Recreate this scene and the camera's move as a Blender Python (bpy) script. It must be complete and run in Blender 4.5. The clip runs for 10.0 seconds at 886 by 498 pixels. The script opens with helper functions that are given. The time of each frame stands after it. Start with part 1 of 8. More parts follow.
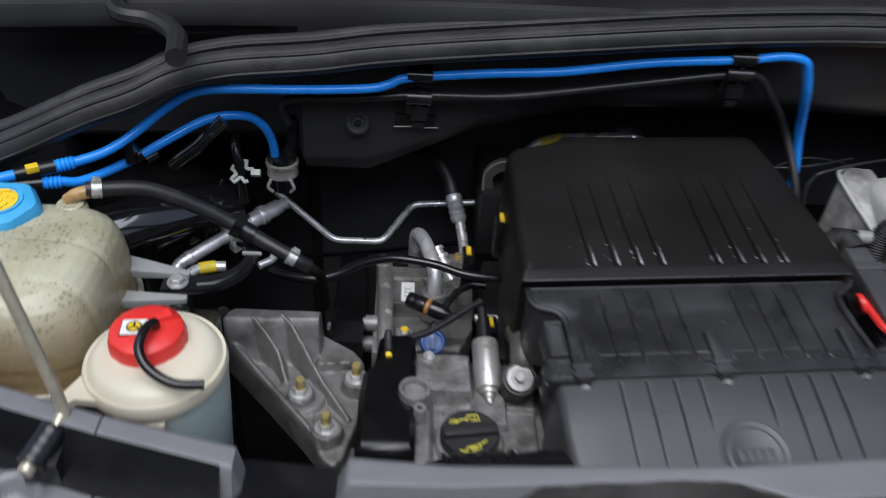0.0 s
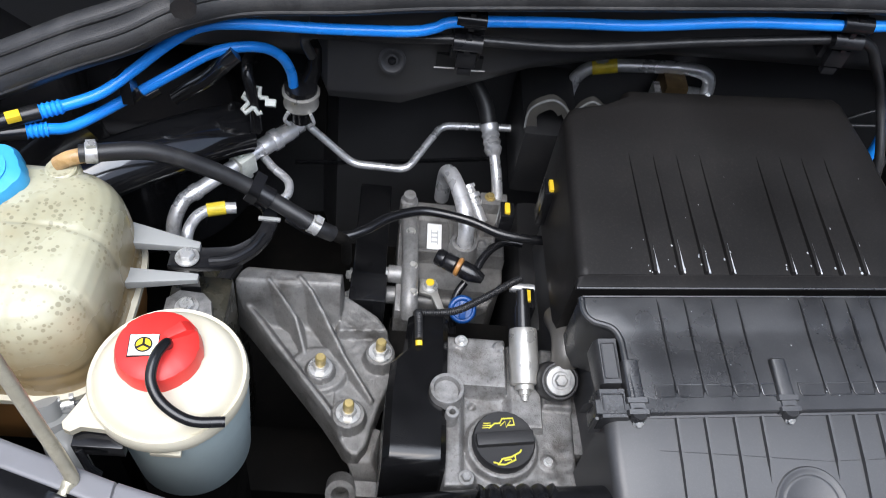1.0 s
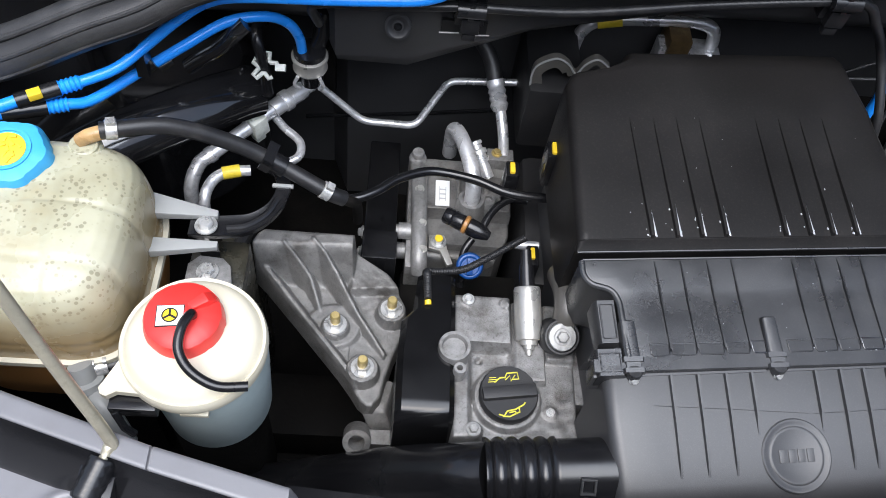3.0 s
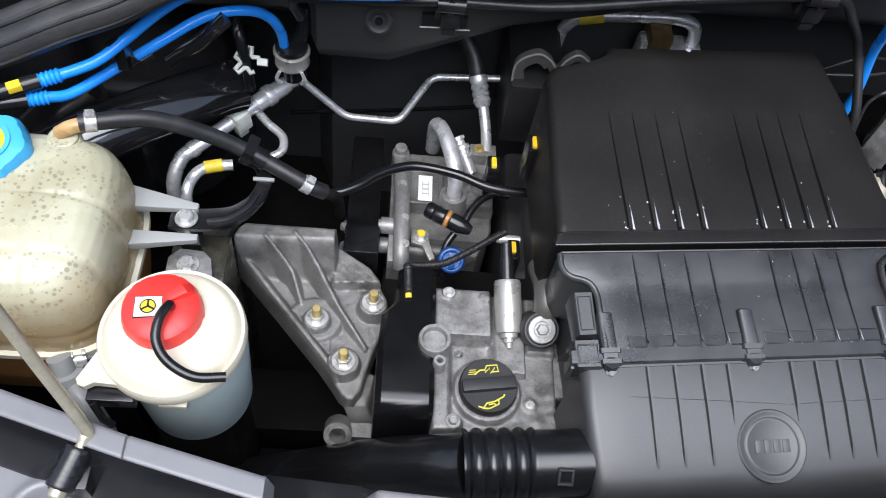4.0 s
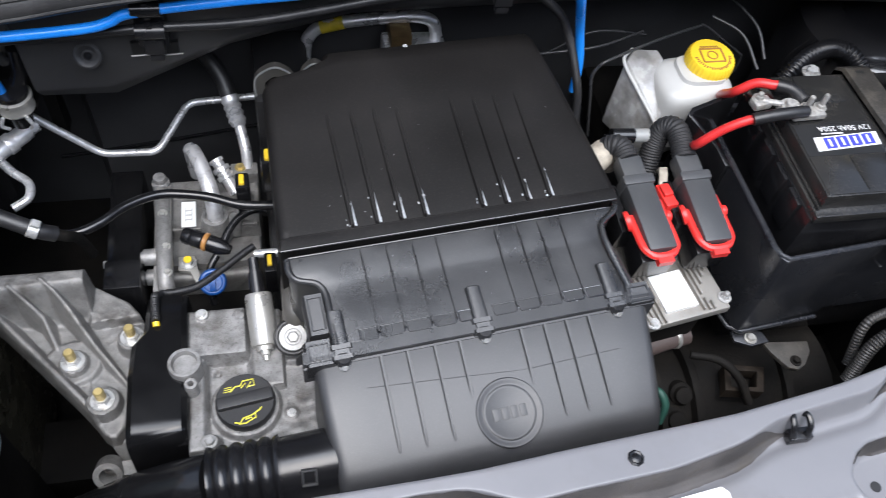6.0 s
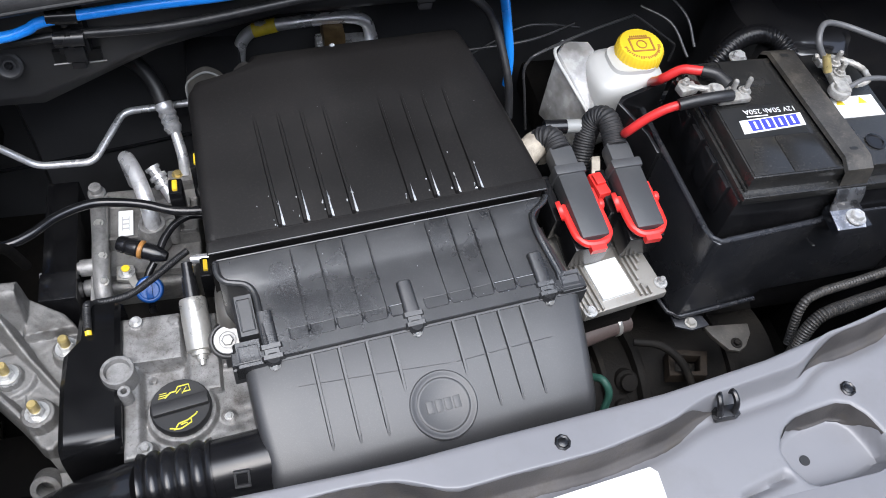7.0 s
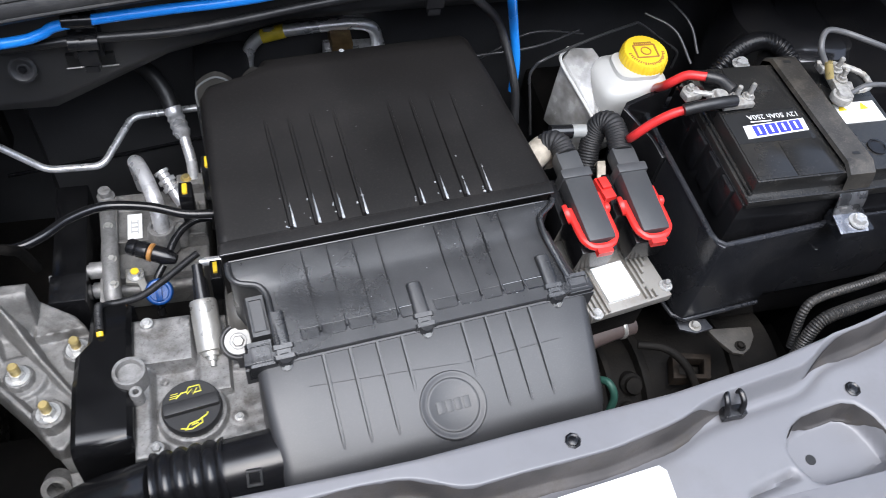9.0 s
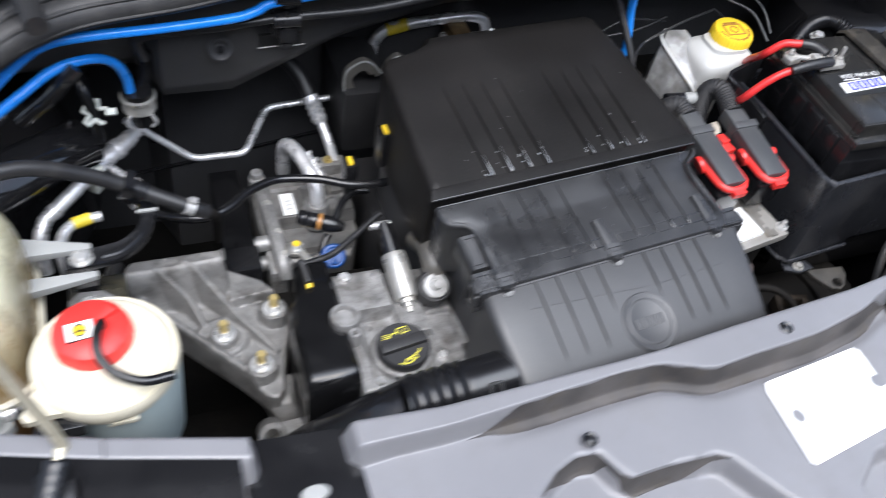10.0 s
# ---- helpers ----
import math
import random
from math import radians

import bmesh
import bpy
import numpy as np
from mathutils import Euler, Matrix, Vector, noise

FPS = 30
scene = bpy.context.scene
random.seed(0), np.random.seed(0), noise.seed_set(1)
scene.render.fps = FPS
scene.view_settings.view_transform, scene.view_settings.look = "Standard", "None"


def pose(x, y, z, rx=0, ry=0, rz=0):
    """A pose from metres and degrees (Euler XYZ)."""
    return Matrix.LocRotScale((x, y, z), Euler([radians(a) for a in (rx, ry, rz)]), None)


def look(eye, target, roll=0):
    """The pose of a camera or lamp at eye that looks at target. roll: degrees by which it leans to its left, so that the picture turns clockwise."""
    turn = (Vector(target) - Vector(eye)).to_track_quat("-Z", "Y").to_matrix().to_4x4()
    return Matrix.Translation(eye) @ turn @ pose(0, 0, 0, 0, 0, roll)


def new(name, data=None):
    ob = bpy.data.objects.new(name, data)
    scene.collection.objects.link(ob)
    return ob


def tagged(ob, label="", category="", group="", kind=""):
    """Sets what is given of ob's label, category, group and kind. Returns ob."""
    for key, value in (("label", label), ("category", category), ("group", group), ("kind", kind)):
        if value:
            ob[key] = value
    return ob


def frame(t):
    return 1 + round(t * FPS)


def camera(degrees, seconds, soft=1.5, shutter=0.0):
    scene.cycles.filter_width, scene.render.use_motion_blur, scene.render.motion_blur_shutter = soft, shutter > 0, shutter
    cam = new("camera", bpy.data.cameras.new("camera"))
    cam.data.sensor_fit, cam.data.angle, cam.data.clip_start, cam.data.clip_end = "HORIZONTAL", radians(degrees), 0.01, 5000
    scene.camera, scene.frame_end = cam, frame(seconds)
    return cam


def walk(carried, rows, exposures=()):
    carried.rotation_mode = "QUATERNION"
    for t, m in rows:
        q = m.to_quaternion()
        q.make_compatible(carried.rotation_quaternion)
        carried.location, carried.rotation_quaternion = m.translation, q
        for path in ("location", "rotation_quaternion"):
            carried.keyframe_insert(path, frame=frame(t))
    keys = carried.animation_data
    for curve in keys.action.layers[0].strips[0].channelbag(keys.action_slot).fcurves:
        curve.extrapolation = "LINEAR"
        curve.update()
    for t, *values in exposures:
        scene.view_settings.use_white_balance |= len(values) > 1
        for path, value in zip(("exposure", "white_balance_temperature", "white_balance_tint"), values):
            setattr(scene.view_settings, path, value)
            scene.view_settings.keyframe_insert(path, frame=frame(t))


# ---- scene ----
SHUTTER = 0.5
cam = camera(57.0, 10.0, soft=0.9, shutter=SHUTTER)
PATH = [
    (0, (-0.052, -0.042, 1.483), (0.056, 1.542, 0.267), 4.8),
    (0.3, (-0.089, 0.086, 1.489), (0.024, 1.585, 0.17), 5.4),
    (0.5, (-0.099, 0.115, 1.493), (0.078, 1.536, 0.097), 9.2),
    (1, (-0.118, 0.185, 1.552), (0.052, 1.42, -0.012), 11.1),
    (1.5, (-0.107, 0.202, 1.589), (0.018, 1.286, -0.087), 9.0),
    (2, (-0.119, 0.205, 1.608), (0.029, 1.254, -0.089), 10.9),
    (2.5, (-0.118, 0.203, 1.611), (0.031, 1.275, -0.071), 10.6),
    (4, (-0.102, 0.188, 1.611), (0.065, 1.273, -0.06), 11.2),
    (4.5, (-0.058, 0.182, 1.619), (0.162, 1.265, -0.048), 11.1),
    (5, (0.003, 0.17, 1.623), (0.275, 1.259, -0.032), 10.6),
    (5.5, (0.059, 0.162, 1.631), (0.385, 1.25, -0.016), 10.8),
    (6, (0.096, 0.155, 1.64), (0.473, 1.249, 0.009), 11.0),
    (6.2, (0.114, 0.152, 1.643), (0.506, 1.24, 0.011), 11.3),
    (7.3, (0.15, 0.129, 1.639), (0.581, 1.229, 0.026), 10.2),
    (7.5, (0.149, 0.131, 1.64), (0.579, 1.23, 0.025), 10.3),
    (8, (0.154, 0.135, 1.641), (0.582, 1.23, 0.022), 10.3),
    (8.5, (0.152, 0.134, 1.641), (0.579, 1.231, 0.024), 10.5),
    (9, (0.131, 0.123, 1.642), (0.57, 1.237, 0.039), 10.7),
    (9.5, (0.008, 0.084, 1.636), (0.558, 1.214, 0.08), 13.4),
    (10, (-0.22, 0.047, 1.603), (0.415, 1.207, 0.103), 13.0),
]
walk(cam, [(t, look(eye, target, roll)) for t, eye, target, roll in PATH],
     [(0.0, 0.22), (0.3, 0.60), (0.6, 0.88), (1.0, 1.06), (4.5, 1.08), (5.5, 1.13), (8.8, 1.17), (9.5, 1.25), (10.0, 1.29)])

# ---- world and light: a bright overcast day ----
world = bpy.data.worlds.new("sky")
scene.world = world
world.use_nodes = True
wn, wl = world.node_tree.nodes, world.node_tree.links
sky = wn.new("ShaderNodeTexSky")
sky.sky_type = "NISHITA"
sky.sun_disc = False
sky.sun_elevation = radians(70)
sky.sun_rotation = radians(200)
sky.air_density, sky.dust_density, sky.ozone_density = 1.0, 4.0, 1.0
hsv = wn.new("ShaderNodeHueSaturation")
hsv.inputs["Saturation"].default_value = 0.85
wl.new(sky.outputs[0], hsv.inputs["Color"])
wl.new(hsv.outputs[0], wn["Background"].inputs[0])
wn["Background"].inputs[1].default_value = 0.13

sun_data = bpy.data.lights.new("sun", "SUN")
sun_data.energy, sun_data.angle, sun_data.color = 2.1, radians(60), (0.865, 0.955, 1.095)
sun_lamp = new("sun", sun_data)
sun_lamp.matrix_world = look((0.3, -1.3, 6.0), (0.25, 0.6, 0.85))


# ---- materials ----
def shader(name, colour, rough=0.5, metal=0.0, vary=0.25, tint=None, size=6.0, grain=180.0, bump=0.15,
           dirt=None, dirt_amount=0.0, dirt_size=14.0, through_light=0.0, coat=0.0, spec=0.5, rough_vary=0.12, dust=None, dust_amount=0.0, dust_size=420.0):
    m = bpy.data.materials.new(name)
    m.use_nodes = True
    n, l = m.node_tree.nodes, m.node_tree.links
    b = n["Principled BSDF"]
    co = n.new("ShaderNodeTexCoord")
    big = n.new("ShaderNodeTexNoise")
    big.inputs["Scale"].default_value, big.inputs["Detail"].default_value = size, 5.0
    fine = n.new("ShaderNodeTexNoise")
    fine.inputs["Scale"].default_value, fine.inputs["Detail"].default_value = grain, 3.0
    l.new(co.outputs["Object"], big.inputs["Vector"])
    l.new(co.outputs["Object"], fine.inputs["Vector"])
    mix = n.new("ShaderNodeMix")
    mix.data_type = "RGBA"
    mix.inputs["A"].default_value = (*[c * (1 - vary) for c in colour], 1)
    mix.inputs["B"].default_value = (*[min(1, c * (1 + vary)) for c in (tint or colour)], 1)
    ramp = n.new("ShaderNodeMapRange")
    ramp.inputs["From Min"].default_value, ramp.inputs["From Max"].default_value = 0.3, 0.7
    l.new(big.outputs["Fac"], ramp.inputs["Value"])
    l.new(ramp.outputs["Result"], mix.inputs["Factor"])
    out = mix.outputs["Result"]
    if dirt:
        stain = n.new("ShaderNodeTexNoise")
        stain.inputs["Scale"].default_value, stain.inputs["Detail"].default_value = dirt_size, 8.0
        stain.inputs["Roughness"].default_value = 0.68
        l.new(co.outputs["Object"], stain.inputs["Vector"])
        cut = n.new("ShaderNodeMapRange")
        cut.inputs["From Min"].default_value, cut.inputs["From Max"].default_value = 0.5, 0.72
        cut.inputs["To Max"].default_value = dirt_amount
        l.new(stain.outputs["Fac"], cut.inputs["Value"])
        mix2 = n.new("ShaderNodeMix")
        mix2.data_type = "RGBA"
        mix2.inputs["B"].default_value = (*dirt, 1)
        l.new(cut.outputs["Result"], mix2.inputs["Factor"])
        l.new(out, mix2.inputs["A"])
        out = mix2.outputs["Result"]
    if dust:
        fleck = n.new("ShaderNodeTexNoise")
        fleck.inputs["Scale"].default_value, fleck.inputs["Detail"].default_value = dust_size, 5.0
        fleck.inputs["Roughness"].default_value = 0.75
        l.new(co.outputs["Object"], fleck.inputs["Vector"])
        over = n.new("ShaderNodeMapRange")
        over.inputs["From Min"].default_value, over.inputs["From Max"].default_value = 0.52, 0.70
        over.inputs["To Max"].default_value = dust_amount
        l.new(fleck.outputs["Fac"], over.inputs["Value"])
        mix3 = n.new("ShaderNodeMix")
        mix3.data_type = "RGBA"
        mix3.inputs["B"].default_value = (*dust, 1)
        l.new(over.outputs["Result"], mix3.inputs["Factor"])
        l.new(out, mix3.inputs["A"])
        out = mix3.outputs["Result"]
    l.new(out, b.inputs["Base Color"])
    rr = n.new("ShaderNodeMapRange")
    rr.inputs["From Min"].default_value, rr.inputs["From Max"].default_value = 0.3, 0.7
    rr.inputs["To Min"].default_value, rr.inputs["To Max"].default_value = max(0.02, rough - rough_vary), min(1, rough + rough_vary)
    l.new(big.outputs["Fac"], rr.inputs["Value"])
    l.new(rr.outputs["Result"], b.inputs["Roughness"])
    b.inputs["Metallic"].default_value = metal
    b.inputs["Specular IOR Level"].default_value = spec
    b.inputs["Transmission Weight"].default_value = through_light
    b.inputs["Coat Weight"].default_value = coat
    b.inputs["Coat Roughness"].default_value = 0.08
    if bump:
        bp = n.new("ShaderNodeBump")
        bp.inputs["Strength"].default_value, bp.inputs["Distance"].default_value = bump, 0.0012
        l.new(fine.outputs["Fac"], bp.inputs["Height"])
        l.new(bp.outputs["Normal"], b.inputs["Normal"])
    return m


PLASTIC = shader("black_moulded_plastic", (0.034, 0.034, 0.0354), 0.47, rough_vary=0.05, grain=1200, bump=0.1, dust=(0.09, 0.09, 0.092), dust_amount=0.25, dust_size=520, dirt=(0.05, 0.049, 0.048), dirt_amount=0.4, dirt_size=9, spec=0.75)
WET = shader("wet_black_plastic", (0.014, 0.014, 0.015), 0.14, rough_vary=0.08, grain=300, bump=0.1, coat=1.0, spec=0.9)
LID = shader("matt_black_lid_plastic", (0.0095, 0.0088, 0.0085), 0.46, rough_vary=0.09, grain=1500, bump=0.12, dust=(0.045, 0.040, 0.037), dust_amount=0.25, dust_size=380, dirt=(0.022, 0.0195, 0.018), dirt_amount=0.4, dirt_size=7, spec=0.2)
PLASTIC_DULL = shader("dull_black_plastic", (0.014, 0.014, 0.015), 0.55, grain=700, bump=0.2, dirt=(0.05, 0.045, 0.04), dirt_amount=0.3)
COVER_BLACK = shader("dusty_black_cover_plastic", (0.0055, 0.0055, 0.006), 0.22, grain=900, bump=0.03, dirt=(0.016, 0.016, 0.016), dirt_amount=0.4, dirt_size=40, spec=0.4)
WASHER = shader("dull_zinc_washer", (0.30, 0.30, 0.295), 0.4, metal=0.4, vary=0.25, size=120, grain=400, bump=0.15, dirt=(0.15, 0.14, 0.12), dirt_amount=0.6, dirt_size=90)
GLOSSY = shader("glossy_black_plastic", (0.009, 0.009, 0.010), 0.24, grain=900, bump=0.02, dirt=(0.05, 0.05, 0.05), dirt_amount=0.2)
RUBBER = shader("black_rubber", (0.015, 0.015, 0.016), 0.42, grain=700, bump=0.2, dust=(0.06, 0.06, 0.06), dust_amount=0.25, dirt=(0.05, 0.048, 0.046), dirt_amount=0.55, dirt_size=34)
BULKHEAD = shader("matt_black_paint", (0.042, 0.042, 0.044), 0.42, grain=200, bump=0.06, spec=0.35, dirt=(0.025, 0.023, 0.02), dirt_amount=0.3, dirt_size=7)
BODY = shader("black_body_paint", (0.010, 0.010, 0.011), 0.14, grain=40, bump=0.05, coat=1.0, dirt=(0.05, 0.045, 0.04), dirt_amount=0.25)
GREY = shader("grey_body_paint", (0.17, 0.17, 0.18), 0.38, vary=0.07, grain=250, bump=0.05, dirt=(0.10, 0.09, 0.08), dirt_amount=0.25, dirt_size=11, coat=0.15)
CAST = shader("cast_aluminium", (0.25, 0.246, 0.24), 0.45, metal=0.45, dust=(0.08, 0.07, 0.06), dust_amount=0.5, vary=0.18, size=130, grain=1100, bump=0.22, dirt=(0.06, 0.05, 0.04), dirt_amount=0.85, dirt_size=26)
CAST_DARK = shader("weathered_cast_aluminium", (0.225, 0.221, 0.215), 0.47, metal=0.45, vary=0.28, size=60, grain=900, bump=0.4, dirt=(0.050, 0.040, 0.030), dirt_amount=0.9, dirt_size=22, dust=(0.05, 0.04, 0.032), dust_amount=0.6, dust_size=300)
CAST_DIRTY = shader("dirty_cast_aluminium", (0.197, 0.192, 0.184), 0.47, metal=0.45, vary=0.25, size=45, grain=1000, bump=0.5, dirt=(0.050, 0.044, 0.037), dirt_amount=0.75, dirt_size=24, dust=(0.05, 0.043, 0.035), dust_amount=0.45, dust_size=330)
NECK = shader("dusty_grey_plastic", (0.085, 0.08, 0.072), 0.38, vary=0.25, grain=400, bump=0.1, dirt=(0.16, 0.14, 0.115), dirt_amount=0.5, dirt_size=24)
OUTLET = shader("stained_clear_plastic", (0.42, 0.26, 0.11), 0.3, vary=0.3, size=70, grain=200, bump=0.05)
SEAL = shader("dusty_seal_rubber", (0.026, 0.026, 0.027), 0.5, grain=500, bump=0.25, dirt=(0.085, 0.083, 0.081), dirt_amount=0.55, dirt_size=14, dust=(0.012, 0.012, 0.012), dust_amount=0.5, dust_size=160)
FRONT = shader("wet_dusty_black_plastic", (0.019, 0.019, 0.020), 0.33, vary=0.25, rough_vary=0.13, size=16, grain=1300, bump=0.16, dust=(0.07, 0.07, 0.07), dust_amount=0.25, dust_size=480, dirt=(0.055, 0.054, 0.053), dirt_amount=0.3, dirt_size=30, spec=0.8)
CLIP_WHITE = shader("white_nylon", (0.58, 0.60, 0.55), 0.35, vary=0.2, size=60, grain=300, bump=0.1, dirt=(0.25, 0.24, 0.2), dirt_amount=0.5, dirt_size=70)
ALU_PIPE = shader("aluminium_pipe", (0.74, 0.74, 0.75), 0.33, metal=0.62, vary=0.12, size=40, grain=600, bump=0.25, dirt=(0.22, 0.21, 0.19), dirt_amount=0.6, dirt_size=60)
ZINC = shader("zinc_plated_steel", (0.52, 0.52, 0.51), 0.32, metal=0.55, vary=0.2, size=60, grain=300, bump=0.1, dirt=(0.16, 0.14, 0.11), dirt_amount=0.7, dirt_size=90)
BRASS = shader("yellow_passivated_steel", (0.55, 0.43, 0.18), 0.35, metal=0.6, vary=0.25, size=60, grain=400, bump=0.15, dirt=(0.16, 0.10, 0.05), dirt_amount=0.5, dirt_size=60)
STEEL = shader("bare_steel", (0.46, 0.45, 0.42), 0.36, metal=0.6, vary=0.2, size=30, grain=260, bump=0.15, dirt=(0.2, 0.15, 0.09), dirt_amount=0.4, dirt_size=26)
WET_RAIL = shader("wet_olive_brown_steel", (0.030, 0.028, 0.020), 0.26, vary=0.4, size=30, grain=160, bump=0.5, dirt=(0.075, 0.066, 0.045), dirt_amount=0.6, dirt_size=24, spec=0.7)
# near-black base puts the deep bay's shade into the colour, over greasy iron
SHADED_IRON = shader("shaded_greasy_iron", (0.0055, 0.005, 0.0045), 0.75, metal=0.0, vary=0.4, size=15, grain=160, bump=0.4, dirt=(0.015, 0.013, 0.011), dirt_amount=0.6, spec=0.12)
CREAM = shader("cream_plastic", (0.61, 0.57, 0.455), 0.4, vary=0.05, grain=200, bump=0.04, dirt=(0.55, 0.47, 0.30), dirt_amount=0.35, dirt_size=12, spec=0.4)
PALE_BLUE = shader("pale_translucent_plastic", (0.42, 0.50, 0.50), 0.35, vary=0.08, grain=200, bump=0.04, dirt=(0.30, 0.36, 0.36), dirt_amount=0.4)
CLOUDY = shader("cloudy_clear_plastic", (0.23, 0.225, 0.215), 0.22, vary=0.25, size=38, tint=(0.34, 0.34, 0.335), grain=60, bump=0.4, dirt=(0.20, 0.175, 0.14), dirt_amount=0.5, dirt_size=24)
CLOUDY.node_tree.nodes["Principled BSDF"].inputs["Subsurface Weight"].default_value = 0.5
CLOUDY.node_tree.nodes["Principled BSDF"].inputs["Subsurface Radius"].default_value = (0.03, 0.028, 0.024)
CLOUDY.node_tree.nodes["Principled BSDF"].inputs["Subsurface Scale"].default_value = 1.0
WHITE_PLASTIC = shader("milky_plastic", (0.46, 0.46, 0.445), 0.38, vary=0.06, grain=200, bump=0.05, dirt=(0.42, 0.40, 0.36), dirt_amount=0.4)
CLEAR_ARM = shader("frosted_plastic", (0.27, 0.275, 0.268), 0.4, vary=0.06, grain=300, bump=0.05, dirt=(0.3, 0.28, 0.24), dirt_amount=0.3)
RED = shader("red_plastic", (0.72, 0.035, 0.03), 0.38, vary=0.08, grain=300, bump=0.06)
RED_RUBBER = shader("red_cable", (0.62, 0.03, 0.03), 0.4, vary=0.12, grain=300, bump=0.06)
BLUE_HOSE = shader("blue_hose", (0.016, 0.285, 0.97), 0.3, vary=0.1, size=20, grain=400, bump=0.05)
BLUE_CAP = shader("light_blue_plastic", (0.05, 0.37, 0.68), 0.4, vary=0.1, grain=300, bump=0.06)
BLUE_DARK = shader("dark_blue_plastic", (0.005, 0.055, 0.22), 0.3, vary=0.2, grain=300, bump=0.05)
YELLOW = shader("yellow_plastic", (0.80, 0.55, 0.03), 0.42, vary=0.07, grain=300, bump=0.05)
AMBER = shader("amber_plastic", (0.36, 0.17, 0.05), 0.35, vary=0.15, grain=200, bump=0.05)
TAPE = shader("yellow_tape", (0.72, 0.55, 0.04), 0.5, vary=0.2, size=60, grain=300, bump=0.2)
LABEL = shader("white_paper_label", (0.80, 0.80, 0.78), 0.5, vary=0.03, grain=300, bump=0.03, dirt=(0.6, 0.58, 0.54), dirt_amount=0.2)
PRINT_BLACK = shader("black_print", (0.012, 0.012, 0.012), 0.5, bump=0)
PRINT_YELLOW = shader("yellow_print", (0.55, 0.50, 0.06), 0.5, vary=0.2, size=80, bump=0)
PRINT_BLUE = shader("blue_print", (0.05, 0.06, 0.42), 0.45, bump=0)
PRINT_GREY = shader("grey_print", (0.45, 0.45, 0.44), 0.5, bump=0)
PRINT_WHITE = shader("white_print", (0.75, 0.75, 0.74), 0.5, bump=0)
CLOTH_TAPE = shader("woven_harness_tape", (0.36, 0.32, 0.26), 0.75, vary=0.3, size=90, grain=500, bump=0.6)
WALL_RENDER = shader("grey_render", (0.13, 0.125, 0.12), 0.85, vary=0.15, size=2, grain=90, bump=0.4, dirt=(0.14, 0.13, 0.12), dirt_amount=0.5, dirt_size=3)
# dark brown that puts the panel step's shade into colour, with brown dirt
SHADE_GRIME = shader("brown_shade_and_grime", (0.036, 0.032, 0.031), 0.7, vary=0.35, size=20, tint=(0.065, 0.060, 0.058), grain=400, bump=0.3, dirt=(0.04, 0.032, 0.022), dirt_amount=0.8, dirt_size=40)
ASPHALT = shader("asphalt", (0.05, 0.05, 0.052), 0.85, vary=0.3, size=3, grain=90, bump=0.5, dirt=(0.09, 0.085, 0.08), dirt_amount=0.5, dirt_size=2)
FIN = shader("radiator_fins", (0.30, 0.30, 0.31), 0.45, metal=0.8, grain=800, bump=0.5)


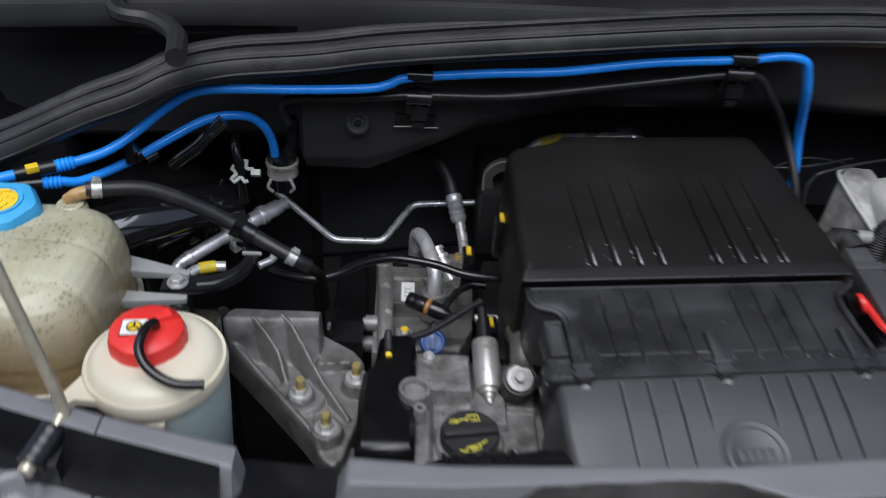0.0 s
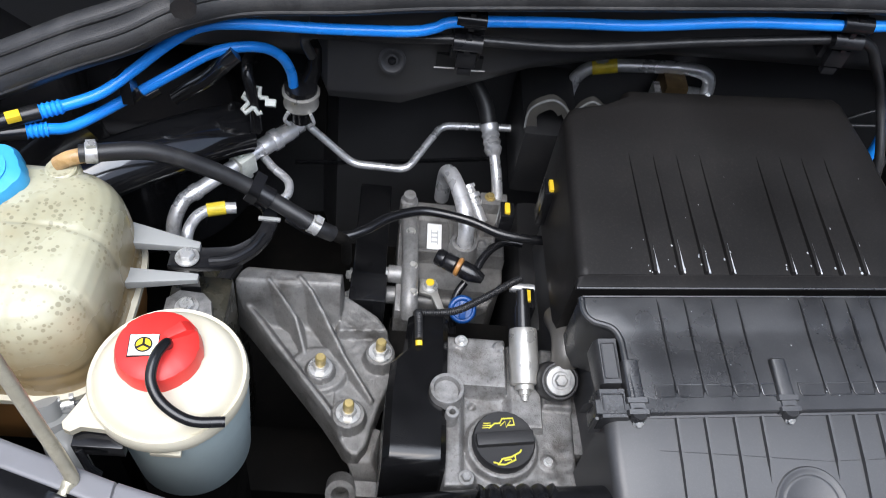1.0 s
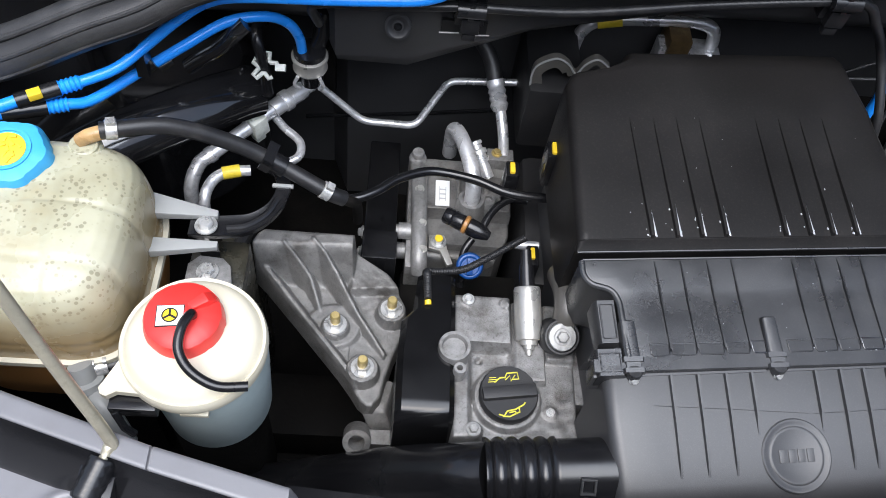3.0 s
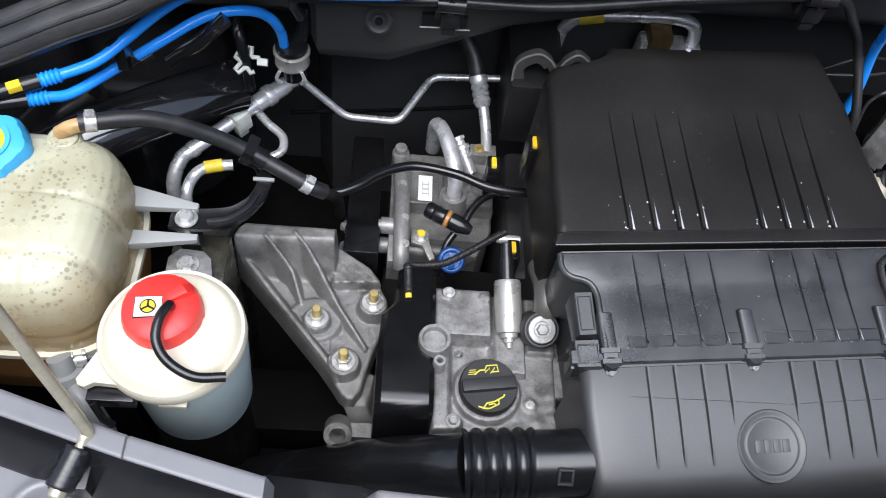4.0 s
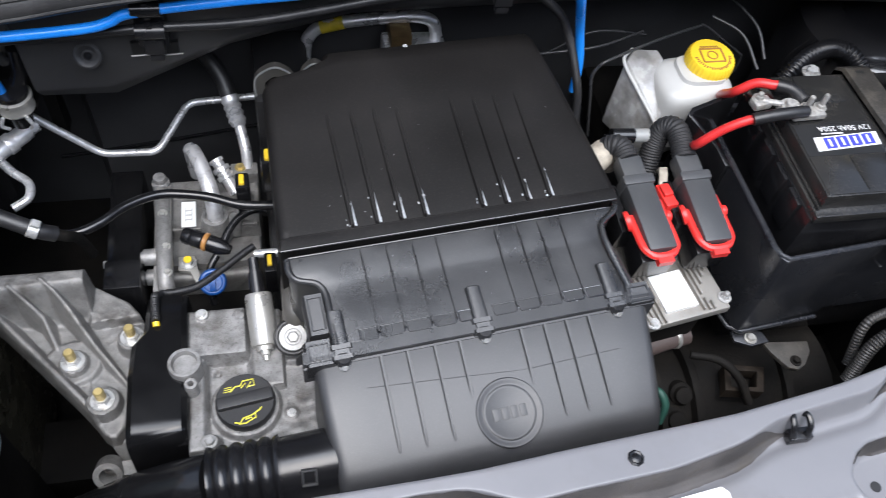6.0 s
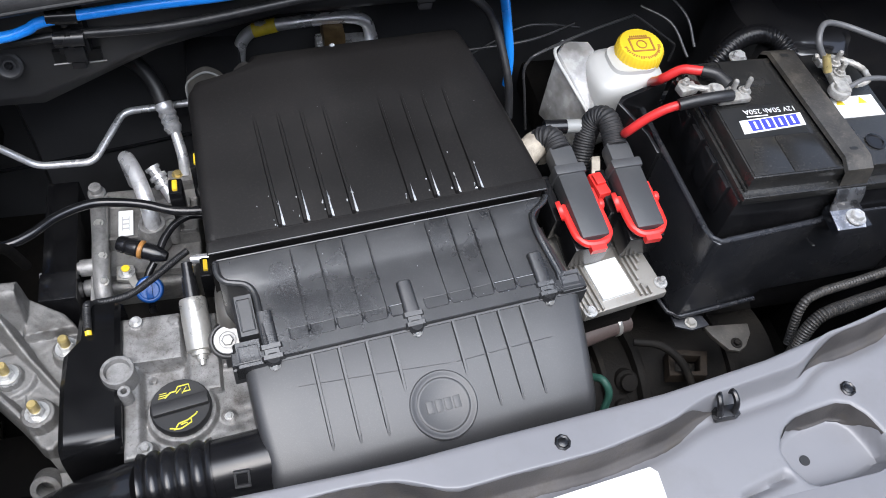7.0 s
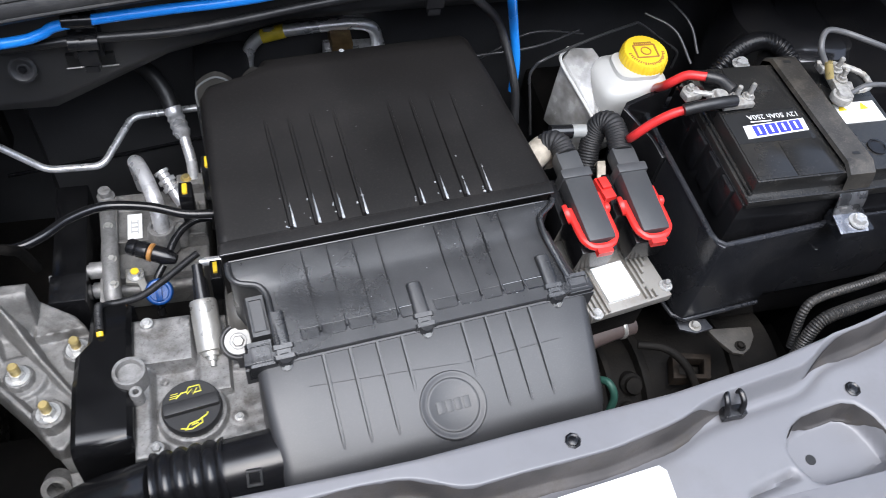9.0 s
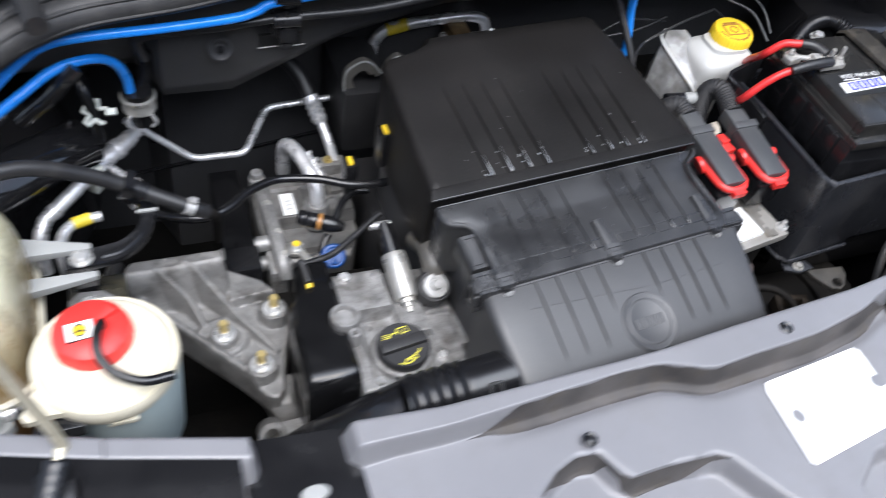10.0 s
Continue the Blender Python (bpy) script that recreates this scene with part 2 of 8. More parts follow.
def tank_material():
    """Yellowed tank plastic with tan blotches and small olive spots of sediment behind the wall."""
    m = shader("yellowed_tank_plastic", (0.36, 0.335, 0.215), 0.25, vary=0.16, tint=(0.44, 0.43, 0.32), size=11, grain=160, bump=0.06,
               dirt=(0.36, 0.26, 0.12), dirt_amount=0.4, dirt_size=9)
    n, l = m.node_tree.nodes, m.node_tree.links
    b = n["Principled BSDF"]
    old = b.inputs["Base Color"].links[0].from_socket
    co = n.new("ShaderNodeTexCoord")
    cells = n.new("ShaderNodeTexVoronoi")
    cells.inputs["Scale"].default_value = 175
    l.new(co.outputs["Object"], cells.inputs["Vector"])
    ring = n.new("ShaderNodeMapRange")
    ring.inputs["From Min"].default_value, ring.inputs["From Max"].default_value = 0.50, 0.38
    ring.inputs["To Max"].default_value = 0.62
    tone = n.new("ShaderNodeSeparateColor")
    l.new(cells.outputs["Color"], tone.inputs["Color"])
    size = n.new("ShaderNodeMath")
    size.operation = "MULTIPLY_ADD"
    size.inputs[1].default_value = 0.34
    l.new(tone.outputs["Red"], size.inputs[0])
    l.new(cells.outputs["Distance"], size.inputs[2])
    l.new(size.outputs[0], ring.inputs["Value"])
    patch = n.new("ShaderNodeTexNoise")
    patch.inputs["Scale"].default_value = 16
    l.new(co.outputs["Object"], patch.inputs["Vector"])
    where = n.new("ShaderNodeMapRange")
    where.inputs["From Min"].default_value, where.inputs["From Max"].default_value = 0.40, 0.54
    l.new(patch.outputs["Fac"], where.inputs["Value"])
    mul = n.new("ShaderNodeMath")
    mul.operation = "MULTIPLY"
    l.new(ring.outputs["Result"], mul.inputs[0])
    high = n.new("ShaderNodeSeparateXYZ")
    l.new(co.outputs["Object"], high.inputs["Vector"])
    upper = n.new("ShaderNodeMapRange")
    upper.inputs["From Min"].default_value, upper.inputs["From Max"].default_value = 0.470, 0.500
    l.new(high.outputs["Z"], upper.inputs["Value"])
    both = n.new("ShaderNodeMath")
    both.operation = "MULTIPLY"
    l.new(where.outputs["Result"], both.inputs[0])
    l.new(upper.outputs["Result"], both.inputs[1])
    l.new(both.outputs[0], mul.inputs[1])
    mix = n.new("ShaderNodeMix")
    mix.data_type = "RGBA"
    mix.inputs["B"].default_value = (0.185, 0.170, 0.110, 1)
    l.new(mul.outputs[0], mix.inputs["Factor"])
    l.new(old, mix.inputs["A"])
    # brown coolant residue standing in the lower third, with a ragged edge
    parts = n.new("ShaderNodeSeparateXYZ")
    l.new(co.outputs["Object"], parts.inputs["Vector"])
    edge = n.new("ShaderNodeMath")
    edge.operation = "MULTIPLY_ADD"
    edge.inputs[1].default_value = -0.06
    l.new(patch.outputs["Fac"], edge.inputs[0])
    l.new(parts.outputs["Z"], edge.inputs[2])
    level = n.new("ShaderNodeMapRange")
    level.inputs["From Min"].default_value, level.inputs["From Max"].default_value = 0.488, 0.415
    level.inputs["To Max"].default_value = 0.85
    l.new(edge.outputs[0], level.inputs["Value"])
    brown = n.new("ShaderNodeMix")
    brown.data_type = "RGBA"
    brown.inputs["B"].default_value = (0.29, 0.19, 0.08, 1)
    l.new(level.outputs["Result"], brown.inputs["Factor"])
    l.new(mix.outputs["Result"], brown.inputs["A"])
    l.new(brown.outputs["Result"], b.inputs["Base Color"])
    b.inputs["Subsurface Weight"].default_value = 0.15
    b.inputs["Subsurface Radius"].default_value = (0.012, 0.010, 0.006)
    b.inputs["Subsurface Scale"].default_value = 1.0
    return m


TANK = tank_material()

# ---- helpers for building ----
ORIGIN = {}


def thing(name, at, label, category, group="", kind=""):
    ob = new(name)
    ob.empty_display_size = 0.02
    ob.location = at
    ORIGIN[ob] = Vector(at)
    return tagged(ob, label, category, group, kind)


def finish(bm, name, material, angle=35, bevel=0.0):
    if bevel:
        edges = [e for e in bm.edges if len(e.link_faces) == 2 and e.calc_face_angle(0) > radians(50)]
        bmesh.ops.bevel(bm, geom=edges, offset=bevel, segments=2, affect="EDGES", profile=0.6, clamp_overlap=True)
    bmesh.ops.recalc_face_normals(bm, faces=bm.faces)
    mesh = bpy.data.meshes.new(name)
    bm.to_mesh(mesh)
    bm.free()
    for p in mesh.polygons:
        p.use_smooth = True
    mesh.set_sharp_from_angle(angle=radians(angle))
    mesh.materials.append(material)
    return mesh


def part(name, bm, material, parent, label="", angle=35, bevel=0.0):
    """One mesh under a thing or under a part, from a bmesh in world metres."""
    bmesh.ops.translate(bm, vec=-ORIGIN[parent], verts=bm.verts)
    ob = new(name, finish(bm, name, material, angle, bevel))
    ob.parent = parent
    ORIGIN[ob] = ORIGIN[parent]
    return tagged(ob, label)


def single(name, bm, material, label, category, group="", kind="", angle=35, bevel=0.0):
    """A thing that is one mesh, its origin at its base."""
    xs = [v.co for v in bm.verts]
    at = Vector((sum(c.x for c in xs) / len(xs), sum(c.y for c in xs) / len(xs), min(c.z for c in xs)))
    bmesh.ops.translate(bm, vec=-at, verts=bm.verts)
    ob = new(name, finish(bm, name, material, angle, bevel))
    ob.location = at
    ORIGIN[ob] = at
    return tagged(ob, label, category, group, kind)


def B():
    return bmesh.new()


def moved(bm, start, m):
    """Moves what was added to bm since it had `start` verts."""
    bm.verts.ensure_lookup_table()
    bmesh.ops.transform(bm, matrix=m, verts=bm.verts[start:])
    return bm


def box(bm, x0, x1, y0, y1, z0, z1, m=None):
    s = len(bm.verts)
    v = [bm.verts.new((x, y, z)) for z in (z0, z1) for y in (y0, y1) for x in (x0, x1)]
    for f in ((0, 2, 3, 1), (4, 5, 7, 6), (0, 1, 5, 4), (2, 6, 7, 3), (0, 4, 6, 2), (1, 3, 7, 5)):
        bm.faces.new([v[i] for i in f])
    if m:
        moved(bm, s, m)
    return bm


def rings(bm, loops, closed=True, cap0=True, cap1=True):
    """Skin over rings of equally many points."""
    vs = [[bm.verts.new(p) for p in ring] for ring in loops]
    n = len(vs[0])
    for a, b in zip(vs, vs[1:]):
        for i in range(n if closed else n - 1):
            j = (i + 1) % n
            bm.faces.new((a[i], a[j], b[j], b[i]))
    if cap0:
        bm.faces.new(list(reversed(vs[0])))
    if cap1:
        bm.faces.new(vs[-1])
    return bm


def prism(bm, poly, z0, z1, m=None):
    s = len(bm.verts)
    rings(bm, [[(x, y, z0) for x, y in poly], [(x, y, z1) for x, y in poly]])
    if m:
        moved(bm, s, m)
    return bm


def lathe(bm, profile, m=None, n=32, wave=None):
    """A turned body: profile of (radius, height); wave(angle) scales the radius."""
    s = len(bm.verts)
    w = wave or (lambda a: 1.0)
    loops = []
    for r, z in profile:
        loops.append([(max(r, 1e-5) * w(2 * math.pi * i / n) * math.cos(2 * math.pi * i / n),
                       max(r, 1e-5) * w(2 * math.pi * i / n) * math.sin(2 * math.pi * i / n), z) for i in range(n)])
    rings(bm, loops)
    if m:
        moved(bm, s, m)
    return bm


def along(p0, p1):
    """The pose whose z axis runs from p0 to p1."""
    d = Vector(p1) - Vector(p0)
    return Matrix.Translation(p0) @ d.to_track_quat("Z", "Y").to_matrix().to_4x4()


def rod(bm, p0, p1, r0, r1=None, n=16):
    h = (Vector(p1) - Vector(p0)).length
    return lathe(bm, [(r0, 0), (r0 if r1 is None else r1, h)], along(p0, p1), n)


def spline(pts, per=8):
    p = [Vector(q) for q in pts]
    p = [2 * p[0] - p[1], *p, 2 * p[-1] - p[-2]]
    out = []
    for a, b, c, d in zip(p, p[1:], p[2:], p[3:]):
        for i in range(per):
            t = i / per
            out.append(0.5 * ((2 * b) + (c - a) * t + (2 * a - 5 * b + 4 * c - d) * t * t + (3 * b - a - 3 * c + d) * t ** 3))
    out.append(p[-2])
    return out


def sweep(bm, pts, r, n=12, radius=None, flat=1.0):
    """A tube of radius r along points; radius(s) scales it by the length s run."""
    pts = [Vector(p) for p in pts]
    up, loops, run = None, [], 0.0
    for i, p in enumerate(pts):
        d = (pts[min(i + 1, len(pts) - 1)] - pts[max(i - 1, 0)]).normalized()
        if up is None:
            up = d.orthogonal().normalized()
        up = (up - d * up.dot(d)).normalized()
        side = d.cross(up)
        if i:
            run += (p - pts[i - 1]).length
        rr = r * (radius(run) if radius else 1.0)
        loops.append([p + rr * (math.cos(2 * math.pi * k / n) * up + flat * math.sin(2 * math.pi * k / n) * side) for k in range(n)])
    return rings(bm, loops)


def dense(pts, step):
    """Points at even steps along a polyline."""
    out, carry = [Vector(pts[0])], 0.0
    for a, b in zip(pts, pts[1:]):
        a, b = Vector(a), Vector(b)
        length = (b - a).length
        at = step - carry
        while at <= length:
            out.append(a.lerp(b, at / length))
            at += step
        carry = length - (at - step)
    return out


def casting(y0, y1, left, right, height, bottom, cols=84, step=0.0019, edge=0.004, flare=0.0):
    """A cast body: its top follows height(x, y) between left(y) and right(y), with rounded edges and a skirt down to bottom."""
    loops = []
    n = int((y1 - y0) / step)
    ys = [y0, y0 + 0.0006, y0 + 0.0014] + [y0 + (y1 - y0) * k / n for k in range(1, n)] + [y1 - 0.0014, y1 - 0.0006, y1]
    for y in sorted(ys):
        l, r = lerp_table(left, y), lerp_table(right, y)
        xs = [l, l + 0.0006, l + 0.0014] + [l + (r - l) * k / cols for k in range(1, cols)] + [r - 0.0014, r - 0.0006, r]
        top = []
        for x in sorted(xs):
            d = min(1.0, max(0.0, min(x - l, r - x, y - y0, y1 - y)) / edge)
            top.append((x, y, height(x, y) - edge * (1 - math.sqrt(max(0.0, 1 - (1 - d) ** 2)))))
        loops.append([(l - flare, y, bottom), *top, (r + flare, y, bottom)])
    return rings(B(), loops)


def off_line(path, x, y):
    """Distance from (x, y) to a polyline of (x, y, z), and the height of the line there."""
    best = (9.0, 0.0)
    for (ax, ay, az), (bx, by, bz) in zip(path, path[1:]):
        t = max(0.0, min(1.0, ((x - ax) * (bx - ax) + (y - ay) * (by - ay)) / ((bx - ax) ** 2 + (by - ay) ** 2)))
        d = math.hypot(x - ax - t * (bx - ax), y - ay - t * (by - ay))
        if d < best[0]:
            best = (d, az + t * (bz - az))
    return best


def smooth(t):
    t = max(0.0, min(1.0, t))
    return t * t * (3 - 2 * t)


def bolt(parent, at, r, material=None, axis=(0, 0, 1), name="bolt", label="", washer=True, stud=0.0, stud_material=None):
    """A hexagon head on a washer, with a stud through it where one shows."""
    m = along(at, Vector(at) + Vector(axis))
    head = B()
    if washer:
        lathe(head, [(r * 1.45, 0), (r * 1.5, r * 0.1), (r * 1.45, r * 0.25), (r * 0.9, r * 0.27)], m, 24)
    lathe(head, [(r, r * 0.25), (r, r * 0.95), (r * 0.86, r * 1.1), (r * 0.5, r * 1.1), (r * 0.45, r * 1.0)], m, 6)
    ob = part(name, head, material or ZINC, parent, label, angle=25)
    if stud:
        s = B()
        lathe(s, [(r * 0.6, 0), *[(r * (0.58 if k % 2 else 0.66), stud * k / 9) for k in range(9)], (r * 0.5, stud)], m, 14)
        part("stud", s, stud_material or BRASS, ob, "yellow passivated threaded stud")
    return ob


def clamp(parent, p, d, r, width=0.012, material=None):
    """A worm-drive band round a hose."""
    d = Vector(d).normalized()
    m = along(Vector(p) - d * width / 2, Vector(p) + d * width / 2)
    b = B()
    lathe(b, [(r * 0.98, 0), (r * 1.08, 0.0006), (r * 1.08, width - 0.0006), (r * 0.98, width)], m, 24)
    box(b, -r * 0.45, r * 0.45, r * 1.0, r * 1.42, width * 0.12, width * 0.88, m)
    return part("hose_clamp", b, material or ZINC, parent, "silver steel band clamp")


def lerp_table(table, x):
    for (a, u), (b, w) in zip(table, table[1:]):
        if x <= b:
            t = max(0.0, (x - a) / (b - a))
            return u + (w - u) * t
    return table[-1][1]


# ================= the setting =================
ground = single("ground", box(B(), -60, 60, -60, 60, -0.2, 0.0), ASPHALT, "grey asphalt ground under the car", "ground", kind="structure")

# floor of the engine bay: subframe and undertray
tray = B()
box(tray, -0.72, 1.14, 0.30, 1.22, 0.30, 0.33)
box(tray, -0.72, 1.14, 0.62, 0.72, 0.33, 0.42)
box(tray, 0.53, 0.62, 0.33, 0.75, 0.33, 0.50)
single("undertray", tray, SHADED_IRON, "oily subframe and tray under the engine, blackened to paint its shade", "undertray", kind="structure", bevel=0.008)


def firewall():
    back = [(1.19, 0.31), (1.19, 0.96), (1.10, 1.02), (0.99, 1.03), (0.975, 1.05), (0.95, 1.10), (0.933, 1.10)]
    xs = [-0.78, -0.6, -0.42, -0.3, -0.22, -0.19, -0.1, 0.05, 0.2, 0.35, 0.5, 0.7, 0.9, 1.16]
    loops = []
    for x in xs:
        rise = 0.035 * (1 - ((x - 0.35) / 0.9) ** 2)
        sink = 0.075 if x < -0.205 else 0.0
        zb = lerp_table([(-0.78, 0.855), (-0.1, 0.855), (0.0, 0.885), (0.10, 0.955), (0.5, 0.97), (1.2, 0.97)], x)
        prof = [(0.930, 1.085), (0.936, 1.070), (0.943, max(1.03, zb + 0.03)), (0.951, zb + 0.02), (0.958, zb + 0.008), (0.972, zb - 0.008), (1.06, zb - 0.025), (1.135, zb - 0.06), (1.145, 0.60), (1.145, 0.31)]
        loops.append([(x, y + (sink if z < 1.04 else 0.0), z + (rise - 0.02) * (1 if z > 0.86 else 0)) for y, z in prof + back])
    return rings(B(), loops)


wall = single("firewall", firewall(), BULKHEAD, "black painted steel bulkhead behind the engine", "bulkhead", kind="structure", angle=40)


def cowl():
    """Scuttle panel behind the rubber seal."""
    loops = []
    for x in [-0.40 + 0.13 * i for i in range(13)]:
        r = 0.03 * (1 - ((x - 0.35) / 0.8) ** 2)
        loops.append([(x, y, z + r) for y, z in ((0.950, 1.04), (0.950, 1.066), (0.985, 1.078), (1.10, 1.092), (1.28, 1.13), (1.28, 1.09), (1.0, 1.06))])
    return rings(B(), loops)


single("cowl_panel", cowl(), PLASTIC_DULL, "dull black plastic scuttle panel behind the seal", "cowl panel", kind="structure", angle=40)
scuttle_end = B()
sweep(scuttle_end, spline([(-0.47, 1.10, 1.10), (-0.42, 0.98, 1.098), (-0.395, 0.90, 1.094), (-0.35, 0.885, 1.092), (-0.318, 0.855, 1.088), (-0.305, 0.80, 1.085)], 8), 0.012, 10)
single("cowl_edge_seal", scuttle_end, RUBBER, "black rubber edge strip round the scuttle end", "seal", kind="structure")


def wing(side):
    """Inner wing with its strut tower."""
    s = -1 if side < 0 else 1
    x0 = -0.60 if s < 0 else 1.04
    b = B()
    loops = []
    for y in (0.26, 0.42, 0.6, 0.75, 0.9, 1.05, 1.2):
        bulge = 0.16 * math.exp(-((y - 0.93) / 0.13) ** 2)
        top = 0.93 if s < 0 else 0.96
        loops.append([(x0, y, 0.31), (x0 - s * bulge * 0.8, y, 0.62), (x0 - s * bulge, y, 0.78), (x0 - s * bulge * 0.75, y, 0.84),
                      (x0 + s * 0.02, y, top - 0.03), (x0 + s * 0.03, y, top), (x0 + s * 0.12, y, top + 0.02), (x0 + s * 0.14, y, 0.31)])
    rings(b, loops)
    return b


single("wall_left", wing(-1), BODY, "black painted inner wing and strut tower", "inner wing", kind="structure", angle=40)
single("wall_right", wing(1), BODY, "black painted inner wing and strut tower", "inner wing", kind="structure", angle=40)
brace = B()
sweep(brace, spline([(-0.50, 0.80, 0.80), (-0.42, 0.86, 0.81), (-0.35, 0.92, 0.80), (-0.30, 0.97, 0.78)], 6), 0.035, 12, flat=0.6)
single("wing_rib", brace, BODY, "glossy black pressed ribs on the inner wing", "body panel", kind="structure")
for path, r in (([(-0.288, 0.912, 0.948), (-0.304, 0.908, 0.932), (-0.324, 0.908, 0.910), (-0.345, 0.909, 0.892), (-0.364, 0.910, 0.874)], 0.0095), ([(-0.312, 0.975, 0.815), (-0.345, 0.972, 0.775), (-0.401, 0.965, 0.742), (-0.493, 0.955, 0.702)], 0.0045)):
    brace = B()
    sweep(brace, spline(path, 6), r, 12, flat=0.6)
    single("wing_rib", brace, BODY, "glossy black pressed fold on the inner wing", "body panel", kind="structure")
dome = B()
lathe(dome, [(0.165, 0.58), (0.158, 0.69), (0.150, 0.722), (0.140, 0.739), (0.128, 0.747), (0.106, 0.755), (0.088, 0.759), (0.050, 0.762), (0.0001, 0.762)], Matrix.Translation((-0.470, 1.060, 0)), 64)
single("strut_tower", dome, BODY, "glossy black strut tower dome behind the tank", "strut tower", kind="structure", angle=60)

ledge = B()
sweep(ledge, [(-0.26, 1.142, 0.540), (-0.16, 1.142, 0.554), (-0.05, 1.142, 0.572), (0.07, 1.142, 0.594)], 0.0032, 8)
single("bulkhead_ledge", ledge, GLOSSY, "thin folded ledge low on the black bulkhead", "body panel", kind="structure")

# open bonnet behind, above the bay
hood = B()
box(hood, -0.80, 1.20, 0, 1.0, -0.012, 0.012, Matrix.Translation((0, 1.28, 1.15)) @ Matrix.Rotation(radians(117), 4, "X"))
single("bonnet", hood, BODY, "open black bonnet standing over the engine bay", "bonnet", kind="structure")
for sx in (-0.80, 1.17):
    fender = B()
    box(fender, sx, sx + 0.03, -0.1, 1.4, 0.25, 0.97)
    single("wing_outer", fender, BODY, "black painted outer wing panel", "wing", kind="structure", bevel=0.01)

# an unseen plain wall, added behind the camera to block light from the front
light_block = B()
box(light_block, -7.0, 7.0, -1.9, -1.6, 0.0, 2.7)
single("light_blocking_wall", light_block, WALL_RENDER, "plain grey rendered wall added out of view to block front light", "wall", kind="structure")

# ---- front cross member ----
REAR = [(-0.70, 0.60), (-0.43, 0.466), (-0.30, 0.425), (-0.18, 0.394), (0.0, 0.381), (0.25, 0.3875), (0.445, 0.402), (0.51, 0.407), (0.63, 0.424), (0.794, 0.460), (1.16, 0.56)]
STEP = [(-0.70, 0.575), (-0.43, 0.446), (-0.30, 0.406), (-0.18, 0.374), (-0.10, 0.362), (0.0, 0.360), (0.20, 0.374), (0.24, 0.372), (0.285, 0.352), (0.344, 0.357), (0.428, 0.363), (0.509, 0.380), (0.544, 0.396), (0.583, 0.402), (0.666, 0.414), (0.70, 0.438), (0.748, 0.446), (1.16, 0.55)]
POCKETS = ([(0.620, 0.322), (0.618, 0.338), (0.624, 0.350), (0.634, 0.360), (0.648, 0.367), (0.666, 0.370), (0.697, 0.374), (0.712, 0.370), (0.724, 0.356), (0.732, 0.334), (0.735, 0.310), (0.70, 0.300), (0.650, 0.296), (0.630, 0.304)],
           [(0.075, 0.10), (0.070, 0.282), (0.092, 0.299), (0.117, 0.308), (0.141, 0.306), (0.153, 0.282), (0.162, 0.274), (0.201, 0.276), (0.255, 0.274), (0.268, 0.267), (0.31, 0.20), (0.33, 0.10)],
           [(0.566, 0.299), (0.5607, 0.2928), (0.533, 0.2425), (0.5243, 0.2444), (0.560, 0.306), (0.612, 0.318), (0.615, 0.309)],
           [(0.40, 0.10), (0.385, 0.205), (0.424, 0.232), (0.47, 0.236), (0.60, 0.26), (0.80, 0.29), (0.80, 0.10)])


def inside_by(poly, x, y):
    """How far (x, y) lies inside a polygon; negative outside."""
    near, inn = 9.0, False
    for (ax, ay), (bx, by) in zip(poly, poly[1:] + poly[:1]):
        t = max(0.0, min(1.0, ((x - ax) * (bx - ax) + (y - ay) * (by - ay)) / max(1e-12, (bx - ax) ** 2 + (by - ay) ** 2)))
        near = min(near, math.hypot(x - ax - t * (bx - ax), y - ay - t * (by - ay)))
        if (ay > y) != (by > y) and x < (bx - ax) * (y - ay) / (by - ay) + ax:
            inn = not inn
    return near if inn else -near


def panel_lines(x):
    """Rear edge, step line, drop, slope width and top height of the front panel at x."""
    yr = lerp_table(REAR, x)
    ys = sum(lerp_table(STEP, x + 0.005 * k) for k in range(-3, 4)) / 7
    deep = lerp_table([(-0.7, 0.045), (-0.2, 0.042), (-0.08, 0.026), (1.2, 0.026)], x)
    slope = lerp_table([(-0.7, 0.022), (-0.2, 0.022), (-0.05, 0.008), (0.22, 0.007), (0.30, 0.007), (0.45, 0.010), (0.6, 0.011), (1.2, 0.010)], x)
    zt = 0.942 - lerp_table([(-0.7, 0.012), (-0.2, 0.006), (-0.178, 0.006), (-0.170, 0.048), (-0.10, 0.048), (-0.085, 0.007), (0.0, 0.006), (0.20, 0.006), (0.34, 0.0), (1.2, 0.0)], x)
    if abs(x + 0.295) < 0.001:
        zt -= 0.003
    return yr, ys, deep, slope, zt


def panel_height(x, y):
    yr, ys, deep, slope, zt = panel_lines(x)
    z = zt - deep * smooth((ys - y) / slope)
    if -0.46 < x < 0.84:
        for p, depth in zip(POCKETS, (0.026, 0.028, 0.013, 0.024)):
            z -= depth * smooth((inside_by(p, x, y) + 0.003) / 0.010)
        if x > 0.0:
            z -= 0.006 * math.exp(-((y - ys + slope + 0.007) / 0.007) ** 2) * smooth((x - 0.02) / 0.1)
        r = math.hypot(x + 0.362, y - 0.368)
        z += 0.006 * math.exp(-((r - 0.024) / 0.005) ** 2) - 0.012 * smooth((0.018 - r) / 0.006)
    return z


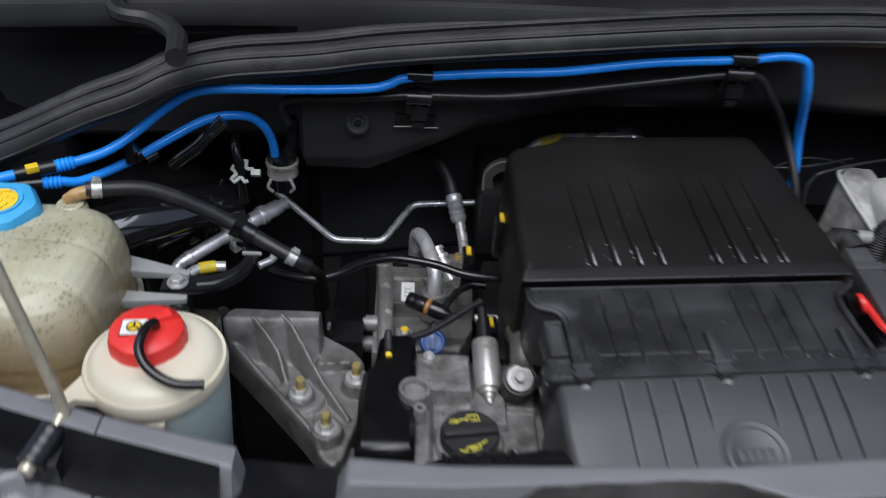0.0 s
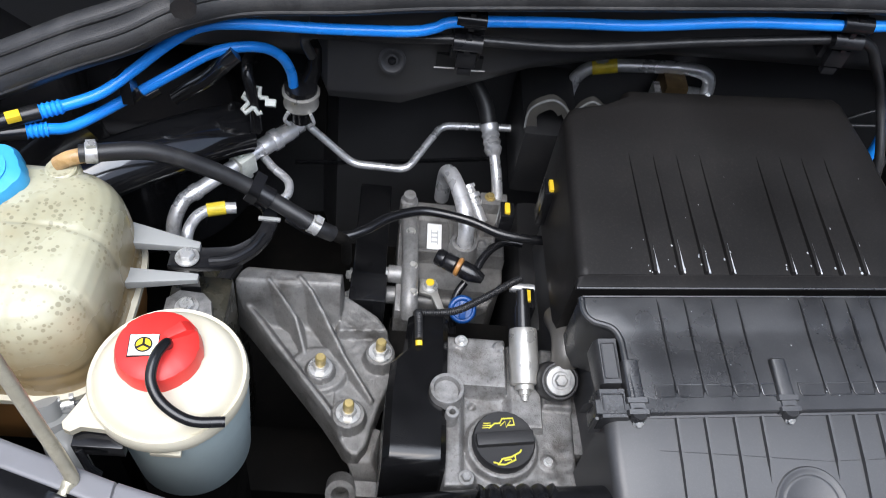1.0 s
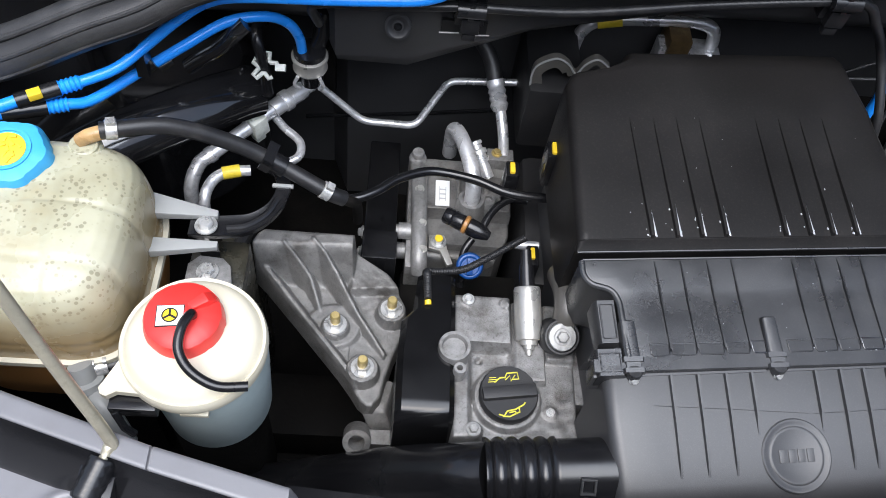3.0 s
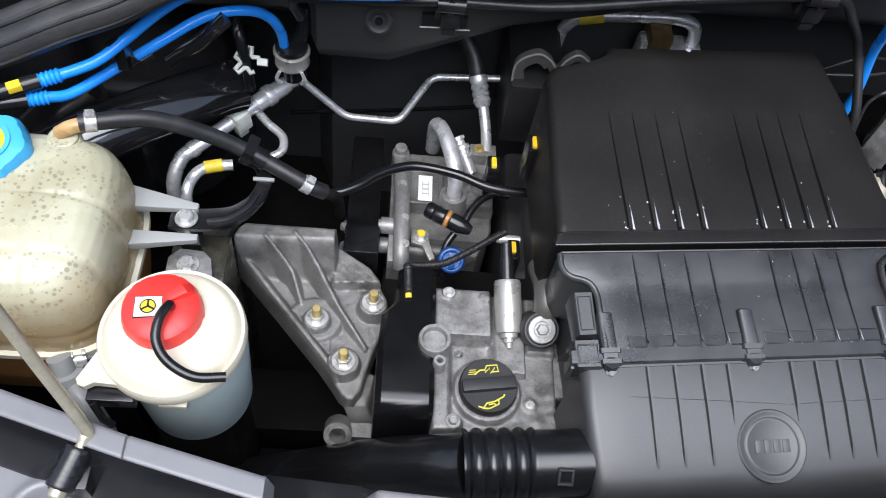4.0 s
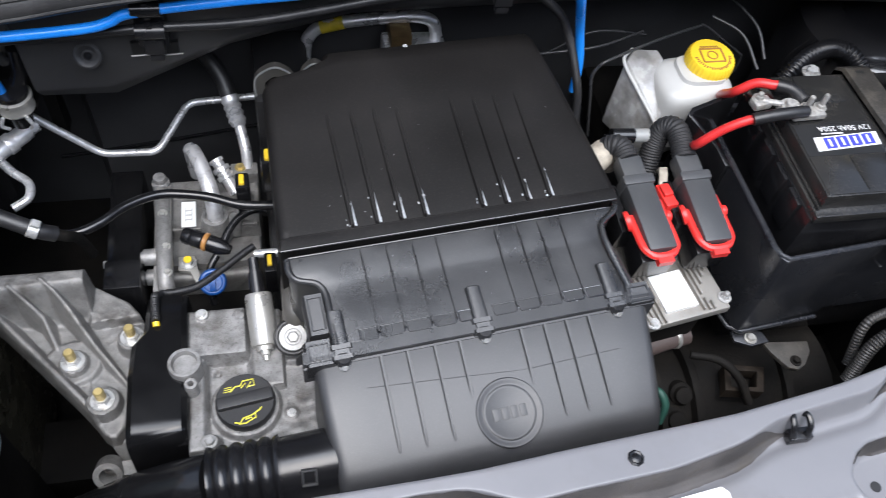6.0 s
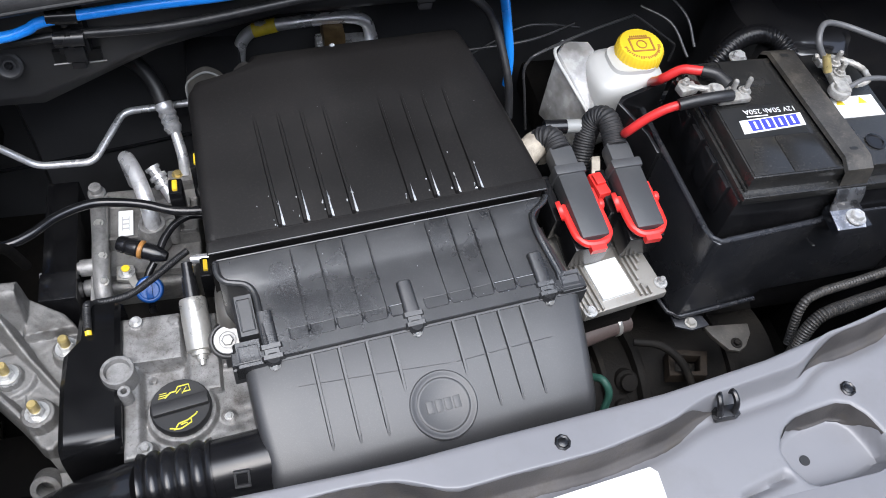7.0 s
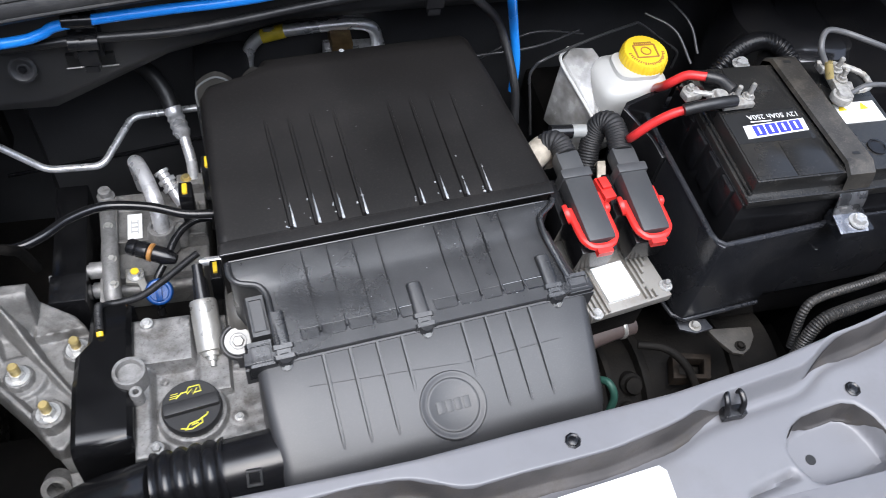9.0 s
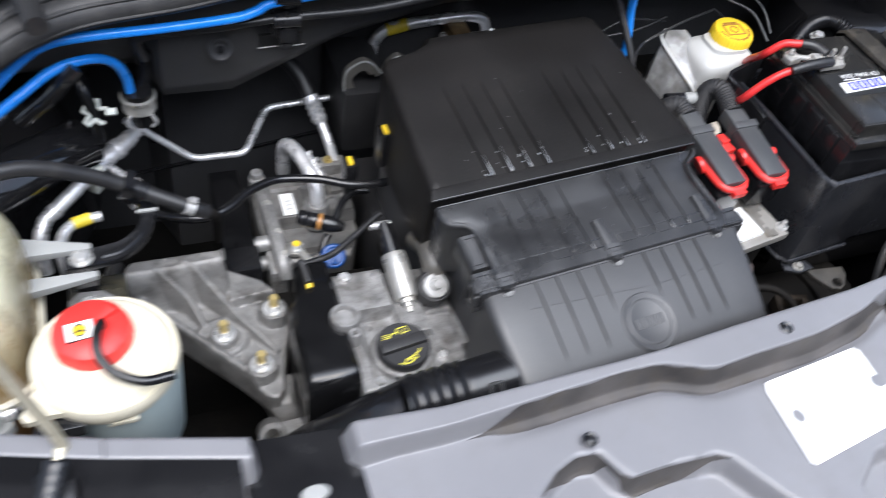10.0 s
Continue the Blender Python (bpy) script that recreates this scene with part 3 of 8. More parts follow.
def cross_member():
    b = B()
    xs = [-0.70, -0.6, -0.5] + [-0.46 + 0.0032 * i for i in range(401)] + [0.86, 0.95, 1.16]
    xs = sorted(xs + [-0.2965, -0.2955, -0.2945, -0.2935])
    loops = []
    for x in xs:
        yr, ys, deep, slope, zt = panel_lines(x)
        ring = [(x, yr - 0.004, zt - 0.05), (x, yr, zt - 0.004), (x, yr - 0.001, zt - 0.001)]
        rows = [lerp_table([(0, yr - 0.004), (8, ys + 0.002), (22, ys - slope - 0.002), (100, yr - 0.288)], k) for k in range(101)]
        ring += [(x, y, panel_height(x, y)) for y in rows]
        ring += [(x, yr - 0.30, 0.86), (x, yr - 0.28, 0.86)]
        loops.append(ring)
    return rings(b, loops)


def shade_grime_along(x0, x1, seed):
    """A ragged dark strip painting shade, with road dirt, into the panel's stepped channel."""
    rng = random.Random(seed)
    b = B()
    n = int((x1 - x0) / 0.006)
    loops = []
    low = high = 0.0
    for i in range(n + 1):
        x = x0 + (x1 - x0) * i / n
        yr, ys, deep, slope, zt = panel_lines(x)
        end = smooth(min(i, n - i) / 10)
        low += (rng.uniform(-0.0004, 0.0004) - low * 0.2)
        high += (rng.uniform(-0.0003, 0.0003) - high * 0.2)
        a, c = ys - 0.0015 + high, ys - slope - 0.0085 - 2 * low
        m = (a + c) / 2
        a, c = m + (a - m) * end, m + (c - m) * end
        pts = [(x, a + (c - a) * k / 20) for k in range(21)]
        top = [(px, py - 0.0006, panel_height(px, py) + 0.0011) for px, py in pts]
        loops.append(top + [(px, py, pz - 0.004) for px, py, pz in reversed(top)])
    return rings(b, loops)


def shade_grime_round(path, hearts, seed):
    """A dark strip painting shade, with some dirt, against the wall of a pressed pocket."""
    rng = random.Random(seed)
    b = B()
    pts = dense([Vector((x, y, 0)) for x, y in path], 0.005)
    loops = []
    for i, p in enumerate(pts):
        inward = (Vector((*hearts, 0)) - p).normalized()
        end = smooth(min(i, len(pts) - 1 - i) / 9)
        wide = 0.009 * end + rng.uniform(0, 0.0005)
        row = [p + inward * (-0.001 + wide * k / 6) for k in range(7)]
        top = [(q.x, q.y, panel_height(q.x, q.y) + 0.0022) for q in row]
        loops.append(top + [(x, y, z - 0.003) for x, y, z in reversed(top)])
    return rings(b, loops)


cross = single("front_cross_member", cross_member(), GREY, "grey painted steel panel across the car's front", "cross member", kind="structure", angle=60)
# strips that paint the shaded step faces and recess walls, grime included
single("shade_grime_strip", shade_grime_along(0.02, 0.575, 3), SHADE_GRIME, "dark brown strip painting shade and grime into the panel's channel", "dirt", kind="stuff", angle=60)
single("shade_grime_strip", shade_grime_along(0.67, 0.84, 4), SHADE_GRIME, "dark brown strip painting shade and grime into the panel's channel", "dirt", kind="stuff", angle=60)
single("shade_grime_strip", shade_grime_round(POCKETS[0][2:10], (0.684, 0.325), 5), SHADE_GRIME, "dark brown strip painting shade and grime on the recess wall", "dirt", kind="stuff", angle=60)
single("shade_grime_strip", shade_grime_round(POCKETS[1][1:10], (0.17, 0.22), 6), SHADE_GRIME, "dark brown strip painting shade and grime on the recess wall", "dirt", kind="stuff", angle=60)
trim = B()
loops = []
for k in range(25):
    x = -0.45 + 0.0109 * k
    ys = lerp_table(STEP, x)
    zt = 0.942 - lerp_table([(-0.7, 0.012), (-0.2, 0.006), (0.0, 0.006)], x)
    loops.append([(x, ys - 0.002, zt - 0.012), (x, ys - 0.003, zt + 0.0005), (x, ys - 0.032, zt - 0.034), (x, ys - 0.034, zt - 0.048)])
rings(trim, loops)
single("trim", trim, GLOSSY, "glossy black trim along the front panel's edge", "trim", kind="structure", angle=50)
trim = B()
prism(trim, [(-0.186, 0.405), (-0.10, 0.398), (-0.078, 0.392), (-0.060, 0.350), (-0.062, 0.30), (-0.075, 0.20), (-0.17, 0.20), (-0.186, 0.33)], 0.870, 0.908)
single("trim", trim, GLOSSY, "black plastic cover plate on the front panel", "trim", kind="structure", bevel=0.006)
radiator = B()
box(radiator, -0.10, 0.95, 0.40, 0.44, 0.33, 0.66)
single("radiator", radiator, FIN, "dull metal radiator core behind the front panel", "radiator", bevel=0.004)


# ================= air filter box =================
AIR = pose(0.30, 0.69, 0, 0, 0, 5.5)
LID_RIBS = (-0.130, -0.102, -0.0745, -0.047, 0.0215, 0.050, 0.0765, 0.1045)
RIBS = (-0.129, -0.100, -0.070, -0.042, 0.028, 0.056, 0.082, 0.109)


def slab(bm, stations, m, n=10, steps=4):
    """A moulded shell along v from stations (v, left, right, top, bottom, edge radius)."""
    s = len(bm.verts)
    loops = []
    for v, l, r, zt, zb, e in stations:
        ring = [(l, v, zb)]
        for i in range(steps + 1):
            a = math.pi / 2 * i / steps
            ring.append((l + e - e * math.cos(a), v, zt - e + e * math.sin(a)))
        for i in range(1, n):
            ring.append((l + e + (r - l - 2 * e) * i / n, v, zt))
        for i in range(steps + 1):
            a = math.pi / 2 * (1 - i / steps)
            ring.append((r - e + e * math.cos(a), v, zt - e + e * math.sin(a)))
        ring.append((r, v, zb))
        loops.append(ring)
    rings(bm, loops)
    return moved(bm, s, m)


def ridge(bm, u, pts, w, m):
    """A thin fin along v at u: pts of (v, base height, height above it)."""
    s = len(bm.verts)
    loops = [[(u - w, v, z - 0.004), (u - w * 0.45, v, z + h), (u + w * 0.45, v, z + h), (u + w, v, z - 0.004)] for v, z, h in pts]
    rings(bm, loops)
    return moved(bm, s, m)


def air_box():
    top = thing("air_filter_box", (0.30, 0.69, 0.60), "large black plastic air filter box with wet ribbed lid", "air filter box")
    # rear cover
    b = B()
    slab(b, [(0.0030, -0.211, 0.189, 0.9085, 0.80, 0.010), (0.0045, -0.211, 0.189, 0.9110, 0.80, 0.011), (0.014, -0.211, 0.1885, 0.9128, 0.80, 0.011), (0.08, -0.207, 0.181, 0.922, 0.80, 0.012),
             (0.14, -0.203, 0.173, 0.931, 0.80, 0.012), (0.165, -0.201, 0.170, 0.936, 0.80, 0.012), (0.205, -0.198, 0.165, 0.939, 0.80, 0.012),
             (0.218, -0.190, 0.163, 0.940, 0.80, 0.012), (0.226, -0.150, 0.162, 0.941, 0.80, 0.012), (0.240, -0.122, 0.160, 0.942, 0.80, 0.012), (0.252, -0.118, 0.157, 0.938, 0.80, 0.010), (0.258, -0.115, 0.153, 0.925, 0.80, 0.006)], AIR)
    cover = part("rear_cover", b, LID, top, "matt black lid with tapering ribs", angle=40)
    for u in LID_RIBS:
        f = B()
        ridge(f, u, [(0.0040, 0.9100, 0.0), (0.0060, 0.9116, 0.0034), (0.03, 0.9152, 0.0040), (0.08, 0.922, 0.0030), (0.13, 0.930, 0.0012), (0.16, 0.9345, 0.0002)], 0.0036, AIR)
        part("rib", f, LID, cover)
    # dusty bevelled edge of the rear cover, overhanging the open seam
    b = B()
    slab(b, [(-0.0050, -0.212, 0.190, 0.8990, 0.8965, 0.0008), (-0.0045, -0.2125, 0.1905, 0.9002, 0.8960, 0.0016), (-0.0034, -0.2125, 0.1905, 0.9010, 0.8955, 0.002), (0.0035, -0.2122, 0.1900, 0.9102, 0.8955, 0.009), (0.0050, -0.211, 0.189, 0.9105, 0.8955, 0.009)], AIR)
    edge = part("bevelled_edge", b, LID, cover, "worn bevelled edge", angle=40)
    f = B()
    sweep(f, dense([(-0.2115, -0.0046, 0.8993), (0.1895, -0.0046, 0.8993)], 0.02), 0.0013, 8)
    part("edge_bead", moved(f, 0, AIR), FRONT, edge, "rounded grey bead")
    # front cover, stepped in on its left and notched on its right
    b = B()
    slab(b, [(-0.128, -0.172, 0.168, 0.873, 0.80, 0.003), (-0.118, -0.172, 0.167, 0.875, 0.80, 0.004), (-0.075, -0.172, 0.162, 0.880, 0.80, 0.005), (-0.057, -0.172, 0.160, 0.882, 0.80, 0.005), (-0.050, -0.175, 0.160, 0.883, 0.80, 0.005),
             (-0.044, -0.182, 0.160, 0.884, 0.80, 0.005), (-0.038, -0.198, 0.160, 0.8855, 0.80, 0.005), (-0.028, -0.205, 0.162, 0.887, 0.80, 0.005), (-0.018, -0.206, 0.180, 0.889, 0.80, 0.005), (-0.0078, -0.206, 0.186, 0.890, 0.80, 0.003)], AIR)
    f = B()
    sweep(f, dense([(-0.204, -0.0085, 0.8898), (0.184, -0.0085, 0.8898)], 0.02), 0.0015, 8)
    moved(f, 0, AIR)
    front = part("front_cover", b, FRONT, top, "thin-ribbed black front lid", angle=40)
    part("rim", f, FRONT, front)
    for u in RIBS:
        f = B()
        ridge(f, u + 0.004, [(-0.112, 0.8755, 0.0), (-0.110, 0.8757, 0.0022), (-0.02, 0.8888, 0.0016), (-0.011, 0.890, 0.0)], 0.0016, AIR)
        part("rib", f, FRONT, front)
    # rim round the front cover's stepped edge
    for path in ([(-0.206, -0.011, 0.891), (-0.206, -0.026, 0.889), (-0.199, -0.037, 0.888), (-0.180, -0.0435, 0.886), (-0.1725, -0.056, 0.884), (-0.172, -0.078, 0.882), (-0.172, -0.120, 0.877)],
                 [(0.187, -0.009, 0.892), (0.181, -0.017, 0.891), (0.164, -0.028, 0.889), (0.160, -0.042, 0.887), (0.160, -0.060, 0.885), (0.163, -0.085, 0.881), (0.167, -0.114, 0.877)]):
        f = B()
        sweep(f, dense(spline(path, 5), 0.003), 0.0036, 10)
        part("rim", moved(f, 0, AIR), FRONT, front)
    # shallow framed pockets along the front cover's lower edge, a few still wet
    edges = [(-0.152, -0.129), (-0.129, -0.100), (-0.100, -0.070), (-0.070, -0.042), (-0.042, -0.024), (-0.002, 0.028), (0.028, 0.056), (0.056, 0.082), (0.082, 0.109), (0.109, 0.134)]
    for k, (u0, u1) in enumerate(edges):
        a, c = u0 + 0.0058, u1 + 0.0024
        deck = lambda v: 0.8750 + 0.1163 * (v + 0.118)
        f = B()
        corners = [(a, -0.1035), (a, -0.1140), (a + 0.0016, -0.1160), (c - 0.0016, -0.1160), (c, -0.1140), (c, -0.1035), (a, -0.1035)]
        sweep(f, [(u, v, deck(v) + 0.0003) for u, v in corners], 0.0008, 8)
        rim = part("pocket_rim", moved(f, 0, AIR), WET if k in (4, 8, 9) else FRONT, front)
        f = B()
        rings(f, [[(a, v, deck(v) - 0.002), (c, v, deck(v) - 0.002), (c, v, deck(v) + 0.0003), (a, v, deck(v) + 0.0003)] for v in (-0.1155, -0.1040)])
        part("pocket_floor", moved(f, 0, AIR), FRONT, rim, "smooth dark pocket floor")
    # flange and its screw towers
    b = B()
    slab(b, [(-0.1328, -0.209, 0.192, 0.850, 0.845, 0.001), (-0.1323, -0.210, 0.193, 0.8736, 0.845, 0.0012), (-0.1313, -0.210, 0.193, 0.8748, 0.845, 0.0012), (-0.1180, -0.209, 0.192, 0.8766, 0.845, 0.0012), (-0.1172, -0.208, 0.191, 0.8740, 0.845, 0.001)], AIR)
    part("flange", b, FRONT, top, angle=22)
    b = B()
    slab(b, [(-0.1352, -0.209, 0.192, 0.846, 0.842, 0.001), (-0.1347, -0.210, 0.193, 0.8690, 0.842, 0.0012), (-0.1310, -0.210, 0.193, 0.8698, 0.842, 0.0012)], AIR)
    part("flange_lip", b, PLASTIC, top, angle=22)
    b = B()
    slab(b, [(-0.1335, -0.208, -0.156, 0.850, 0.842, 0.002), (-0.133, -0.209, -0.156, 0.8630, 0.842, 0.002), (-0.1145, -0.208, -0.158, 0.8668, 0.842, 0.002), (-0.114, -0.215, -0.158, 0.860, 0.842, 0.002)], AIR)
    part("side_ledge", b, PLASTIC, top, angle=40)
    for u in (-0.168, -0.013, 0.145):
        t = B()
        rings(t, [[(u + r * math.copysign(abs(math.cos(a)) ** 0.45, math.cos(a)), v, zb + (zt - zb) * max(0.0, math.sin(a)) ** 0.45) for a in [math.pi * q / 14 for q in range(15)]] for v, r, zt, zb in ((-0.0775, 0.0065, 0.8800, 0.874), (-0.0782, 0.0080, 0.8830, 0.874), (-0.0805, 0.0086, 0.8860, 0.873), (-0.1170, 0.0090, 0.8798, 0.869), (-0.1225, 0.0090, 0.8788, 0.868))])
        for v0, v1, w, zt in ((-0.1335, -0.1290, 0.0118, 0.8780), (-0.1225, -0.1175, 0.0118, 0.8800), (-0.1300, -0.1205, 0.0095, 0.8780)):
            rings(t, [[(u - w, v, 0.856), (u - w, v, z - 0.003), (u - w + 0.002, v, z), (u + w - 0.002, v, z), (u + w, v, z - 0.003), (u + w, v, 0.856)] for v, z in ((v0, zt - 0.24 * (v1 - v0)), (v1, zt))])
        lathe(t, [(0.0080, 0.852), (0.0080, 0.8745), (0.0068, 0.8765), (0.0001, 0.8765)], Matrix.Translation((u, -0.1325, 0)), 20)
        tower = part("screw_tower", moved(t, 0, AIR), FRONT, top, angle=40)
        bolt(tower, AIR @ Vector((u, -0.1385, 0.8685)), 0.0037, ZINC, (AIR.to_3x3() @ Vector((0, -0.85, 0.5))), "screw", "small zinc screw", washer=True)
    for u0, u1, v0, v1 in ((-0.2065, -0.176, -0.136, -0.108), (-0.198, -0.174, -0.100, -0.054), (0.160, 0.1915, -0.134, -0.110)):
        f = B()
        drop_by = 0.0 if v1 > -0.09 else 0.0
        tops = [(v, 0.8735 + (0.0090 if v1 > -0.09 else 0.0055) * (v - v0) / (v1 - v0) - drop_by) for v in (v0 + 0.001, v0 + 0.004, v1 - 0.003, v1)]
        rings(f, [[(u0, v, 0.852), (u0, v, zt - 0.004), (u0 + 0.003, v, zt), (u1 - 0.003, v, zt), (u1, v, zt - 0.004), (u1, v, 0.852)] for v, zt in [(v0, tops[0][1] - 0.005), *tops, (v1 + 0.001, tops[3][1] - 0.004)]])
        lug = part("flange_lug", moved(f, 0, AIR), FRONT, top, angle=40)
        f = B()
        c0, c1, z0, z1 = u0 + 0.005, u1 - 0.005, tops[1][1] + 0.0004, tops[2][1] + 0.0004
        sweep(f, [(c0, v0 + 0.006, z0), (c1, v0 + 0.006, z0), (c1, v1 - 0.005, z1), (c0, v1 - 0.005, z1), (c0, v0 + 0.006, z0)], 0.0009, 8)
        part("lug_frame", moved(f, 0, AIR), FRONT, lug)
    # lower body
    b = B()
    slab(b, [(-0.264, -0.180, 0.152, 0.700, 0.62, 0.012), (-0.2635, -0.188, 0.160, 0.780, 0.62, 0.016), (-0.2620, -0.191, 0.163, 0.802, 0.62, 0.016), (-0.2590, -0.193, 0.165, 0.815, 0.62, 0.016), (-0.2540, -0.194, 0.166, 0.8245, 0.62, 0.015), (-0.2470, -0.1945, 0.1675, 0.8310, 0.62, 0.014), (-0.2380, -0.195, 0.169, 0.8355, 0.62, 0.013), (-0.22, -0.196, 0.172, 0.842, 0.62, 0.013),
             (-0.18, -0.198, 0.178, 0.855, 0.62, 0.012), (-0.134, -0.199, 0.185, 0.8680, 0.62, 0.012), (-0.11, -0.182, 0.186, 0.868, 0.62, 0.012), (-0.03, -0.180, 0.178, 0.868, 0.62, 0.012), (0.0, -0.200, 0.178, 0.868, 0.62, 0.012), (0.20, -0.185, 0.155, 0.868, 0.66, 0.012), (0.24, -0.115, 0.150, 0.868, 0.70, 0.012)], AIR)
    body = part("lower_body", b, PLASTIC, top, "black plastic lower half with a round badge", angle=45)
    for i, u in enumerate(RIBS):
        f = B()
        if i in (3, 4):
            pts = [(-0.1355, 0.8672, 0.0042), (-0.175, 0.8570, 0.0034), (-0.195, 0.8502, 0.0)]
        else:
            pts = [(-0.1355, 0.8672, 0.0042), (-0.18, 0.8550, 0.0042), (-0.22, 0.8420, 0.0032), (-0.237, 0.8345, 0.0)]
        ridge(f, u, pts, 0.0029, AIR)
        part("rib", f, PLASTIC, body)
    f = B()
    sweep(f, [(-0.150, -0.1632, 0.8597), (-0.070, -0.1695, 0.8579), (0.014, -0.1765, 0.8558)], 0.0004, 6)
    sweep(f, [(0.020, -0.1770, 0.8557), (0.085, -0.1760, 0.8560), (0.135, -0.1755, 0.8561)], 0.0004, 6)
    part("mould_line", moved(f, 0, AIR), PLASTIC, body)
    # round badge, its word drawn as plain blocks
    tilt = AIR @ Matrix.Translation((-0.006, -0.216, 0.8432)) @ Matrix.Rotation(radians(18.5), 4, "X")
    f = B()
    lathe(f, [(0.0375, -0.014), (0.0375, -0.001), (0.0372, 0.0006), (0.0360, 0.0014), (0.0340, 0.0013), (0.0325, 0.0004), (0.0295, 0.0002), (0.0282, 0.0010), (0.0264, 0.0010), (0.0252, 0.0004), (0.0001, 0.0004)], tilt, 48)
    badge = part("badge", f, PLASTIC, body, "round embossed badge")
    for k in range(4):
        f = B()
        x = -0.0150 + 0.0100 * k
        box(f, x - 0.0038, x + 0.0038, -0.0065, 0.0065, 0.0002, 0.0013, tilt)
        part("badge_block", f, PLASTIC, body, bevel=0.0004)
    return top


air_box()

neck = B()
sweep(neck, spline([(0.102, 0.715, 0.770), (0.101, 0.680, 0.797), (0.101, 0.658, 0.800), (0.101, 0.643, 0.786), (0.101, 0.639, 0.75), (0.101, 0.639, 0.70)], 8), 0.0150, 24)
single("breather_neck", neck, NECK, "dusty brown-grey plastic breather neck beside the filter box", "duct")

# intake bellows and duct
duct = thing("intake_duct", (-0.05, 0.47, 0.60), "black rubber intake hose with bellows leading to the filter box", "intake duct")
b = B()
A0, A1 = Vector((0.002, 0.455, 0.797)), Vector((0.120, 0.460, 0.805))
pts = dense([A0, A0.lerp(A1, 0.62)], 0.0008)
sweep(b, pts, 0.0365, 32, radius=lambda s: 0.90 + 0.13 * abs(math.cos(math.pi * s / 0.0146)) ** 0.6)
part("bellows", b, GLOSSY, duct, "corrugated rubber bellows", angle=50)
b = B()
rod(b, A0.lerp(A1, 0.60), A1 + Vector((0.012, 0.002, 0)), 0.0345, 0.0345, 32)
collar = part("collar", b, GLOSSY, duct)
b = B()
CM = Matrix.Translation((0.101, 0.4385, 0.8285)) @ Matrix.Rotation(radians(45), 4, "X")
for x0, x1, y0, y1 in ((-0.008, 0.008, -0.009, -0.0065), (-0.008, 0.008, 0.0065, 0.009), (-0.008, -0.0055, -0.0065, 0.0065), (0.0055, 0.008, -0.0065, 0.0065)):
    box(b, x0, x1, y0, y1, -0.002, 0.004, CM)
part("catch", b, PLASTIC, collar, bevel=0.001)
b = B()
sweep(b, spline([(0.010, 0.455, 0.797), (-0.015, 0.457, 0.782), (-0.05, 0.466, 0.748), (-0.095, 0.478, 0.695), (-0.140, 0.488, 0.64), (-0.20, 0.50, 0.57), (-0.27, 0.51, 0.50)], 8), 0.034, 24, flat=1.0)
part("pipe", b, GLOSSY, duct, "smooth black plastic pipe")


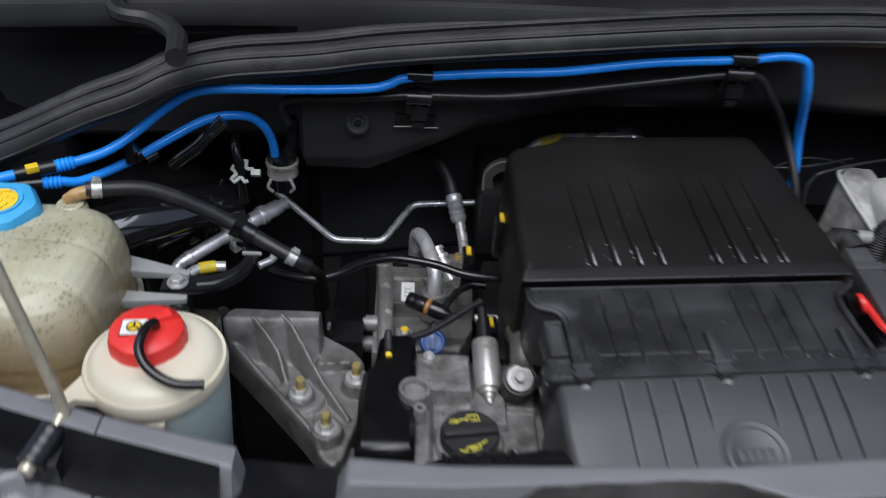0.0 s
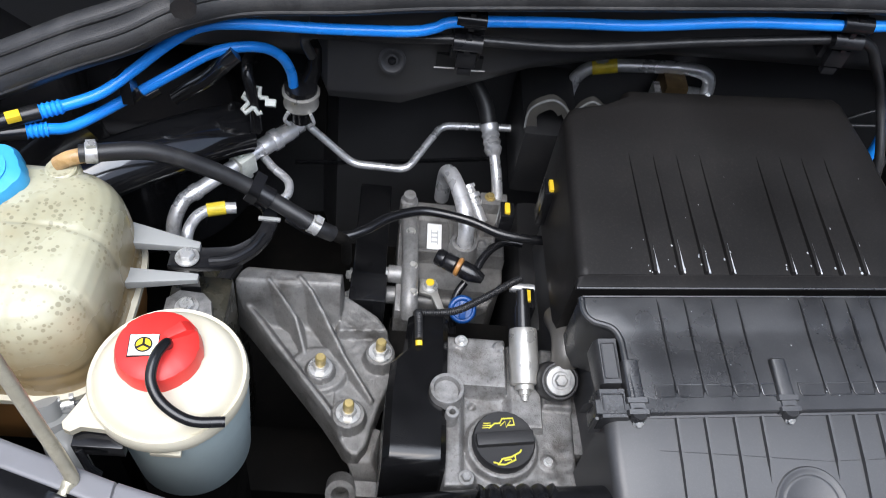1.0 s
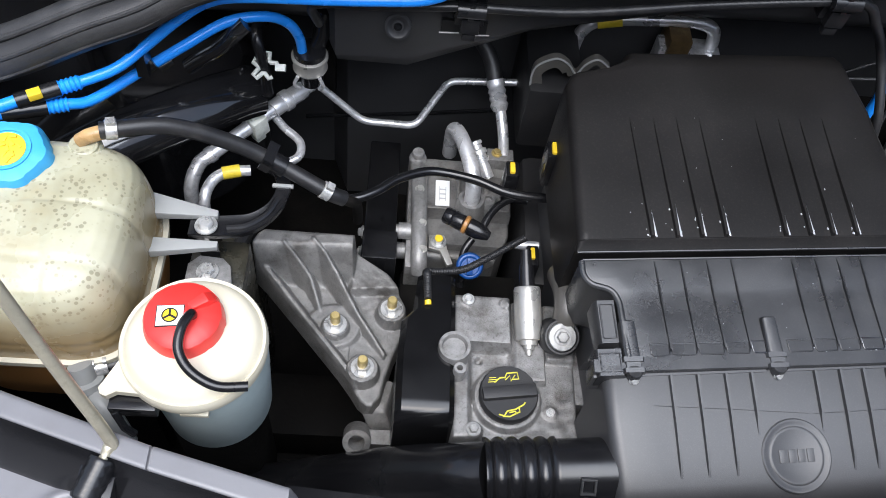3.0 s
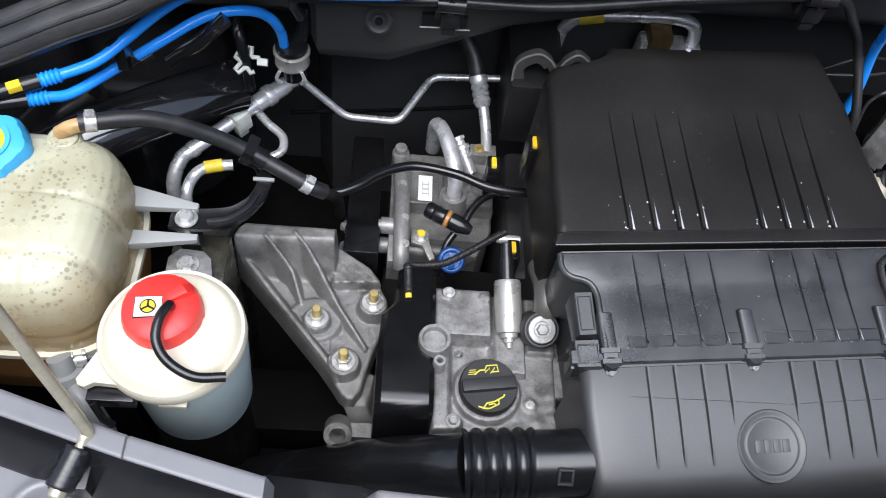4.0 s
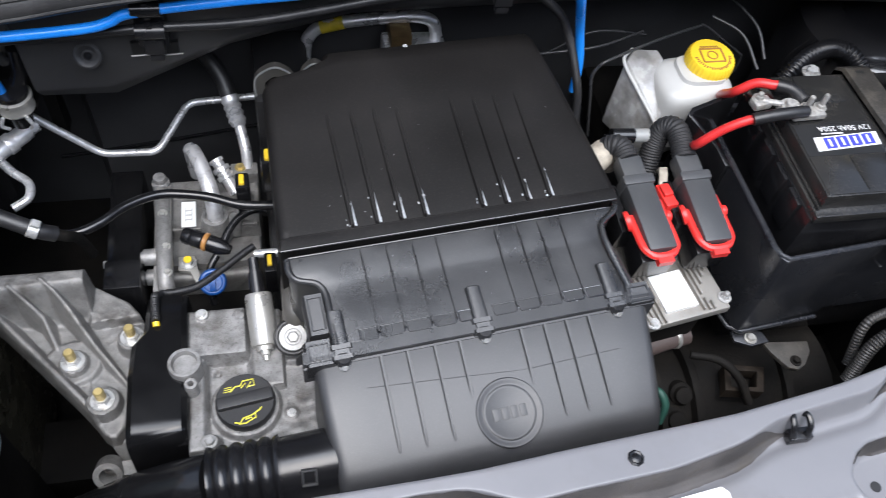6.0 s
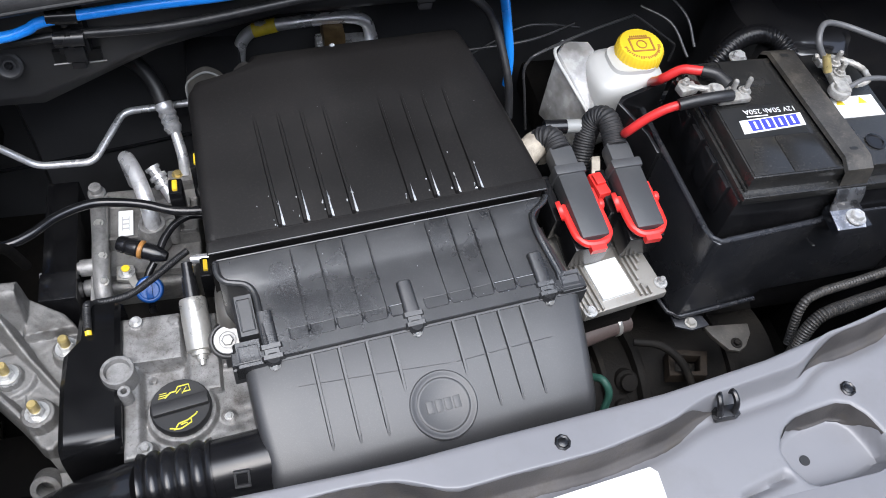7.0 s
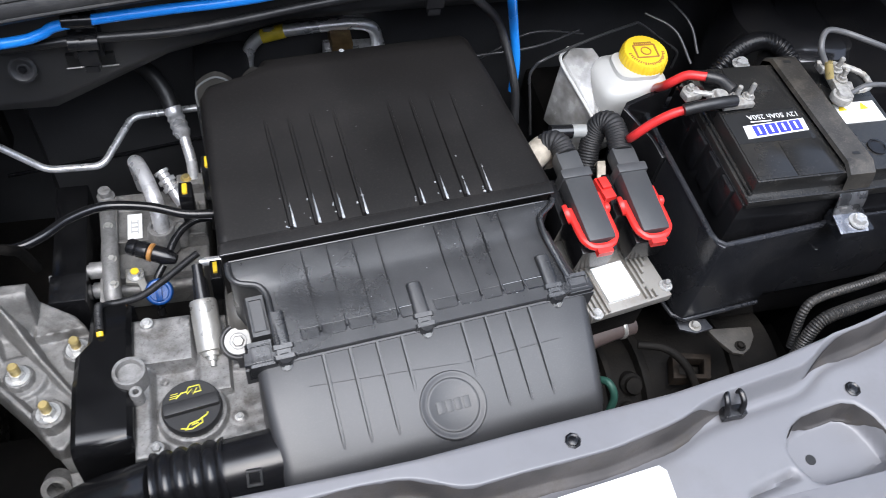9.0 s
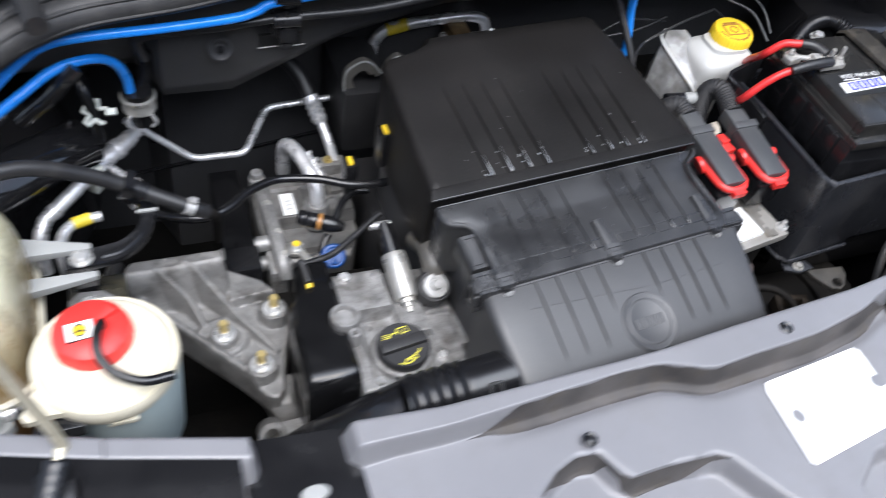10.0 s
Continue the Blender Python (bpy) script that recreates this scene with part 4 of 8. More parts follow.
# ================= engine =================
def engine():
    top = thing("engine_block", (0.0, 0.62, 0.33), "greasy engine block under the covers, blackened to paint its shade", "engine")
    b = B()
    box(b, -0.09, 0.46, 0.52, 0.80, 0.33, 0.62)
    part("block", b, SHADED_IRON, top, bevel=0.01)
    b = B()
    box(b, 0.02, 0.46, 0.56, 0.69, 0.60, 0.735)
    part("head", b, CAST_DARK, top, bevel=0.008)
    # black timing cover
    b = B()
    sections = []
    for y, z in ((0.512, 0.60), (0.516, 0.70), (0.5195, 0.745), (0.5205, 0.754), (0.523, 0.763), (0.528, 0.7695), (0.5345, 0.7720), (0.544, 0.7728), (0.60, 0.7735), (0.640, 0.7745), (0.655, 0.775), (0.690, 0.7745), (0.703, 0.771), (0.710, 0.760), (0.713, 0.66)):
        l, r = lerp_table([(0.40, -0.092), (0.63, -0.092), (0.640, -0.089), (0.655, -0.076), (0.72, -0.070)], y), -0.0255
        sections.append([(l, y, 0.60), (l + 0.001, y, z - 0.008), (l + 0.008, y, z), (r - 0.006, y, z), (r, y, z - 0.006), (r, y, 0.60)])
    rings(b, sections)
    part("timing_cover", b, COVER_BLACK, top, "smooth black plastic timing belt cover", angle=40)
    # aluminium camshaft cover
    def cover_height(x, y):
        z = 0.741
        z = max(z, 0.741 + 0.021 * smooth((y - 0.616) / 0.007) * smooth((0.046 - x) / 0.006))
        z = max(z, 0.741 + 0.015 * smooth((-0.002 - x) / 0.008))
        z = max(z, 0.741 + 0.011 * smooth((0.0845 - x) / 0.003) * smooth((x - 0.038) / 0.012) * smooth((y - 0.578) / 0.004))
        z = max(z, 0.741 + 0.007 * smooth((x - 0.082) / 0.005) * smooth((y - 0.606) / 0.006))
        for px, py, r, h in ((-0.003, 0.5175, 0.0100, 0.016), (0.0876, 0.5464, 0.0065, 0.003), (-0.0094, 0.676, 0.008, 0.024), (0.034, 0.672, 0.007, 0.024)):
            z = max(z, 0.741 + h * smooth((r + 0.003 - math.hypot(x - px, y - py)) / 0.004))
        z = max(z, 0.741 + 0.0085 * smooth((0.0415 - math.hypot(x - 0.037, y - 0.560)) / 0.0045))
        z -= 0.006 * smooth((0.0055 - math.hypot(x - 0.0054, y - 0.607)) / 0.003)
        z += 0.0016 * noise.noise(Vector((x * 90, y * 90, 3.1))) * smooth((x - 0.05) / 0.02) * smooth((0.575 - y) / 0.02)
        return z

    cov = part("camshaft_cover", casting(0.508, 0.684, [(0.50, -0.026), (0.70, -0.026)], [(0.50, 0.119), (0.70, 0.119)], cover_height, 0.68, step=0.0017), CAST_DARK, top, "grimy cast aluminium camshaft cover", angle=50)
    b = B()
    lathe(b, [(0.0188, 0.745), (0.0188, 0.780), (0.0180, 0.783), (0.0145, 0.783), (0.0135, 0.780), (0.0132, 0.7755), (0.0001, 0.7755)], Matrix.Translation((-0.027, 0.605, 0)), 32)
    lathe(b, [(0.0075, 0.745), (0.0075, 0.777), (0.0068, 0.7785), (0.0036, 0.7785), (0.0034, 0.765), (0.0001, 0.765)], Matrix.Translation((-0.0205, 0.580, 0)), 20)
    part("boss", b, CAST, cov, "round machined boss with a small eye")
    # oil filler cap
    b = B()
    c = Matrix.Translation((0.037, 0.560, 0.7505)) @ Matrix.Rotation(radians(8), 4, "Z")
    lathe(b, [(0.033, 0.0), (0.0338, 0.004), (0.0335, 0.010), (0.0320, 0.0125), (0.030, 0.0125), (0.0001, 0.0125)], c, 48, wave=lambda a: 1 + 0.006 * math.cos(24 * a))
    cap = part("oil_filler_cap", b, PLASTIC_DULL, top, "black oil filler cap with yellow symbols")
    b = B()
    box(b, -0.0312, 0.0312, -0.0080, 0.0070, 0.011, 0.0200, c)
    part("grip_bar", b, PLASTIC_DULL, cap, bevel=0.003)
    for k, sy in enumerate((0.0195, -0.0205)):
        f = B()
        s = 1.0
        loops = [[(-0.015, -0.006), (-0.008, -0.001), (-0.002, -0.001), (0.001, 0.004), (0.013, 0.004), (0.0135, -0.004), (0.006, -0.004)],
                 [(-0.016, -0.004), (-0.010, -0.006), (-0.006, -0.001), (0.004, 0.0005), (0.014, 0.005), (0.016, 0.0075)]][k]
        sweep(f, [(x, y + sy, 0.0127) for x, y in loops], 0.0010, 6)
        if k == 1:
            sweep(f, [(-0.012, sy - 0.0065, 0.0127), (-0.004, sy - 0.0075, 0.0127), (0.008, sy - 0.003, 0.0127), (0.008, sy + 0.002, 0.0127)], 0.0010, 6)
            sweep(f, [(-0.004, sy - 0.003, 0.0127), (0.003, sy - 0.002, 0.0127), (0.004, sy - 0.005, 0.0127)], 0.0009, 6)
        else:
            sweep(f, [(-0.002, sy - 0.004, 0.0127), (0.004, sy + 0.001, 0.0127), (0.004, sy - 0.006, 0.0127), (0.010, sy + 0.001, 0.0127)], 0.0008, 6)
            for row in range(3):
                sweep(f, [(-0.022 + row * 0.001, sy - 0.005 + row * 0.0025, 0.0127), (-0.012, sy - 0.005 + row * 0.0025, 0.0127)], 0.0005, 5)
        part("symbol", moved(f, 0, c), PRINT_YELLOW, cap, "yellow printed oil symbol")
    for x, y, r in ((-0.003, 0.5175, 0.0055), (0.0876, 0.5464, 0.0036), (-0.0094, 0.676, 0.0050)):
        bolt(cov, (x, y, 0.7565 if y < 0.53 else (0.7645 if y > 0.65 else 0.7435)), r, WASHER if y < 0.53 else None)
    # big washer screw on a rubber disc
    WS = Matrix.Translation((0.096, 0.622, 0.786)) @ Matrix.Rotation(radians(28), 4, "X")
    b = B()
    lathe(b, [(0.0225, -0.05), (0.0225, -0.003), (0.020, 0.001), (0.018, 0.001), (0.017, -0.002), (0.0001, -0.002)], WS, 32)
    disc = part("rubber_disc", b, RUBBER, top, "black rubber disc under a bright washer")
    b = B()
    lathe(b, [(0.0165, -0.003), (0.0165, 0.002), (0.0155, 0.004), (0.010, 0.0042), (0.0088, 0.0036), (0.0001, 0.0036)], WS, 32)
    lathe(b, [(0.0070, 0.003), (0.0070, 0.0075), (0.0058, 0.009), (0.0001, 0.009)], WS, 6)
    part("washer_screw", b, WASHER, disc, "bright zinc washer screw", angle=25)
    return top


engine()

sol = thing("solenoid_valve", (0.061, 0.655, 0.742), "silver metal cylinder valve with a black plug on the engine", "solenoid")
b = B()
S0, S1 = Vector((0.0625, 0.628, 0.759)), Vector((0.0585, 0.690, 0.783))
lathe(b, [(0.0001, -0.017), (0.0036, -0.017), (0.0040, -0.011), (0.0060, -0.010), (0.0065, -0.005), (0.0105, -0.005), (0.0110, 0.0), (0.0155, 0.001), (0.0162, 0.004), (0.0162, 0.060), (0.0150, 0.0635), (0.011, 0.064)], along(S0, S1), 32)
part("body", b, STEEL, sol, "silver cylinder body")
b = B()
D = (S1 - S0).normalized()
rod(b, S1 - D * 0.002, S1 + D * 0.024, 0.0095, 0.0085, 20)
rod(b, S1 + D * 0.022, S1 + D * 0.042, 0.0070, 0.0065, 16)
part("plug", b, GLOSSY, sol, "black electrical plug")

# ---- engine mount bracket ----
mount = thing("engine_mount_bracket", (-0.17, 0.66, 0.40), "grey cast aluminium engine mount bracket with three studs", "engine mount")
MOUNT_RIBS = [([(-0.2735, 0.747, 0.738), (-0.262, 0.734, 0.720), (-0.2128, 0.6785, 0.7115), (-0.1535, 0.610, 0.7075), (-0.138, 0.589, 0.704)], 0.0062),
              ([(-0.2375, 0.750, 0.7535), (-0.2235, 0.738, 0.7435), (-0.2031, 0.7199, 0.7230), (-0.1864, 0.6802, 0.6990)], 0.0044),
              ([(-0.2015, 0.756, 0.7545), (-0.1865, 0.742, 0.7480), (-0.1752, 0.7288, 0.7350), (-0.1425, 0.6785, 0.7140), (-0.1057, 0.6293, 0.7000)], 0.0044)]
MOUNT_NUTS = ((-0.099, 0.685), (-0.167, 0.661), (-0.130, 0.605))


def mount_height(x, y):
    z = 0.6925
    if x < -0.148:
        z = max(z, 0.694 + 0.056 * smooth((y - 0.7165 - 0.035 * (x + 0.24)) / 0.034) * smooth((-0.1485 - x) / 0.003))
    if x > -0.16:
        z = max(z, 0.6925 + 0.013 * smooth((y - 0.7095 - 0.10 * (x + 0.145)) / 0.006) * smooth((x + 0.158) / 0.008))
    # raised floor round the middle stud, stepping down in front of it
    z = max(z, 0.6925 + 0.007 * smooth((0.034 - math.hypot((x + 0.170) * 0.9, y - 0.664)) / 0.006))
    for path, w in MOUNT_RIBS:
        d, top = off_line(path, x, y)
        if d < 5 * w:
            z = max(z, top - 0.0005 - 0.012 * max(0.0, (d - w * 0.3) / w) ** 1.25)
    for (px, py), r, h in zip(MOUNT_NUTS, (0.0175, 0.0160, 0.0185), (0.711, 0.7075, 0.7085)):
        z = max(z, 0.6925 + (h - 0.6925) * smooth((r + 0.0035 - math.hypot(x - px, y - py)) / 0.004))
    return z + 0.0005 * noise.noise(Vector((x * 160, y * 160, 0.0)))


web_plate = casting(0.563, 0.768, [(0.563, -0.122), (0.570, -0.131), (0.585, -0.141), (0.607, -0.158), (0.6767, -0.2185), (0.720, -0.2570), (0.738, -0.2745), (0.748, -0.2765), (0.760, -0.272), (0.768, -0.264)],
                    [(0.563, -0.116), (0.575, -0.107), (0.597, -0.1025), (0.63, -0.094), (0.655, -0.084), (0.680, -0.0795), (0.705, -0.0830), (0.7254, -0.0945), (0.740, -0.1056), (0.768, -0.148)], mount_height, 0.662, cols=100, step=0.0018, edge=0.0045, flare=0.002)
body = part("web_plate", web_plate, CAST_DIRTY, mount, "cast web with three tapering ribs", angle=55)
for x, y in MOUNT_NUTS:
    bolt(mount, (x, y, mount_height(x, y) - 0.0005), 0.0095, ZINC, (0, 0, 1), "nut", "zinc nut on a washer", stud=0.026)
b = B()
rings(b, [[(-0.150, 0.607, 0.672), (-0.09, 0.607, 0.672), (-0.100, 0.566, 0.672), (-0.128, 0.566, 0.672)], [(-0.140, 0.60, 0.655), (-0.088, 0.60, 0.655), (-0.090, 0.553, 0.655), (-0.120, 0.553, 0.655)], [(-0.125, 0.59, 0.60), (-0.085, 0.59, 0.60), (-0.085, 0.545, 0.60), (-0.112, 0.545, 0.60)], [(-0.12, 0.58, 0.42), (-0.085, 0.58, 0.42), (-0.085, 0.54, 0.42), (-0.11, 0.54, 0.42)]])
part("leg", b, CAST_DIRTY, mount, bevel=0.005)
b = B()
lathe(b, [(0.010, -0.012), (0.017, -0.011), (0.017, 0.011), (0.010, 0.012), (0.009, 0.0), (0.010, -0.012)], Matrix.Translation((-0.131, 0.538, 0.652)) @ Matrix.Rotation(radians(48), 4, "X"), 24)
box(b, -0.118, -0.086, 0.530, 0.548, 0.640, 0.656)
part("eye", b, CAST_DIRTY, mount, "cast lifting eye")
b = B()
sweep(b, spline([(-0.285, 0.79, 0.72), (-0.295, 0.75, 0.725), (-0.293, 0.70, 0.715), (-0.285, 0.655, 0.69)], 6), 0.010, 10)
part("rubber_bush", b, RUBBER, mount, "dark rubber mount edge")
b = B()
box(b, -0.345, -0.280, 0.55, 0.80, 0.36, 0.70)
part("pedestal", b, WET_RAIL, mount, "wet olive-brown chassis rail", bevel=0.01)

plate = thing("chassis_plate", (-0.30, 0.66, 0.60), "dusty alloy plate with a bolt behind the reservoir", "plate")
b = B()
prism(b, [(-0.334, 0.645), (-0.288, 0.640), (-0.280, 0.652), (-0.286, 0.680), (-0.296, 0.690), (-0.322, 0.692), (-0.334, 0.680)], 0.79, 0.800)
part("sheet", b, CAST, plate, bevel=0.002)
b = B()
box(b, -0.335, -0.27, 0.655, 0.72, 0.60, 0.79)
part("pillar", b, WET_RAIL, plate, "wet olive-brown pillar", bevel=0.004)
bolt(plate, (-0.310, 0.670, 0.800), 0.0085, ZINC)

# ================= power steering reservoir =================
PS = (-0.2925, 0.5495)
ps = thing("power_steering_reservoir", (*PS, 0.40), "cream plastic fluid reservoir, pale blue below, red cap on top", "fluid reservoir")
T = Matrix.Translation((*PS, 0))
b = B()
lathe(b, [(0.030, 0.716), (0.048, 0.7175), (0.0545, 0.721), (0.0580, 0.730), (0.0625, 0.82), (0.0640, 0.86), (0.0640, 0.868)], Matrix.Translation((PS[0] + 0.006, PS[1], 0)), 48)
part("lower_body", b, PALE_BLUE, ps, "pale bluish translucent lower body")
b = B()
lathe(b, [(0.060, 0.850), (0.0665, 0.850), (0.0672, 0.858), (0.0705, 0.860), (0.0712, 0.864), (0.0708, 0.872), (0.0692, 0.876), (0.0662, 0.8745), (0.0650, 0.8765), (0.062, 0.882), (0.056, 0.886), (0.048, 0.888), (0.045, 0.888)], T, 64)
prism(b, [(PS[0] - 0.060, PS[1] - 0.010), (PS[0] - 0.076, PS[1] - 0.047), (PS[0] - 0.079, PS[1] - 0.053), (PS[0] - 0.076, PS[1] - 0.059), (PS[0] - 0.070, PS[1] - 0.061), (PS[0] - 0.062, PS[1] - 0.056), (PS[0] - 0.030, PS[1] - 0.058)], 0.864, 0.872)
shoulder = part("shoulder", b, CREAM, ps, "cream shoulder with a pointed ear", angle=40)
b = B()
box(b, PS[0] - 0.005, PS[0] + 0.022, PS[1] - 0.068, PS[1] - 0.062, 0.846, 0.852)
part("tab", b, CREAM, shoulder, bevel=0.001)
b = B()
sweep(b, [(-0.355, 0.478, 0.86), (-0.348, 0.470, 0.84), (-0.340, 0.468, 0.83)], 0.004, 6)
box(b, -0.362, -0.318, 0.480, 0.494, 0.845, 0.862)
part("bracket", b, GLOSSY, ps, "black holding bracket", bevel=0.001)
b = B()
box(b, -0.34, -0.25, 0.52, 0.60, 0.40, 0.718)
part("support", b, SHADED_IRON, ps, "dark steel support under the reservoir", bevel=0.008)
CX, CY = -0.3005, 0.5605
TC = Matrix.Translation((CX, CY, 0.0))
b = B()
lathe(b, [(0.0365, 0.884), (0.0382, 0.886), (0.0382, 0.896), (0.0358, 0.904), (0.031, 0.9075), (0.016, 0.9095), (0.0001, 0.910)], TC, 64, wave=lambda a: 1 + 0.018 * max(0.0, math.cos(5 * a)) ** 8 - 0.022 * max(0.0, math.cos(9 * a + 1.0)) ** 10)
cap = part("cap", b, RED, ps, "round red screw cap with a warning label")
b = B()
CR = TC @ Matrix.Rotation(radians(38), 4, "Z")
rings(b, [[(x, -w, z0), (x, w, z0), (x, w * 0.7, z1), (x, -w * 0.7, z1)] for x, w, z0, z1 in ((0.006, 0.003, 0.906, 0.909), (0.009, 0.006, 0.905, 0.9135), (0.026, 0.0085, 0.903, 0.9145), (0.033, 0.0085, 0.898, 0.9085), (0.0345, 0.008, 0.896, 0.9045))])
moved(b, 0, CR)
part("grip", b, RED, cap, "raised grip on the cap", bevel=0.0015)
LT = Matrix.Translation((CX - 0.010, CY - 0.004, 0.9094)) @ Matrix.Rotation(radians(6), 4, "Z") @ Matrix.Scale(0.84, 4)
f = B()
box(f, -0.0155, 0.0155, -0.0135, 0.0135, -0.002, 0.0006, LT)
part("warning_label", f, PRINT_BLACK, cap, "square warning label with a black edge")
f = B()
box(f, -0.0145, 0.0145, -0.0125, 0.0125, 0.0, 0.0011, LT)
part("label_face", f, LABEL, cap)
f = B()
lathe(f, [(0.0085, 0.0), (0.0085, 0.0018), (0.0001, 0.0018)], LT, 24)
part("label_disc", f, YELLOW, cap, "yellow printed disc")
f = B()
lathe(f, [(0.0090, 0.0016), (0.0090, 0.0021), (0.0076, 0.0021), (0.0076, 0.0016)], LT, 24)
for a in (90, 210, 330):
    box(f, 0.0, 0.0078, -0.0012, 0.0012, 0.0016, 0.0021, LT @ Matrix.Rotation(radians(a), 4, "Z"))
part("label_mark", f, PRINT_BLACK, cap, "black steering wheel mark")
b = B()
sweep(b, spline([(CX + 0.010, CY - 0.002, 0.906), (CX + 0.011, CY - 0.006, 0.919), (CX + 0.006, CY - 0.022, 0.922), (CX + 0.006, CY - 0.042, 0.917), (CX + 0.018, CY - 0.058, 0.908), (CX + 0.042, CY - 0.068, 0.900), (CX + 0.070, CY - 0.065, 0.896)], 8), 0.0048, 14)
part("vent_hose", b, GLOSSY, ps, "short black rubber vent hose")


for x, y, z, turn in ((-0.398, 0.548, 0.800, 20),):
    f = thing("hose_clip", (x, y, z - 0.02), "bright spring steel clip on a hose by the fluid reservoir", "hose clip")
    M = Matrix.Translation((x, y, z)) @ Matrix.Rotation(radians(turn), 4, "Z")
    g = B()
    lathe(g, [(0.0082, -0.007), (0.0095, -0.007), (0.0095, 0.007), (0.0082, 0.007), (0.0082, -0.007)], M @ Matrix.Rotation(radians(90), 4, "Y"), 18)
    part("band", g, ZINC, f)
    for sx in (-0.006, 0.006):
        g = B()
        box(g, sx - 0.0022, sx + 0.0022, -0.003, 0.003, 0.008, 0.015, M)
        part("ear", g, ZINC, f, bevel=0.001)
    g = B()
    rod(g, M @ Vector((-0.03, 0, 0)), M @ Vector((0.03, 0, -0.002)), 0.0080, 0.0080, 16)
    part("hose", g, RUBBER, f, "short black hose")

# ================= expansion tank =================
def tank():
    top = thing("expansion_tank", (-0.475, 0.655, 0.40), "yellowed translucent coolant tank with stains and a blue cap", "coolant tank")

    def blob(cx, cy, ax, ay, zs, power=4.2, n=180):
        loops = []
        for z, f in zs:
            ring = []
            for i in range(n):
                a = 2 * math.pi * i / n
                c, s = math.cos(a), math.sin(a)
                r = (abs(c) ** power + abs(s) ** power) ** (-1 / power)
                x, y = cx + ax * f * r * c, cy + ay * f * r * s
                g = max(math.exp(-((x + 0.432) / 0.0030) ** 2), math.exp(-((x + 0.530) / 0.0030) ** 2)) * (y < 0.70)
                g = max(g, *(math.exp(-((y - q) / 0.0030) ** 2) for q in (0.664, 0.598))) * (z > 0.815)
                k = 1 - 0.014 * g
                ring.append((cx + (x - cx) * k, cy + (y - cy) * k, z - 0.0016 * g * (z > 0.88)))
            loops.append(ring)
        return rings(B(), loops)
    key = [(0.0, 0.812, 1.0), (0.10, 0.835, 1.0), (0.14, 0.842, 0.992), (0.18, 0.848, 0.998), (0.30, 0.872, 0.985), (0.38, 0.888, 0.968), (0.46, 0.902, 0.938), (0.54, 0.913, 0.890), (0.62, 0.9205, 0.825), (0.70, 0.926, 0.74), (0.80, 0.9305, 0.58), (0.90, 0.933, 0.36), (1.0, 0.934, 0.01)]
    up = [(lerp_table([(s, z) for s, z, f in key], i / 60), lerp_table([(s, f) for s, z, f in key], i / 60)) for i in range(61)]
    part("upper_half", blob(-0.475, 0.655, 0.112, 0.108, up), TANK, top, "stained yellowed upper half", angle=60)
    low = [(0.66, 0.4), (0.665, 0.7), (0.69, 0.88), (0.74, 0.95), (0.808, 0.985)]
    part("lower_half", blob(-0.475, 0.655, 0.112, 0.108, low), AMBER, top, "brown coolant-stained lower half", angle=60)
    rim = [(0.8055, 1.03), (0.806, 1.05), (0.8135, 1.05), (0.814, 1.0)]
    part("weld_rim", blob(-0.475, 0.655, 0.112, 0.108, rim), CREAM, top, "pale welded rim", angle=60)
    # outlet and clamp
    b = B()
    rod(b, (-0.430, 0.733, 0.890), (-0.430, 0.740, 0.926), 0.0145, 0.0120, 24)
    sweep(b, spline([(-0.434, 0.741, 0.929), (-0.420, 0.744, 0.937), (-0.395, 0.752, 0.940)], 6), 0.0078, 16)
    part("outlet", b, OUTLET, top, "amber stained hose outlet")
    b = B()
    lathe(b, [(0.0185, 0.905), (0.0185, 0.9215), (0.0165, 0.9245), (0.0150, 0.9235), (0.0150, 0.9275), (0.0130, 0.9290), (0.0120, 0.9285)], Matrix.Translation((-0.430, 0.738, 0)), 32)
    part("outlet_collar", b, TANK, top, "pale ringed collar under the outlet")
    # filler cap
    b = B()
    c2 = Matrix.Translation((-0.492, 0.712, 0.918)) @ Matrix.Rotation(radians(6), 4, "X")
    lathe(b, [(0.0375, 0.0), (0.039, 0.003), (0.038, 0.020), (0.0345, 0.027), (0.026, 0.030), (0.0001, 0.030)], c2, 64, wave=lambda a: 1 + 0.075 * max(0.0, math.cos(6 * a)) ** 0.4)
    cap = part("cap", b, BLUE_CAP, top, "light blue screw cap")
    b = B()
    lathe(b, [(0.0245, 0.0285), (0.0245, 0.0318), (0.0215, 0.0318), (0.0215, 0.0303), (0.0001, 0.0303)], c2, 40)
    part("cap_ring", b, BLUE_CAP, cap)
    b = B()
    lathe(b, [(0.0195, 0.0300), (0.0195, 0.0312), (0.0001, 0.0314)], c2, 36)
    rng = random.Random(12)
    for k in range(13):
        a, r = 2.4 * k, 0.0045 * math.sqrt(k + 0.3)
        box(b, -0.0034, 0.0034, -0.0016, 0.0016, 0.0310, 0.0310 + rng.uniform(0.0012, 0.0026), c2 @ Matrix.Translation((min(r, 0.0155) * math.cos(a), min(r, 0.0155) * math.sin(a), 0)) @ Matrix.Rotation(rng.uniform(0, 3), 4, "Z"))
    part("cap_symbol", b, YELLOW, cap, "raised yellow warning symbol", bevel=0.001)
    # side label
    b = B()
    box(b, -0.020, 0.020, -0.017, 0.017, 0.0, 0.0015, Matrix.Translation((-0.487, 0.614, 0.9215)) @ Matrix.Rotation(radians(22), 4, "X"))
    part("label", b, LABEL, top, "worn white label")
